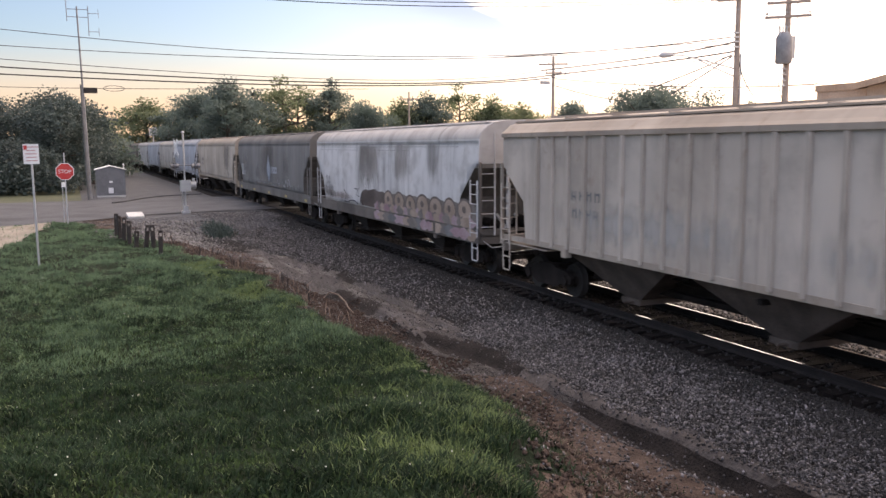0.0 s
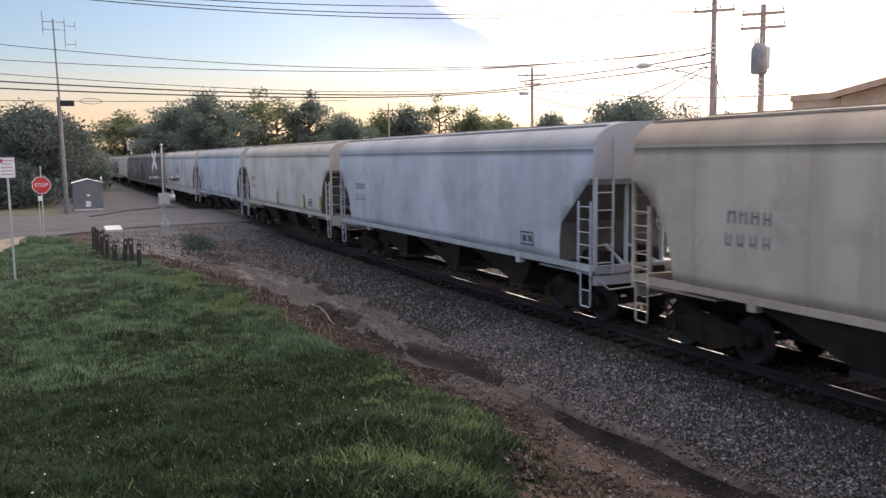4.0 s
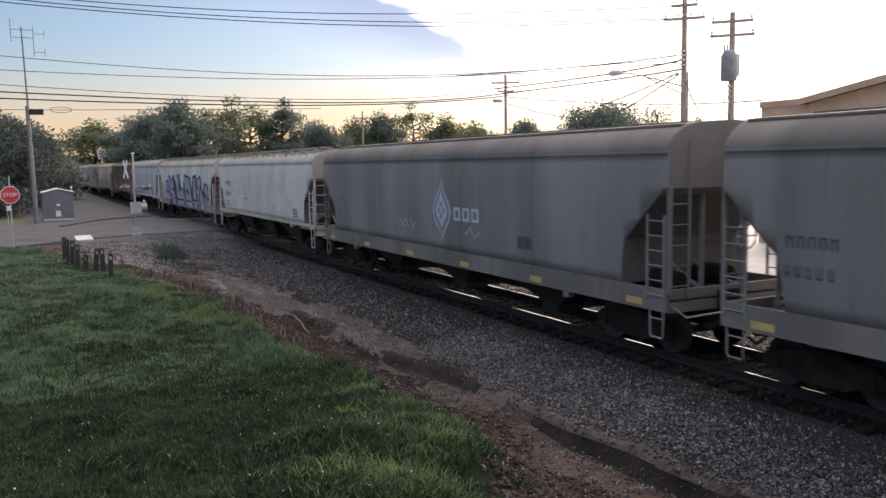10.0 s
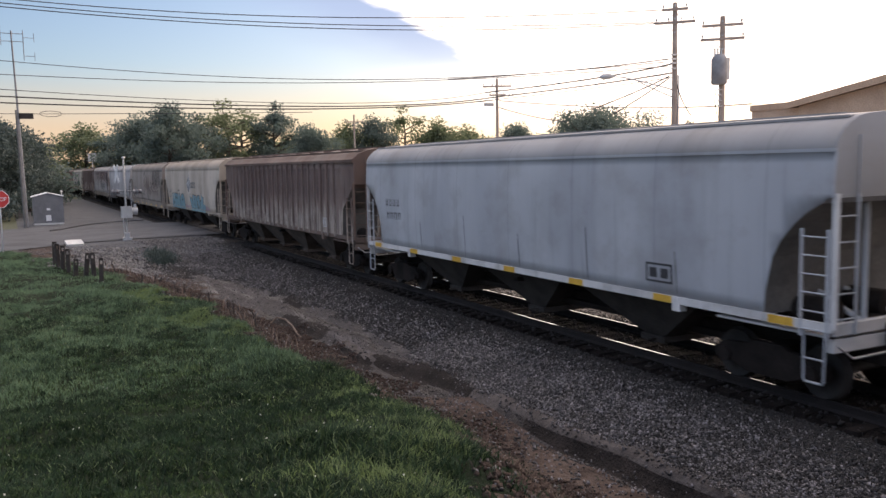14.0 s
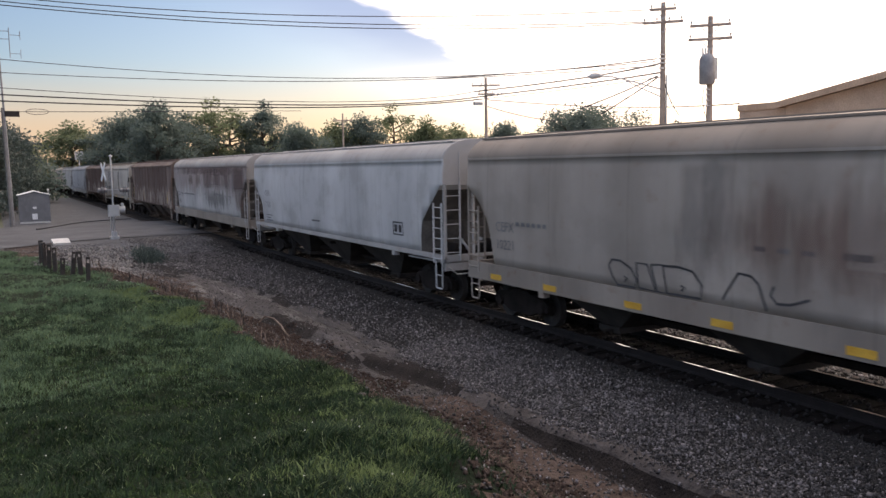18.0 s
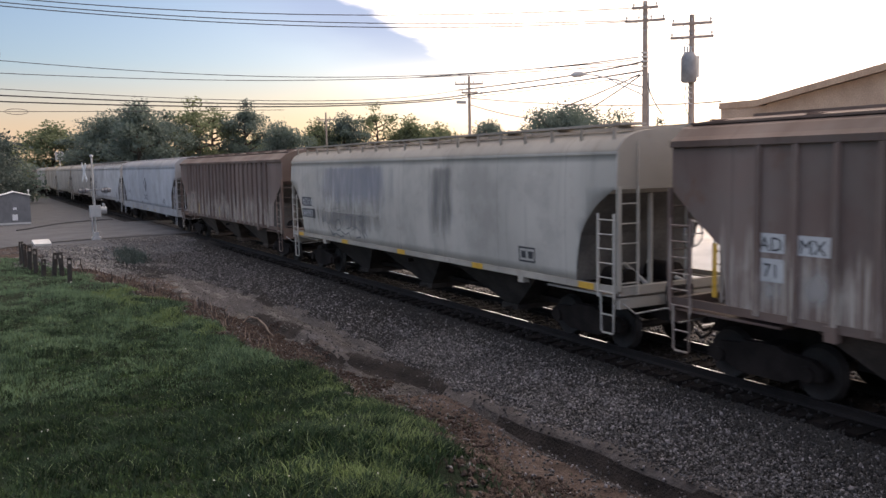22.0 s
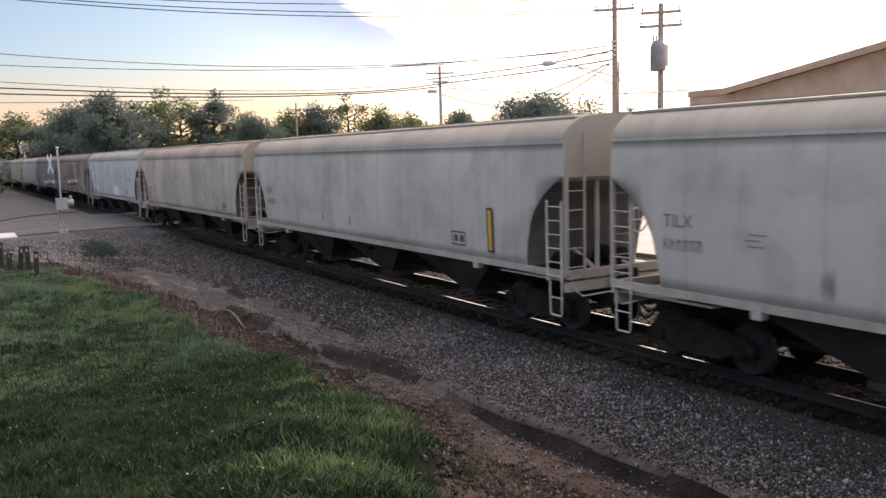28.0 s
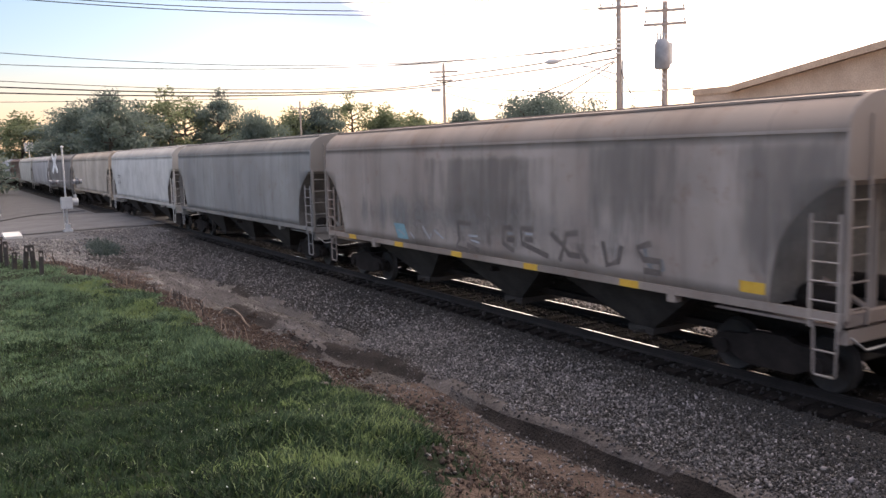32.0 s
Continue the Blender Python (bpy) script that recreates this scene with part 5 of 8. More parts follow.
def looping_tag(mat):
    """Wildly curved thin letters."""
    return tag(mat, [
        [(6.3, 2.1), (6.25, 1.85)], [(6.15, 2.15), (6.15, 1.9)], [(6.0, 2.2), (6.05, 1.95), (5.85, 1.85)],
        [(5.6, 2.0), (5.75, 1.85), (5.7, 1.65), (5.55, 1.55), (5.25, 1.5)], [(5.4, 2.05), (5.45, 1.9), (5.15, 1.85)],
        [(5.15, 1.95), (4.85, 2.05), (4.7, 1.9), (4.75, 1.7), (5.05, 1.65), (5.2, 1.75)], [(4.65, 2.1), (4.5, 2.15), (4.55, 1.9), (4.65, 1.75)],
        [(4.3, 2.1), (4.05, 2.15), (3.9, 2.0), (3.95, 1.8), (4.25, 1.75)], [(3.85, 2.2), (3.95, 2.0), (3.7, 1.85), (3.55, 1.85)], [(3.6, 2.1), (3.6, 1.85)],
    ], 0.05)


def looping_tail(mat):
    return tag(mat, [
        [(3.35, 2.05), (3.25, 2.2), (3.0, 2.2), (3.0, 2.1), (3.3, 2.1)], [(3.2, 2.0), (3.0, 1.9), (2.8, 2.0), (3.0, 2.02)],
        [(3.75, 1.75), (3.45, 1.85), (3.15, 1.75), (3.15, 1.55), (3.5, 1.5)], [(2.95, 1.78), (2.95, 1.65), (2.8, 1.55)], [(2.75, 1.9), (2.75, 1.7), (2.6, 1.6)],
        [(5.6, 1.6), (5.5, 1.46), (5.15, 1.55), (4.8, 1.46), (4.5, 1.5)], [(4.7, 1.65), (4.35, 1.55), (4.05, 1.65), (3.95, 1.46)],
    ], 0.05)


def angular_tag(dark, pale):
    """Blocky angular letters, some strokes pale."""
    def put(car, half, kind):
        tag(dark, [
            [(0.9, 2.1), (1.5, 2.1), (1.45, 1.7), (1.65, 1.5), (1.05, 1.45)], [(0.25, 2.0), (0.2, 1.7)], [(1.15, 1.6), (0.65, 1.5)],
            [(-0.75, 2.1), (-0.4, 2.1), (-0.35, 1.75), (-0.75, 1.6)], [(-0.5, 1.85), (-0.8, 1.85)],
            [(-1.5, 2.12), (-1.05, 2.12), (-1.05, 1.8), (-1.95, 1.6)], [(-1.15, 1.9), (-1.45, 1.9)],
            [(-2.05, 2.1), (-2.45, 1.85), (-2.3, 1.55)], [(-2.9, 2.15), (-2.55, 2.1), (-2.45, 1.85), (-2.6, 1.7), (-2.95, 1.7)],
            [(-2.85, 1.9), (-3.15, 1.6)], [(-3.6, 2.05), (-3.7, 1.6), (-4.0, 1.7), (-4.1, 2.0)],
            [(-4.85, 2.1), (-4.5, 2.0), (-4.65, 1.8), (-5.05, 1.8), (-5.05, 1.6), (-4.65, 1.6)],
        ], 0.12, "blocky dark sprayed letters")(car, half, kind)
        tag(pale, [[(2.65, 1.85), (2.2, 1.65)], [(1.05, 1.82), (0.65, 1.82)], [(0.95, 1.72), (0.6, 1.68)], [(4.6, 1.75), (4.2, 1.6)], [(3.9, 1.7), (3.7, 1.55)], [(-0.55, 1.98), (-0.75, 1.98)], [(-1.2, 2.02), (-1.45, 2.02)], [(3.2, 1.9), (2.9, 1.6), (2.8, 1.75)]], 0.05, "pale strokes between the letters")(car, half, kind)
    return put


def soil(mat, y0, y1, z0, z1, name="weather_stain"):
    """A stain on the side between two stretches along the car."""
    def put(car, half, kind):
        w, low = abs(y1 - y0), max(1.42, z0 - 0.15 * (z1 - z0))
        fades = z1 < 3.7
        top = min(3.88, z1 + 0.4 * (z1 - low)) if fades else z1
        decal(name, [rect(max(y0, y1) + 0.2 * w, low, 1.4 * w, top - low, 0.0015)], MATS[mat.name + "_soft"] if fades else mat, car, kind)
    return put


def make_train():
    dust = stain("grey_dust_stain", (0.22, 0.21, 0.2), 0.60)
    rustle = stain("rust_stain", (0.19, 0.11, 0.085), 0.5)
    tawny = stain("tawny_stain", (0.24, 0.20, 0.17), 0.42)
    maroon = stain("maroon_stain", (0.17, 0.11, 0.10), 0.58)
    haze = stain("brown_haze_stain", (0.14, 0.126, 0.115), 0.42)
    bruise = stain("bluish_stain", (0.25, 0.27, 0.34), 0.45)
    chalk = stain("chalky_run", (0.5, 0.48, 0.45), 0.55)
    grey = car_paint("light_grey_paint", (0.46, 0.46, 0.46), (0.55, 0.55, 0.545), 0.12, 0.3)
    blue_grey = car_paint("blue_grey_paint", (0.42, 0.457, 0.505), (0.50, 0.537, 0.583), 0.08, 0.22)
    dusty_blue = car_paint("dusty_blue_paint", (0.385, 0.40, 0.425), (0.455, 0.47, 0.49), 0.1, 0.3)
    umber = car_paint("umber_grey_paint", (0.30, 0.262, 0.228), (0.38, 0.335, 0.295), 0.25, 0.35)
    # this sill is coloured dark to sink into the shade below the car
    shade_sill = car_paint("sooty_sill_paint", (0.10, 0.088, 0.08), (0.16, 0.14, 0.125), 0.3, 0.5)
    brown_sill = car_paint("brown_sill_paint", (0.235, 0.20, 0.17), (0.31, 0.27, 0.23), 0.35, 0.45)
    plum_sill = car_paint("plum_sill_paint", (0.20, 0.14, 0.165), (0.29, 0.21, 0.24), 0.2, 0.5)
    cream = car_paint("cream_paint", (0.49, 0.475, 0.435), (0.57, 0.55, 0.505), 0.10, 0.2)
    beige = car_paint("beige_paint", (0.47, 0.44, 0.39), (0.55, 0.51, 0.45), 0.12, 0.3)
    white = car_paint("streaked_white_paint", (0.60, 0.59, 0.58), (0.66, 0.645, 0.63), 0.15, 0.7)
    clean_white = car_paint("white_car_paint", (0.465, 0.452, 0.425), (0.53, 0.515, 0.487), 0.08, 0.25)
    dark = car_paint("dark_grey_paint", (0.158, 0.154, 0.15), (0.228, 0.222, 0.214), 0.2, 0.5)
    dark2 = car_paint("sooty_grey_paint", (0.217, 0.210, 0.203), (0.290, 0.283, 0.268), 0.3, 0.55)
    brown = car_paint("rust_brown_paint", (0.16, 0.112, 0.096), (0.24, 0.175, 0.15), 0.3, 0.3, drip=0.9)
    tan_rib = car_paint("tan_ribbed_paint", (0.45, 0.385, 0.325), (0.58, 0.51, 0.44), 0.25, 0.35, drip=0.5)
    patchy = car_paint("rust_patched_paint", (0.42, 0.41, 0.40), (0.52, 0.505, 0.49), 0.35, 0.35, (0.17, 0.105, 0.09), rust_high=0.5)
    redbrown = car_paint("red_brown_paint", (0.265, 0.212, 0.184), (0.365, 0.305, 0.27), 0.35, 0.35)
    taupe = car_paint("taupe_paint", (0.42, 0.36, 0.295), (0.53, 0.465, 0.39), 0.2, 0.3)
    for nm, a, b in (("graffiti_blue", (0.19, 0.24, 0.345), (0.29, 0.345, 0.44)), ("graffiti_black", (0.03, 0.03, 0.035), (0.06, 0.06, 0.065)), ("graffiti_pink", (0.32, 0.19, 0.215), (0.44, 0.33, 0.35)), ("graffiti_teal", (0.13, 0.27, 0.31), (0.20, 0.36, 0.40)), ("graffiti_ochre", (0.33, 0.245, 0.19), (0.47, 0.36, 0.29)), ("graffiti_brown", (0.11, 0.085, 0.075), (0.17, 0.135, 0.12)), ("graffiti_grey", (0.13, 0.13, 0.135), (0.2, 0.2, 0.2))):
        surface(nm, a, b, 0.6, 0.0, 1.2, 20.0, 0.1)
    emblem = surface("pale_blue_emblem", (0.40, 0.44, 0.50), (0.50, 0.54, 0.60), 0.6, 0.0, 2.0, 30.0, 0.1)
    field = surface("emblem_dark_field", (0.17, 0.205, 0.25), (0.23, 0.265, 0.315), 0.6, 0.0, 2.0, 30.0, 0.1)
    slate = surface("slate_emblem", (0.09, 0.10, 0.115), (0.13, 0.14, 0.155), 0.6, 0.0, 2.0, 30.0, 0.1)
    pale_sheet = surface("fresh_white_patch", (0.74, 0.75, 0.77), (0.76, 0.77, 0.79), 0.5, 0.0, 0.4, 60.0, 0.02)
    D, P = DARKMARK, PALE
    faded_strip = surface("faded_reflective_sheet", (0.43, 0.31, 0.10), (0.52, 0.39, 0.14), 0.6, 0.0, 3.0, 40.0, 0.1)
    dull_strip = surface("dirty_reflective_sheet", (0.33, 0.26, 0.16), (0.42, 0.34, 0.21), 0.7, 0.0, 3.0, 40.0, 0.1)
    box = stencil_box(D)
    gtaupe = surface("graffiti_taupe", (0.17, 0.15, 0.135), (0.27, 0.235, 0.21), 0.7, 0.0, 1.6, 20.0, 0.1)
    ochre, gbrown, gblack, ggrey = MATS["graffiti_ochre"], MATS["graffiti_brown"], MATS["graffiti_black"], MATS["graffiti_grey"]
    fade_dia = surface("faded_emblem", (0.33, 0.33, 0.34), (0.42, 0.42, 0.43), 0.6, 0.0, 2.0, 30.0, 0.1)
    # length of each car by its two couplings, tail of one being front of the next
    joints = [0.9, 20.75, 39.2, 59.4, 79.6, 98.2, 115.8, 133.3, 153.9, 174.5, 195.0, 213.8, 236.2, 255.2, 275.4, 294.55, 313.15, 332.6, 351.7, 370.95, 390.6, 409.95, 430.8, 449.5, 469.7, 489.5, 509.5, 529.15, 548.3, 567.3, 586.5]
    slides = [-0.18, -0.13, 0.05, 0.0, 0.0, 0.0, -0.2, -0.25, -0.1, -0.25, -0.3, -0.25, -0.25, -0.15, 0.34, -0.1, -0.12, -0.3, -0.37, -0.32, -0.32, -0.32, -0.25, 0.0, -0.05, -0.4, -0.68, -0.43]
    while joints[-1] < 745:
        joints.append(joints[-1] + 19.3 + 0.7 * math.sin(len(joints) * 2.1))
    cars = [
        dict(kind="rib", cut="diag", paint=tan_rib, label="tan covered hopper car with ribbed, stained sides", bays=3, marks=[bars_mark(ggrey, 6.0, 2.5, 2, 1.2), soil(chalk, 6.5, 0.0, 1.42, 2.4), soil(chalk, -1.0, -7.0, 1.42, 2.3)]),
        dict(deep=True, kind="smooth", cut="diag", sill=shade_sill, paint=white, label="white covered hopper car with brown streaks and brown graffiti", marks=[
            wavy_base(gtaupe, 0.2, -8.3), poly(gbrown, [(2.35, 1.6), (2.2, 1.85), (1.95, 2.02), (1.6, 2.1), (1.2, 2.06), (0.8, 2.12), (0.4, 2.14), (0.0, 2.06), (-0.4, 2.1), (-0.8, 2.0), (-0.7, 1.43), (2.2, 1.43)], "graffiti_base", "dark brown sprayed ground"),
            sill_bubbles(0.5, -8.2, 17, MATS["graffiti_pink"], gtaupe), bubble_letters(-0.5, -8.1, 1.8, 0.9, ochre, gbrown), blobs(0.4, -8.1, 1.5, 0.42, (MATS["graffiti_pink"], gtaupe, ochre)),
            tag(gblack, [[(4.48, 1.95), (4.13, 1.8), (4.3, 1.6), (4.48, 1.47), (4.03, 1.44), (3.53, 1.55), (2.98, 1.55), (2.68, 1.45)], [(2.98, 2.05), (2.43, 2.05), (2.83, 1.8), (2.38, 1.75), (2.6, 2.0)]], 0.05), bars_mark(ggrey, 7.1, 2.32, 2, 0.7, 0.16, 0.24, 4),
            patch(ggrey, 7.9, 3.82, 15.0, 0.015, "seam_line"), patch(ggrey, 7.9, 3.73, 15.0, 0.012, "seam_line"), patch(ggrey, 7.9, 3.61, 11.0, 0.01, "seam_line"),
            soil(tawny, 2.6, -0.3, 2.0, 3.88), soil(tawny, 2.4, 0.4, 2.6, 3.88), soil(haze, 2.4, 1.2, 1.8, 3.88), soil(tawny, -1.6, -3.1, 2.5, 3.88), soil(dust, 7.6, 5.6, 1.45, 2.0), soil(rustle, 7.4, 3.0, 1.42, 1.8), soil(haze, -4.5, -5.6, 2.6, 3.88)]),
        dict(deep=True, kind="smooth", cut="diag", paint=dark, label="dark grey covered hopper car with pale diamond emblem", marks=[diamond(emblem, field), reporting("ADMX", "90044", gblack, 8.0, 2.36, 0.32, P, False, 0.37), tag(fade_dia, [[(-3.6, 1.9), (-3.85, 1.65), (-4.1, 1.58), (-4.3, 1.8), (-4.5, 1.95)], [(-4.5, 1.95), (-4.65, 1.75), (-4.75, 1.6), (-4.95, 1.85), (-5.15, 2.03)], [(-5.15, 2.03), (-5.3, 1.8), (-5.5, 1.65)], [(-7.2, 1.82), (-7.1, 1.62)], [(-2.2, 1.7), (-2.5, 1.9), (-2.8, 1.62), (-3.1, 1.85)]], 0.06, "faint chalky tag"), soil(dust, 7.6, 5.6, 1.5, 3.3), soil(dust, 3.6, 2.4, 1.42, 2.6), soil(haze, 1.8, -1.8, 1.45, 3.88), soil(dust, -3.8, -5.2, 1.45, 3.6), soil(dust, 6.0, -8.0, 1.42, 1.7)], yellow=5, strip=faded_strip),
        dict(kind="smooth", cut="round", paint=taupe, label="grey-beige covered hopper car with round-cut ends", marks=[stencil_box(D, -6.1, 1.6, 0.55, 0.3), bars_mark(ggrey, 6.8, 2.6), soil(haze, -4.6, -7.4, 1.45, 3.88), patch(gblack, 3.4, 1.55, 0.05, 0.34, "tick_mark", 0.05), patch(gblack, 0.8, 1.58, 0.05, 0.36, "tick_mark", 0.05), patch(gblack, -2.15, 1.6, 0.05, 0.36, "tick_mark", 0.05), patch(gblack, -4.9, 1.6, 0.05, 0.36, "tick_mark", 0.05)]),
        dict(kind="smooth", cut="diag", paint=blue_grey, label="blue-grey covered hopper car, clean smooth sides", marks=[bars_mark(D, 6.6, 2.6), box]),
        dict(kind="smooth", cut="round", paint=cream, label="cream covered hopper car with upright yellow strips", marks=[bars_mark(D, 6.4, 2.55, 2), strips(YELLOW, (0.7, -4.2, -6.8)), stencil_box(D, -4.9, 1.62), patch(D, 4.0, 2.6, 0.1, 0.1, "stencil_spot")]),
        dict(kind="smooth", cut="diag", paint=blue_grey, label="pale blue-grey covered hopper car with dark lettering", marks=[reporting("FURX", "855955", ggrey, 6.72, 2.52, 0.31, None, False, 0.42), patch(ggrey, 6.6, 1.75, 1.1, 0.03, "stencil_line"), patch(ggrey, 6.6, 1.67, 0.9, 0.025, "stencil_line"), patch(fade_dia, 4.3, 2.32, 0.25, 0.18, "placard"), patch(ggrey, 3.3, 1.67, 0.55, 0.18, "placard"), patch(ggrey, 0.9, 1.82, 0.32, 0.18, "placard"), patch(ggrey, -2.2, 1.7, 0.3, 0.18, "placard"), patch(ggrey, 4.07, 1.56, 0.05, 0.38, "grab_mark"), patch(ggrey, 1.62, 1.56, 0.05, 0.36, "grab_mark"), patch(ggrey, -1.03, 1.56, 0.05, 0.38, "grab_mark")]),
        dict(deep=True, kind="smooth", cut="diag", paint=grey, label="light grey covered hopper car with dark leaf emblem", marks=[leaf_mark(slate, fade_dia), bars_mark(ggrey, 7.2, 2.3, 1, 1.2, 0.18), box], yellow=(2.1, -0.35, -3.0), strip=dull_strip),
        dict(deep=True, kind="smooth", cut="diag", paint=dark, label="dark grey covered hopper car with pale diamond emblem", marks=[diamond(emblem, field), bars_mark(ggrey, -5.8, 1.9, 1, 1.0, 0.3), bars_mark(gblack, 8.4, 2.42, 2, 1.0, 0.19, 0.46, 5)], yellow=4, strip=faded_strip),
        dict(deep=True, kind="smooth", cut="diag", paint=dark, label="dark grey covered hopper car with pale diamond emblem", marks=[diamond(emblem, field), soil(bruise, 8.5, 7.3, 1.5, 2.4), bars_mark(ggrey, 8.45, 2.42, 2, 1.15, 0.2, 0.5, 5), tag(fade_dia, [[(2.6, 2.1), (2.35, 1.9), (2.2, 2.15), (2.0, 1.9)], [(1.8, 2.15), (1.75, 1.85), (1.5, 2.05)], [(-1.6, 1.9), (-1.9, 2.1), (-2.1, 1.85), (-2.4, 2.0)]], 0.05, "faint chalky tag"), patch(D, -4.2, 1.75, 0.6, 0.3, "stencil_panel")], yellow=6, strip=faded_strip),
        dict(kind="smooth", cut="diag", paint=cream, open_rail=True, label="cream covered hopper car with dark lettering and yellow sill strips", marks=[reporting("MWCX", "481641", D, 7.2, 2.72, 0.42), patch(D, 3.0, 2.1, 0.7, 0.06, "stencil_line"), box], yellow=5),
        dict(deep=True, kind="smooth", cut="round", paint=cream, open_rail=True, label="cream covered hopper car with large blue graffiti letters", bays=4, sill=plum_sill, marks=[block_letters, strips(YELLOW, (6.2, 2.8, 0.15, -2.45, -5.2, -8.0), 1.58, 0.13, 0.42), reporting("TILX", "640102", D, 9.3, 2.35, 0.31, None, False, 0.41), strips(YELLOW, (9.58,), 1.95, 0.12, 0.55)]),
        dict(kind="smooth", cut="round", paint=dusty_blue, label="blue-grey covered hopper car with striped yellow and white sill", sill=white, marks=[bars_mark(D, 7.4, 2.6), stencil_box(gblack, -4.6, 1.6, 0.7, 0.36)] + [patch(ggrey, 5.0 - 2.6 * i, 1.45, 0.03, 0.75 + 0.3 * (i % 2), "drip_mark", 0.04) for i in range(5)], yellow=7),
        dict(kind="rib", cut="diag", paint=brown, label="rust-brown covered hopper car with ribbed sides", bays=4, marks=[frame_box(P, -5.9, 1.6, 0.5, 0.34), soil(maroon, 8.0, -8.4, 2.4, 3.9)]),
        dict(kind="smooth", cut="round", paint=taupe, label="taupe covered hopper car with teal graffiti and diamond emblem", marks=[teal_piece, diamond(P, slate, -0.42, 2.95, 0.8, 0.57, slate), reporting("ADMX", "54091", ggrey, 6.86, 2.26, 0.32, None, False, 0.37), patch(YELLOW, 7.24, 1.76, 0.28, 0.13, "reflector"), patch(gblack, 3.4, 2.45, 0.5, 0.08, "tag_mark")]),
        dict(deep=True, kind="smooth", cut="round", paint=umber, sill=brown_sill, label="brown-grey covered hopper car with yellow squares along the sill", marks=[outline_tag(gblack), tag(gblack, [[(0.3, 1.5), (0.2, 1.65), (-0.05, 1.98), (-0.3, 1.96), (-0.45, 1.85), (-0.6, 1.44)], [(-0.75, 1.85), (-0.68, 1.7), (-0.8, 1.58), (-1.05, 1.6), (-1.4, 1.72)]], 0.045), bars_mark(ggrey, -0.4, 2.37, 1, 1.3, 0.08, 0.4, 3), bars_mark(ggrey, -1.9, 2.37, 1, 1.5, 0.1, 0.4, 2), soil(haze, 1.4, 0.0, 1.45, 3.88), soil(rustle, 1.0, -7.0, 1.45, 3.4), soil(haze, -3.0, -8.0, 2.4, 3.89), reporting("CEFX", "10221", ggrey, 7.35, 2.22, 0.33, None, False, 0.42), bars_mark(ggrey, 6.5, 2.38, 1, 1.3, 0.09, 0.4, 6)], yellow=(7.3, 5.1, 2.4, 0.2, -2.35, -5.0, -7.6)),
        dict(kind="smooth", cut="diag", paint=grey, label="plain light grey covered hopper car", marks=[reporting("CEFX", "71133", ggrey, 7.47, 2.6, 0.32, None, True, 0.48), stencil_box(gblack, -5.8, 1.75, 0.7, 0.4), patch(D, 1.5, 1.8, 0.9, 0.05, "stencil_line")], yellow=0),
        dict(deep=True, kind="smooth", cut="diag", paint=patchy, sill=brown_sill, label="grimy whitish covered hopper car with red-brown rust patches above", marks=[reporting("CEFX", "10482", ggrey, 7.7, 2.2, 0.32, None, False, 0.47), tag(ggrey, [[(6.85, 2.39), (6.5, 2.33), (6.25, 2.31), (6.55, 2.27)], [(5.85, 2.31), (5.2, 2.34), (4.85, 2.32), (3.6, 2.33), (3.0, 2.30)]], 0.08), patch(ggrey, 2.1, 2.35, 0.04, 0.45, "drip_mark"), tag(ggrey, [[(-2.2, 2.43), (-2.5, 2.46), (-2.9, 2.42), (-3.3, 2.44), (-3.6, 2.39)], [(-4.3, 2.38), (-4.6, 2.36), (-4.85, 2.40)], [(-5.1, 2.41), (-5.4, 2.36), (-5.7, 2.37)], [(0.5, 2.42), (0.2, 2.36)]], 0.08), frame_box(P, -6.2, 1.52, 0.55, 0.22), soil(maroon, 0.7, -2.3, 2.3, 3.88), soil(maroon, -1.9, -3.8, 2.6, 3.88), soil(maroon, -3.8, -5.9, 2.45, 3.88), soil(maroon, -5.6, -8.5, 2.0, 3.88), soil(maroon, -5.9, -8.3, 2.5, 3.8), soil(rustle, 4.6, 3.2, 2.7, 3.4), soil(rustle, 2.6, 0.9, 2.6, 3.5), soil(dust, 0.5, -5.5, 1.42, 2.5), soil(maroon, 8.0, -8.5, 3.45, 3.89), soil(rustle, -6.5, -8.0, 1.4, 2.4)]),
        dict(kind="rib", cut="diag", paint=brown, label="rust-brown ribbed covered hopper car with pale drips", bays=4, marks=[strips(YELLOW, (3.2, -1.25, -3.75, -6.85), 1.5, 0.1, 0.75, False), split_number(P, gblack), soil(chalk, 7.4, 6.95, 1.42, 1.9), soil(chalk, 6.7, 6.1, 1.42, 2.1), strips(YELLOW, (8.35,), 1.5, 0.1, 0.9, False), frame_box(P, -4.9, 1.62, 0.5, 0.3)]),
        dict(kind="smooth", cut="round", paint=beige, open_rail=True, label="light beige covered hopper car with black number panels and tags", marks=[reporting("NDYX", "849383", P, 8.2, 2.42, 0.33, gblack, False, 0.41), soil(dust, -1.5, -2.7, 1.5, 3.8), soil(dust, 7.2, 1.5, 1.45, 2.5), soil(bruise, 6.6, 0.8, 2.4, 3.8), looping_tag(ggrey), looping_tail(ggrey), stencil_box(gblack, -5.6, 1.6)], yellow=5),
        dict(kind="rib", cut="diag", paint=brown, label="rust-brown ribbed covered hopper car with stained sides", bays=3, marks=[strips(faded_strip, (7.45, 5.17, 3.62, 0.97, -3.2), 1.42, 0.09, 0.5, False), bars_mark(ochre, 6.9, 2.4, 2, 1.6, 0.16, 0.4, 5)]),
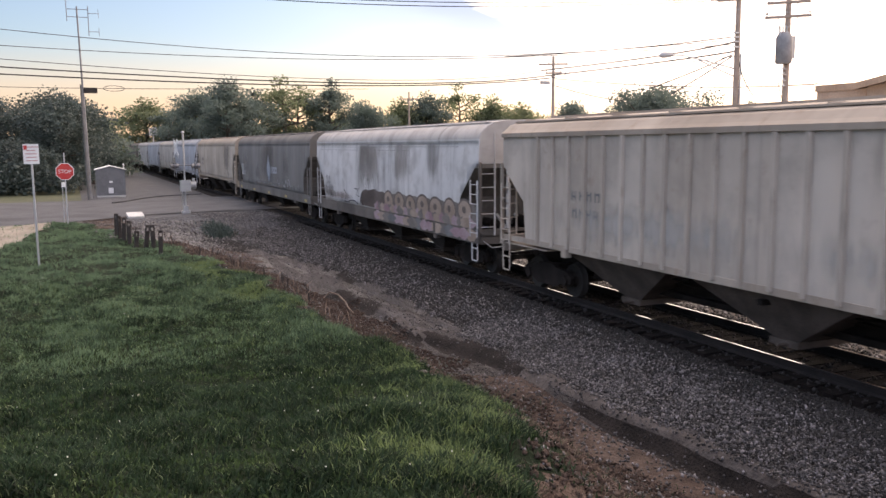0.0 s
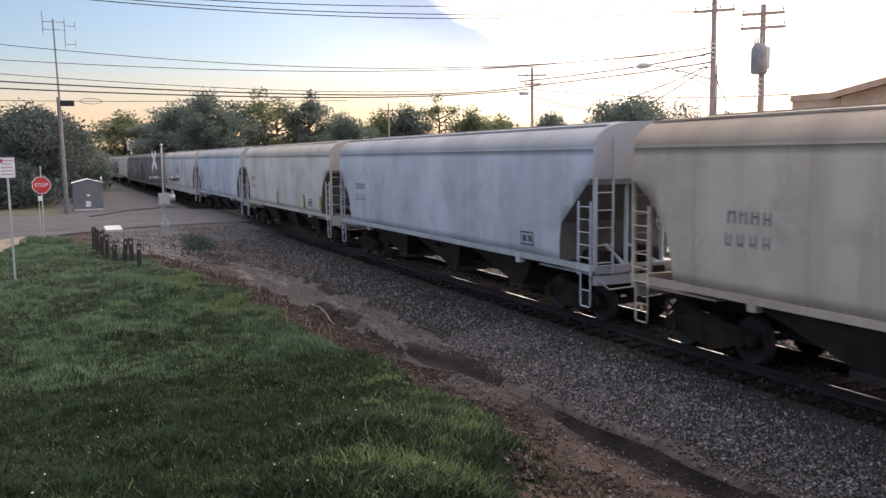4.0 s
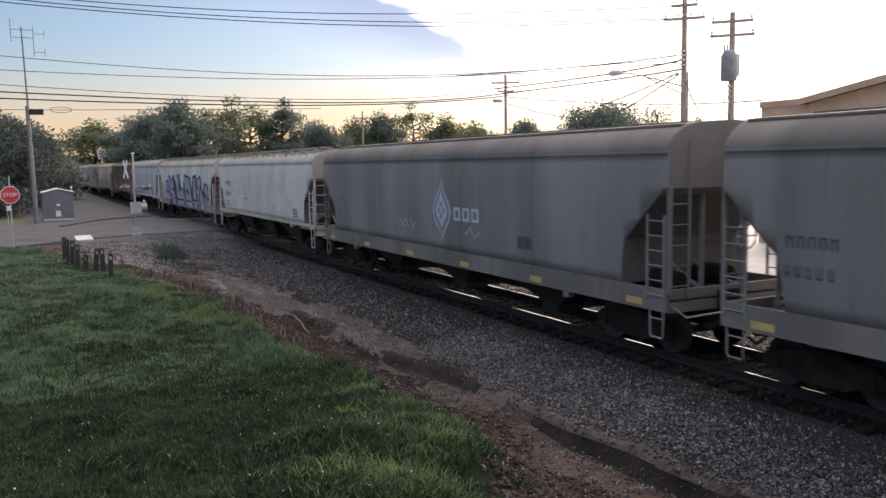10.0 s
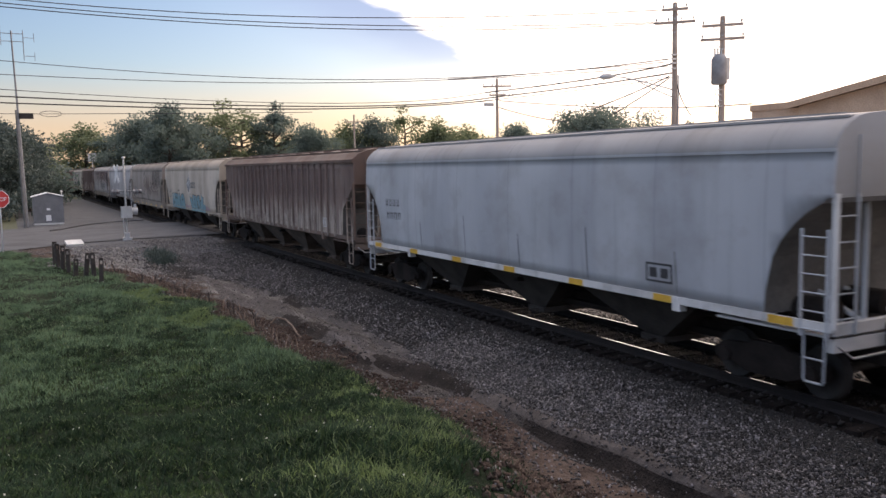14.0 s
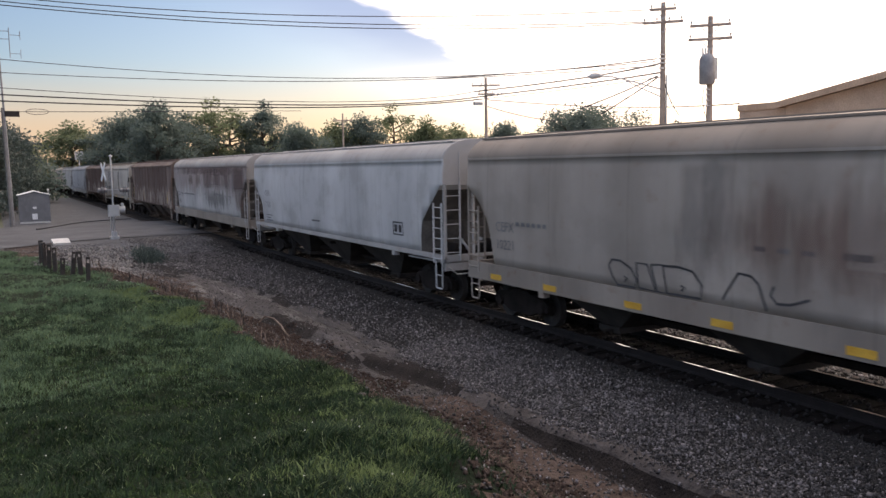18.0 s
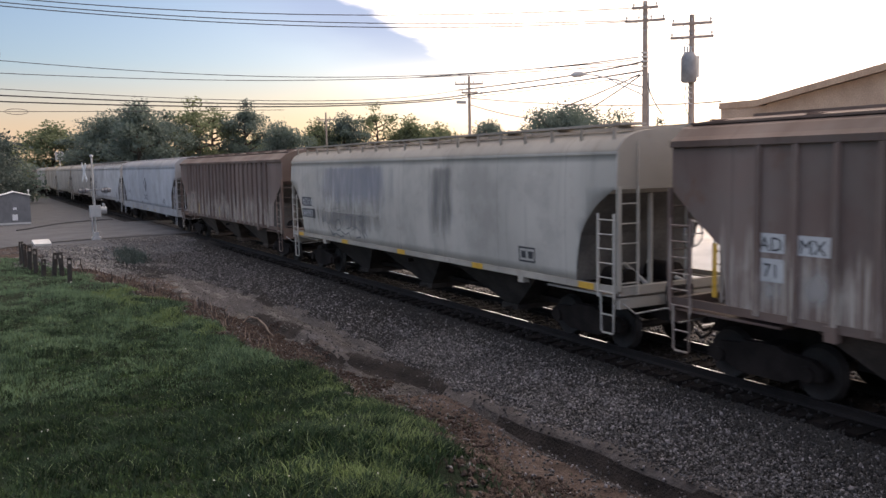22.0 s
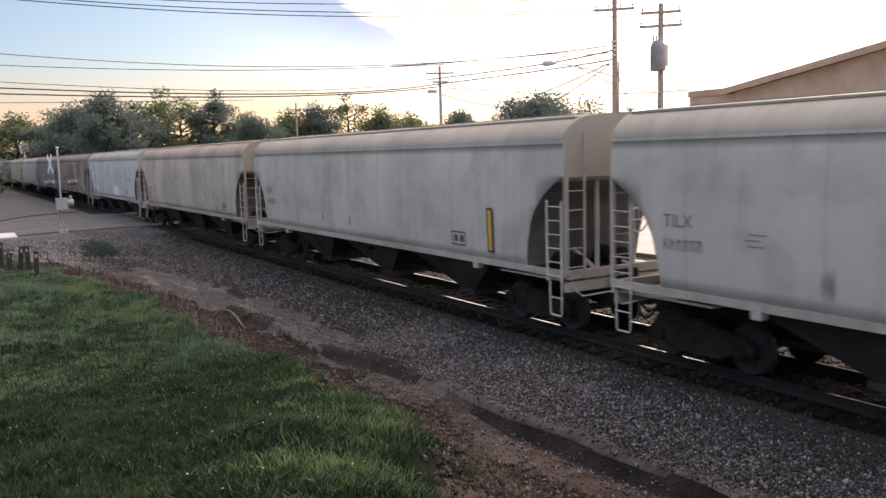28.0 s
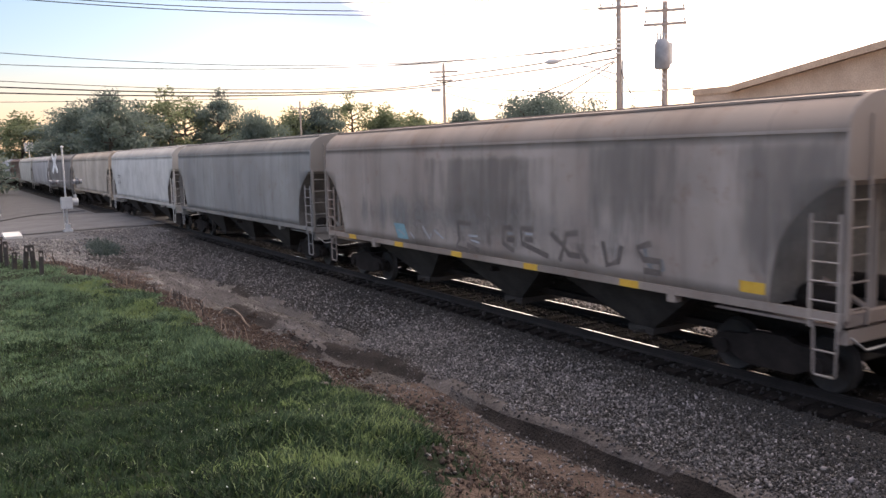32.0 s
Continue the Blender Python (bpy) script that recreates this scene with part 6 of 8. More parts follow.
        dict(deep=True, kind="smooth", cut="diag", paint=dusty_blue, label="pale blue-grey covered hopper car with dark leaf emblem", marks=[leaf_mark(slate, fade_dia), bars_mark(ggrey, 7.4, 2.1, 1, 1.3, 0.2, 0.4, 6), soil(rustle, 2.0, 1.6, 1.42, 1.6), box], yellow=(5.4, 2.15, -0.4, -3.05), strip=dull_strip),
        dict(kind="smooth", cut="diag", paint=grey, open_rail=True, label="light grey covered hopper car with smooth sides", marks=[bars_mark(D, 6.8, 2.6), box]),
        dict(kind="smooth", cut="round", paint=beige, label="light beige covered hopper car with round-cut ends", marks=[reporting("TILX", "", ggrey, 8.1, 2.46, 0.31, None, False), bars_mark(ggrey, 8.1, 2.06, 1, 0.86, 0.2, 0.4, 6), bars_mark(ggrey, 6.4, 2.42, 3, 0.5, 0.02, 0.09, 1), soil(rustle, 5.2, 4.9, 1.5, 2.0), stencil_box(D, -5.4, 1.6)]),
        dict(kind="smooth", cut="round", paint=beige, label="beige covered hopper car with faded lettering", marks=[reporting("TILX", "", ggrey, 7.9, 2.5, 0.31, None, False), bars_mark(ggrey, 7.9, 2.1, 1, 0.86, 0.2, 0.4, 6), bars_mark(ggrey, 6.2, 2.42, 3, 0.5, 0.02, 0.09, 1), patch(YELLOW, 4.95, 1.6, 0.1, 0.42, "reflector", 0.1, "leaning yellow strip"), strips(YELLOW, (-6.6,), 1.6, 0.14, 0.9), stencil_box(D, -5.0, 1.6), patch(D, 2.8, 1.75, 0.05, 0.3, "tick_mark"), patch(D, 0.8, 1.7, 0.05, 0.3, "tick_mark")]),
        dict(kind="smooth", cut="round", paint=taupe, label="taupe covered hopper car with pale vertical runs", marks=[bars_mark(ggrey, 8.25, 2.15, 2, 0.8, 0.17, 0.3, 4), patch(YELLOW, 8.4, 1.58, 0.1, 0.8, "reflector", 0.14, "leaning yellow strip"), tag(ggrey, [[(7.05, 2.15), (6.75, 2.2), (6.45, 2.2), (6.65, 2.1)], [(6.95, 1.9), (6.7, 1.75), (6.45, 1.62)], [(6.9, 1.8), (6.6, 1.66)], [(6.35, 1.65), (5.95, 1.6), (6.1, 1.72)]], 0.06), stencil_box(D, -5.8, 1.6)] + [soil(chalk, -3.0, -3.6, 1.45, 3.7), soil(chalk, -5.9, -6.5, 1.45, 3.7)]),
        dict(kind="smooth", cut="diag", paint=clean_white, label="white covered hopper car with pale repair patches", marks=[reporting("CEFX", "70958", D, 7.35, 2.62, 0.3, None, True, 0.42), poly(pale_sheet, [(7.6, 1.95), (7.5, 1.95), (7.5, 3.0), (8.3, 3.0), (8.25, 2.86), (7.75, 2.45)]), patch(pale_sheet, -0.2, 1.5, 1.8, 0.6, "repair_patch"), patch(pale_sheet, 6.45, 1.68, 0.48, 0.36, "repair_patch"), stencil_box(D, -4.5, 1.7, 0.5, 0.28), patch(D, -5.15, 2.6, 1.2, 0.03, "stencil_line"), patch(D, -5.15, 2.53, 1.2, 0.02, "stencil_line")], yellow=4, strip=faded_strip),
        dict(kind="smooth", cut="round", paint=redbrown, label="sooty brown-grey covered hopper car with grey graffiti", marks=[soil(dust, 7.5, -5.0, 1.45, 2.5), angular_tag(gbrown, fade_dia), soil(haze, -6.4, -8.6, 1.5, 3.88), soil(haze, -3.0, -5.4, 2.2, 3.88), soil(haze, 3.0, -2.0, 2.0, 3.7), patch(MATS["graffiti_teal"], 4.6, 1.5, 0.6, 0.4, "graffiti_tag", 0.2), patch(YELLOW, -6.72, 1.5, 0.47, 0.18, "reflector", 0.0, "yellow reflective strip"), tag(ggrey, [[(-4.67, 2.05), (-4.75, 1.75), (-4.92, 1.55), (-5.12, 1.68), (-5.1, 1.82), (-4.8, 1.75)]], 0.08)], yellow=(7.1, 4.15, 1.2, -1.75, -4.7)),
        dict(kind="smooth", cut="round", paint=dark2, label="sooty grey covered hopper car", marks=[bars_mark(ggrey, 6.6, 2.6)]),
        dict(kind="smooth", cut="diag", paint=clean_white, label="white covered hopper car", marks=[bars_mark(D, 6.6, 2.6)]),
        dict(kind="smooth", cut="round", paint=taupe, label="taupe covered hopper car"),
        dict(kind="smooth", cut="diag", paint=dark2, label="sooty grey covered hopper car"),
        dict(kind="smooth", cut="diag", paint=grey, label="light grey covered hopper car"),
        dict(kind="smooth", cut="diag", paint=cream, label="cream covered hopper car"),
        dict(kind="rib", cut="diag", paint=brown, label="rust-brown ribbed covered hopper car"),
        dict(kind="smooth", cut="diag", paint=blue_grey, label="blue-grey covered hopper car"),
        dict(kind="smooth", cut="round", paint=taupe, label="taupe covered hopper car"),
        dict(kind="smooth", cut="diag", paint=grey, label="light grey covered hopper car"),
    ]
    for i, spec in enumerate(cars):
        if i + 1 < len(joints):
            hopper_car(joints[i], joints[i + 1], slide=slides[i] if i < len(slides) else 0.0, **spec)


make_train()

# ---- poles, wires, signs, crossing gear, building ----
def utility_pole(x, y, top, arms, label, lean=(0.0, 0.0), r=0.16, wood=None):
    """arms: (height, half length, turn in degrees, insulators)."""
    pole = thing("utility_pole", pose(x, y, 0), label, "utility pole", "utility poles")
    part("pole", Shape().tube([(0, 0, -0.3), (lean[0] * 0.5, lean[1] * 0.5, top / 2), (lean[0], lean[1], top)], [r, r * 0.85, r * 0.66], 12), wood or POLE_WOOD, pole)
    for z, half, turn, n in arms:
        u = z / top
        arm = part("crossarm", Shape().box(-half, half, -0.16, -0.05, z - 0.06, z + 0.06), POLE_WOOD, pole, at=pose(lean[0] * u, lean[1] * u, 0, 0, 0, turn))
        for i in range(n):
            xx = -half + 0.08 + (2 * half - 0.16) * i / max(1, n - 1)
            part("insulator", Shape().tube([(xx, -0.1, z + 0.05), (xx, -0.1, z + 0.12), (xx, -0.1, z + 0.13), (xx, -0.1, z + 0.24)], [0.02, 0.02, 0.05, 0.035], 8), GALV, arm)
        part("brace", Shape().tube([(-half * 0.45, -0.1, z - 0.05), (0, -0.15, z - 0.5)], 0.018, 5).tube([(half * 0.45, -0.1, z - 0.05), (0, -0.15, z - 0.5)], 0.018, 5), GALV, arm)
    return pole


def make_poles():
    turn = -47
    p = utility_pole(29.2, 31.55, 11.45, [(10.5, 0.95, turn, 4), (11.12, 0.62, turn, 3)], "tall wooden utility pole carrying a street lamp arm", r=0.17)
    arm = Shape().tube([(0, 0, 7.28), (-1.5, 0.25, 7.62), (-2.8, 0.46, 7.86), (-3.4, 0.56, 7.88)], 0.035, 6)
    arm.tube([(0, 0, 6.9), (-1.2, 0.2, 7.35), (-2.0, 0.33, 7.68)], 0.03, 6)
    a = part("lamp_arm", arm, GALV, p)
    head = Shape().tube([(-3.3, 0.54, 7.88), (-3.5, 0.575, 7.89), (-3.85, 0.63, 7.86), (-4.05, 0.665, 7.83)], [0.05, 0.13, 0.15, 0.04], 10)
    part("lamp_head", head, ALU_GREY, a, "grey cobra-head street lamp")
    part("riser_conduit", Shape().tube([(0.1, -0.17, 0), (0.1, -0.15, 8.0)], 0.04, 6), GALV, p)
    for z in (8.3, 8.55, 8.75, 8.95):
        part("bracket", Shape().box(-0.35, 0.05, -0.2, -0.08, z - 0.03, z + 0.03), GALV, p)
    q = utility_pole(30.06, 29.33, 10.5, [(10.08, 0.92, turn, 3), (9.45, 0.98, turn, 2)], "wooden utility pole with a large transformer drum", r=0.18)
    t = Shape().tube([(0, 0, 7.35), (0, 0, 7.42), (0, 0, 8.5), (0, 0, 8.68), (0, 0, 8.74)], [0.3, 0.36, 0.36, 0.26, 0.2], 18)
    drum = part("transformer", t, DULL_STEEL, q, "grey pole-mounted transformer drum", pose(-0.28, -0.1, 0))
    for dx in (-0.28, -0.1, 0.12):
        part("bushing", Shape().tube([(dx, 0, 8.6), (dx, 0, 8.9), (dx * 1.1, 0, 9.0)], [0.05, 0.035, 0.05], 8), GALV, drum)
    part("side_fin", Shape().box(0.3, 0.62, -0.05, 0.05, 7.6, 8.6), ALU_GREY, drum)
    for z in (7.1, 6.85, 6.6, 6.35):
        part("fuse_holder", Shape().tube([(-0.3, -0.1, z), (-0.22, -0.1, z + 0.12)], [0.05, 0.03], 6).box(-0.24, 0.0, -0.12, -0.08, z, z + 0.03), GALV, q)
    part("drop_cable", Shape().tube([(-0.45, -0.1, 7.3), (-0.55, -0.1, 6.6), (-0.4, -0.1, 6.0), (-0.15, -0.1, 5.6)], 0.018, 5), WIRE, q)
    s = utility_pole(34.18, 56.46, 10.46, [(9.86, 1.1, -32, 4), (9.2, 0.6, -32, 2)], "wooden utility pole with line gear beside the road", r=0.15)
    for i in range(4):
        part("line_switch", Shape().tube([(0.35 + 0.22 * i, -0.2 * i, 9.05 + 0.1 * (i % 2)), (0.45 + 0.22 * i, -0.2 * i, 9.3)], [0.07, 0.05], 6), GALV, s)
    part("junction_box", Shape().box(-1.1, -0.35, -0.12, 0.12, 8.35, 8.58, 0.02), ALU_GREY, s)
    utility_pole(40.35, 102.3, 10.6, [(9.7, 1.2, -20, 2)], "distant wooden utility pole", r=0.15)
    # timber pole and leaning radio mast behind the crossing
    utility_pole(1.05, 67.0, 8.3, [], "plain grey timber pole at the crossing", (-0.12, 0.0), 0.105, POLE_GREY)
    m = thing("radio_mast", pose(1.2, 68.0, 0), "slender leaning radio mast with crossbar antennas", "radio mast")
    part("pole", Shape().tube([(0, 0, -0.2), (-0.1, 0, 6.5), (-0.25, 0, 13.95)], [0.11, 0.085, 0.055], 10), DULL_STEEL, m)
    ant = Shape().tube([(-0.95, 0, 13.75), (0.5, 0, 13.75)], 0.025, 6).tube([(-0.95, 0, 13.2), (0.5, 0, 13.2)], 0.025, 6)
    ant.tube([(-0.93, 0, 12.9), (-0.95, 0, 14.5)], 0.03, 6).tube([(0.5, 0, 11.9), (0.5, 0, 14.0)], 0.03, 6)
    ant.tube([(0.5, 0, 13.5), (1.2, 0, 13.5)], 0.02, 6).tube([(0.5, 0, 12.2), (1.2, 0, 12.2)], 0.02, 6)
    ant.tube([(1.2, 0, 13.2), (1.2, 0, 13.8)], 0.02, 6).tube([(1.2, 0, 11.9), (1.2, 0, 12.5)], 0.02, 6)
    part("antenna", ant, DULL_STEEL, m)
    part("equipment_box", Shape().box(-0.1, 0.85, -0.16, 0.16, 7.75, 8.15, 0.02), POST_BLACK, m)


def wire_run(points, r=0.014):
    a, m, b = [Vector(p) for p in points]
    c = m * 2 - (a + b) / 2
    pts = [a * (1 - u) ** 2 + c * 2 * u * (1 - u) + b * u * u for u in [i / 24 for i in range(25)]]
    return Shape().tube(pts, r, 4, False)


def make_wires():
    runs = [
        [(-3.68, 39.83, 11.23), (12.46, 39.06, 10.95), (29.03, 31.72, 11.14)],
        [(-3.69, 39.83, 11.06), (12.45, 39.06, 10.64), (28.99, 31.76, 10.55)],
        [(-3.70, 39.83, 10.89), (13.61, 38.68, 10.42), (28.83, 31.90, 10.51)],
        [(-5.59, 57.73, 11.00), (17.45, 53.21, 9.59), (28.94, 31.81, 8.66)],
        [(-5.67, 57.72, 9.96), (16.76, 53.43, 9.35), (28.98, 31.77, 8.44)],
        [(-5.92, 59.71, 9.40), (19.26, 58.93, 8.51), (33.41, 56.92, 9.42)],
        [(-5.95, 59.70, 8.88), (19.26, 58.93, 8.28), (33.79, 56.7, 9.02)],
        [(-5.99, 59.70, 8.42), (18.49, 59.18, 8.09), (33.93, 56.61, 8.84)],
        [(-6.9, 67.9, 8.2), (1.22, 67.95, 8.1), (21.9, 64.4, 8.25)],
        [(33.41, 56.92, 9.42), (32.66, 43.37, 9.03), (29.14, 31.6, 8.56)],
        [(33.79, 56.7, 9.02), (32.9, 43.2, 8.69), (29.14, 31.6, 8.12)],
        [(33.93, 56.61, 8.84), (32.8, 43.26, 8.46), (29.14, 31.6, 7.9)],
        [(29.04, 31.71, 7.97), (27.71, 32.88, 7.21), (26.20, 34.10, 6.50)],
        [(29.04, 31.71, 7.89), (28.03, 32.61, 7.01), (26.97, 33.49, 6.19)],
        [(34.30, 56.38, 8.25), (34.30, 51.65, 7.27), (33.91, 47.06, 6.65)],
        [(34.31, 56.38, 8.77), (35.40, 43.39, 7.37), (30.99, 28.35, 6.42)],
        [(29.03, 54.78, 10.09), (29.64, 42.73, 9.34), (29.00, 31.75, 8.79)],
        [(29.30, 31.47, 7.54), (28.79, 30.58, 6.70), (28.41, 29.57, 5.91)],
    ]
    heavy = (6, 7, 9, 10)
    for i, run in enumerate(runs):
        ob = new("overhead_wire", wire_run(run, 0.042 if i in heavy else (0.03 if i > 11 else 0.021)).mesh("overhead_wire", WIRE))
        tagged(ob, "dark overhead wire strung between poles", "wire", "overhead wires")
        if i == 8:
            for cx in (-5.4, 3.2):
                pts = [(cx + 0.75 * math.cos(a * math.pi / 8), 67.9, 8.12 + 0.2 * math.sin(a * math.pi / 8)) for a in range(17)]
                part("cable_loop", Shape().tube(pts, 0.02, 5, False), WIRE, ob, "slack loop of spare cable")


def octagon(r):
    return [(r * math.cos(math.pi / 8 + i * math.pi / 4), r * math.sin(math.pi / 8 + i * math.pi / 4)) for i in range(8)]


def flat_text(body, size, mat, parent, x, z, y, name="lettering"):
    cu = bpy.data.curves.new("text", "FONT")
    cu.body, cu.size, cu.align_x, cu.align_y, cu.extrude = body, size, "CENTER", "CENTER", 0.002
    ob = bpy.data.objects.new("text", cu)
    scene.collection.objects.link(ob)
    me = bpy.data.meshes.new_from_object(ob)
    me.transform(Matrix.Rotation(radians(90), 4, "X"))
    bpy.data.objects.remove(ob)
    bpy.data.curves.remove(cu)
    me.materials.clear()
    me.materials.append(mat)
    part(name, me, None, parent, at=pose(x, y, z))


def make_signs():
    s = thing("stop_sign", pose(-0.3, 42.0, 0.5, 0, 0, -2), "red octagonal stop sign on a slim steel post", "stop sign")
    part("post", Shape().box(-0.03, 0.03, 0.0, 0.05, -0.3, 3.05, 0.01), GALV, s)
    o = octagon(0.41)
    plate = part("plate", Shape().prism([(x, z + 2.2) for x, z in o], -0.004, 0.0), WHITE_SIGN, s, "white border of the sign")
    part("face", Shape().prism([(x * 0.93, z * 0.93 + 2.2) for x, z in o], -0.008, -0.004), RED_SIGN, plate, "red sign face")
    flat_text("STOP", 0.235, WHITE_SIGN, plate, 0, 2.2, -0.010)
    part("small_plate", Shape().box(-0.17, 0.0, -0.006, 0.0, 1.5, 1.72), WHITE_SIGN, s, "small white plate under the sign")
    part("brace_post", Shape().box(-0.15, -0.12, 0.0, 0.03, -0.3, 1.7), GALV, s)
    w = thing("notice_sign", pose(-1.05, 27.5, 0.3, 0, -0.35, -2), "white notice sign with red print on a steel post", "sign")
    part("post", Shape().box(-0.03, 0.03, 0.0, 0.05, -0.3, 3.4, 0.01), GALV, w)
    pl = part("plate", Shape().box(-0.21, 0.21, -0.006, 0.0, 3.02, 3.6), WHITE_SIGN, w)
    for i, (a, b) in enumerate(((-0.16, 0.2), (-0.12, 0.12), (-0.15, 0.15), (-0.13, 0.14), (-0.15, 0.17))):
        part("print_bar", Shape().box(a, b, -0.009, -0.006, 3.5 - i * 0.1, 3.53 - i * 0.1), FADED_RED, pl)
    part("print_mark", Shape().box(-0.19, -0.1, -0.010, -0.006, 3.44, 3.56), RED_SIGN, pl)


def make_crossing():
    c = thing("crossing_signal", pose(5.95, 50.6, -0.03), "silver level-crossing signal mast with crossbuck and twin lamps", "crossing signal")
    part("foundation", Shape().box(-0.24, 0.24, -0.24, 0.24, -0.2, 0.12, 0.03).box(-0.15, 0.15, -0.15, 0.15, 0.12, 0.4, 0.04), ALU_GREY, c, "pale cast base")
    part("mast", Shape().tube([(0, 0, 0.1), (0, 0, 4.6)], 0.05, 12), ALU_GREY, c)
    part("finial", Shape().tube([(0, 0, 4.6), (0, 0, 4.66), (0, 0, 4.72)], [0.09, 0.11, 0.02], 10), GALV, c)
    part("crossbuck", Shape().box(-0.61, 0.61, -0.012, 0.0, -0.11, 0.11), WHITE_PAINT, c, "white crossbuck blade", pose(-0.42, -0.1, 3.75, 0, 52, -79))
    part("crossbuck_blade", Shape().box(-0.61, 0.61, -0.028, -0.014, -0.11, 0.11), WHITE_PAINT, c, "white crossbuck blade", pose(-0.42, -0.1, 3.75, 0, -52, -79))
    part("lamp_arm", Shape().tube([(-0.5, 0.2, 2.75), (0.62, -0.2, 2.75)], 0.03, 8), DULL_STEEL, c)
    for sx, sy in ((-0.5, 0.2), (0.62, -0.2)):
        for f in (-1, 1):
            lamp = part("lamp_hood", Shape().tube([(0, 0, 0), (0, -0.1, 0), (0, -0.24, 0.0)], [0.1, 0.12, 0.125], 14, False), DULL_STEEL, c, "grey flasher hood", pose(sx, sy, 2.72, 0, 0, -82 if f > 0 else 98))
            part("backboard", Shape().disc((0, -0.05, 0), (0, 1, 0), 0.2, 0.012, 20), DULL_STEEL, lamp)
            part("lens", Shape().disc((0, -0.09, 0), (0, 1, 0), 0.13, 0.02, 16), LEAD_GLASS, lamp)
    part("control_box", Shape().box(-0.3, 0.3, -0.34, -0.1, 1.25, 1.9, 0.03), ALU_GREY, c, "pale steel control box")
    part("gate_mechanism", Shape().tube([(0.25, 0.0, 1.6), (0.62, 0.0, 1.6)], 0.22, 14).box(0.42, 0.56, -0.1, 0.1, 1.4, 2.0, 0.02), ALU_GREY, c)
    part("conduit", Shape().tube([(-0.14, -0.05, 0.3), (-0.18, -0.08, 1.25)], 0.03, 6), GALV, c)
    hut = thing("signal_hut", pose(2.72, 70.0, -0.05), "grey sheet-metal signal hut with low gable roof", "signal hut")
    part("base", Shape().box(-1.02, 1.02, 0, 2.0, -0.1, 0.12), CONCRETE, hut)
    walls = Shape().prism([(-1.05, 0.12), (1.05, 0.12), (1.05, 2.1), (0, 2.36), (-1.05, 2.1)], 0.0, 2.0)
    wall = part("wall", walls, HUT_GREY, hut)
    for i in range(5):
        xx = -0.84 + i * 0.42
        part("seam", Shape().box(xx - 0.012, xx + 0.012, -0.012, 0.0, 0.14, 2.08), HUT_GREY, wall)
    part("roof", Shape().prism([(-1.14, 2.08), (0, 2.37), (1.14, 2.08), (1.14, 2.13), (0, 2.43), (-1.14, 2.13)], -0.1, 2.1), WHITE_PAINT, hut, "pale sheet roof")
    part("notice", Shape().box(-0.2, 0.16, -0.016, -0.004, 0.28, 0.72), WHITE_SIGN, hut, "white notice")
    part("notice", Shape().box(-0.12, 0.12, -0.016, -0.004, 1.08, 1.24), WHITE_SIGN, hut, "white notice")
    part("vent", Shape().tube([(0.98, 0.2, 2.1), (0.98, 0.2, 2.4), (0.98, 0.2, 2.42), (0.98, 0.2, 2.55)], [0.03, 0.03, 0.09, 0.07], 10), WHITE_PAINT, hut)
    sl = thing("concrete_slab", pose(3.05, 49.0, -0.02, 10, 0, 4), "pale flat concrete slab lying beside the road", "slab")
    part("slab", Shape().box(-0.42, 0.42, -0.5, 0.5, 0.0, 0.14, 0.03), CONCRETE, sl)
    sg = thing("railway_signal", pose(14.9, 174, 0), "distant railway signal with two heads beside the track", "railway signal")
    part("mast", Shape().tube([(0, 0, -0.3), (0, 0, 7.6)], 0.09, 8), GALV, sg)
    part("signal_head", Shape().box(-0.75, -0.25, -0.2, 0.2, 5.9, 7.5, 0.05), ALU_GREY, sg)
    part("signal_head", Shape().box(0.25, 0.75, -0.2, 0.2, 5.9, 7.5, 0.05), ALU_GREY, sg)
    part("bracket", Shape().box(-0.5, 0.5, -0.05, 0.05, 6.65, 6.75), GALV, sg)


def make_bollards():
    rng = random.Random(2)
    for x, y, lean in ((1.42, 33.9, 1), (1.5, 33.15, -2), (1.62, 32.7, 2), (1.78, 32.3, 0), (1.95, 31.5, 3), (2.2, 30.6, 7), (2.44, 30.3, -2), (2.55, 29.1, 2)):
        z = float(ground_z(x, y))
        hgt = 0.84 if abs(y - 31.5) > 0.1 else 0.6
        b = thing("post", pose(x, y, z, 0, lean, rng.uniform(-12, 12)), "short black tarred post with a drilled top", "bollard", "row of posts")
        w = 0.07
        s = Shape()
        s.box(-w, w, -0.07, 0.07, -0.2, hgt - 0.2, 0.015)
        for a, c in ((-w, -0.04), (0.04, w)):
            s.box(a, c, -0.07, 0.07, hgt - 0.2, hgt - 0.08)
        s.box(-w, w, -0.07, 0.07, hgt - 0.08, hgt, 0.015)
        part("shaft", s, POST_BLACK, b)


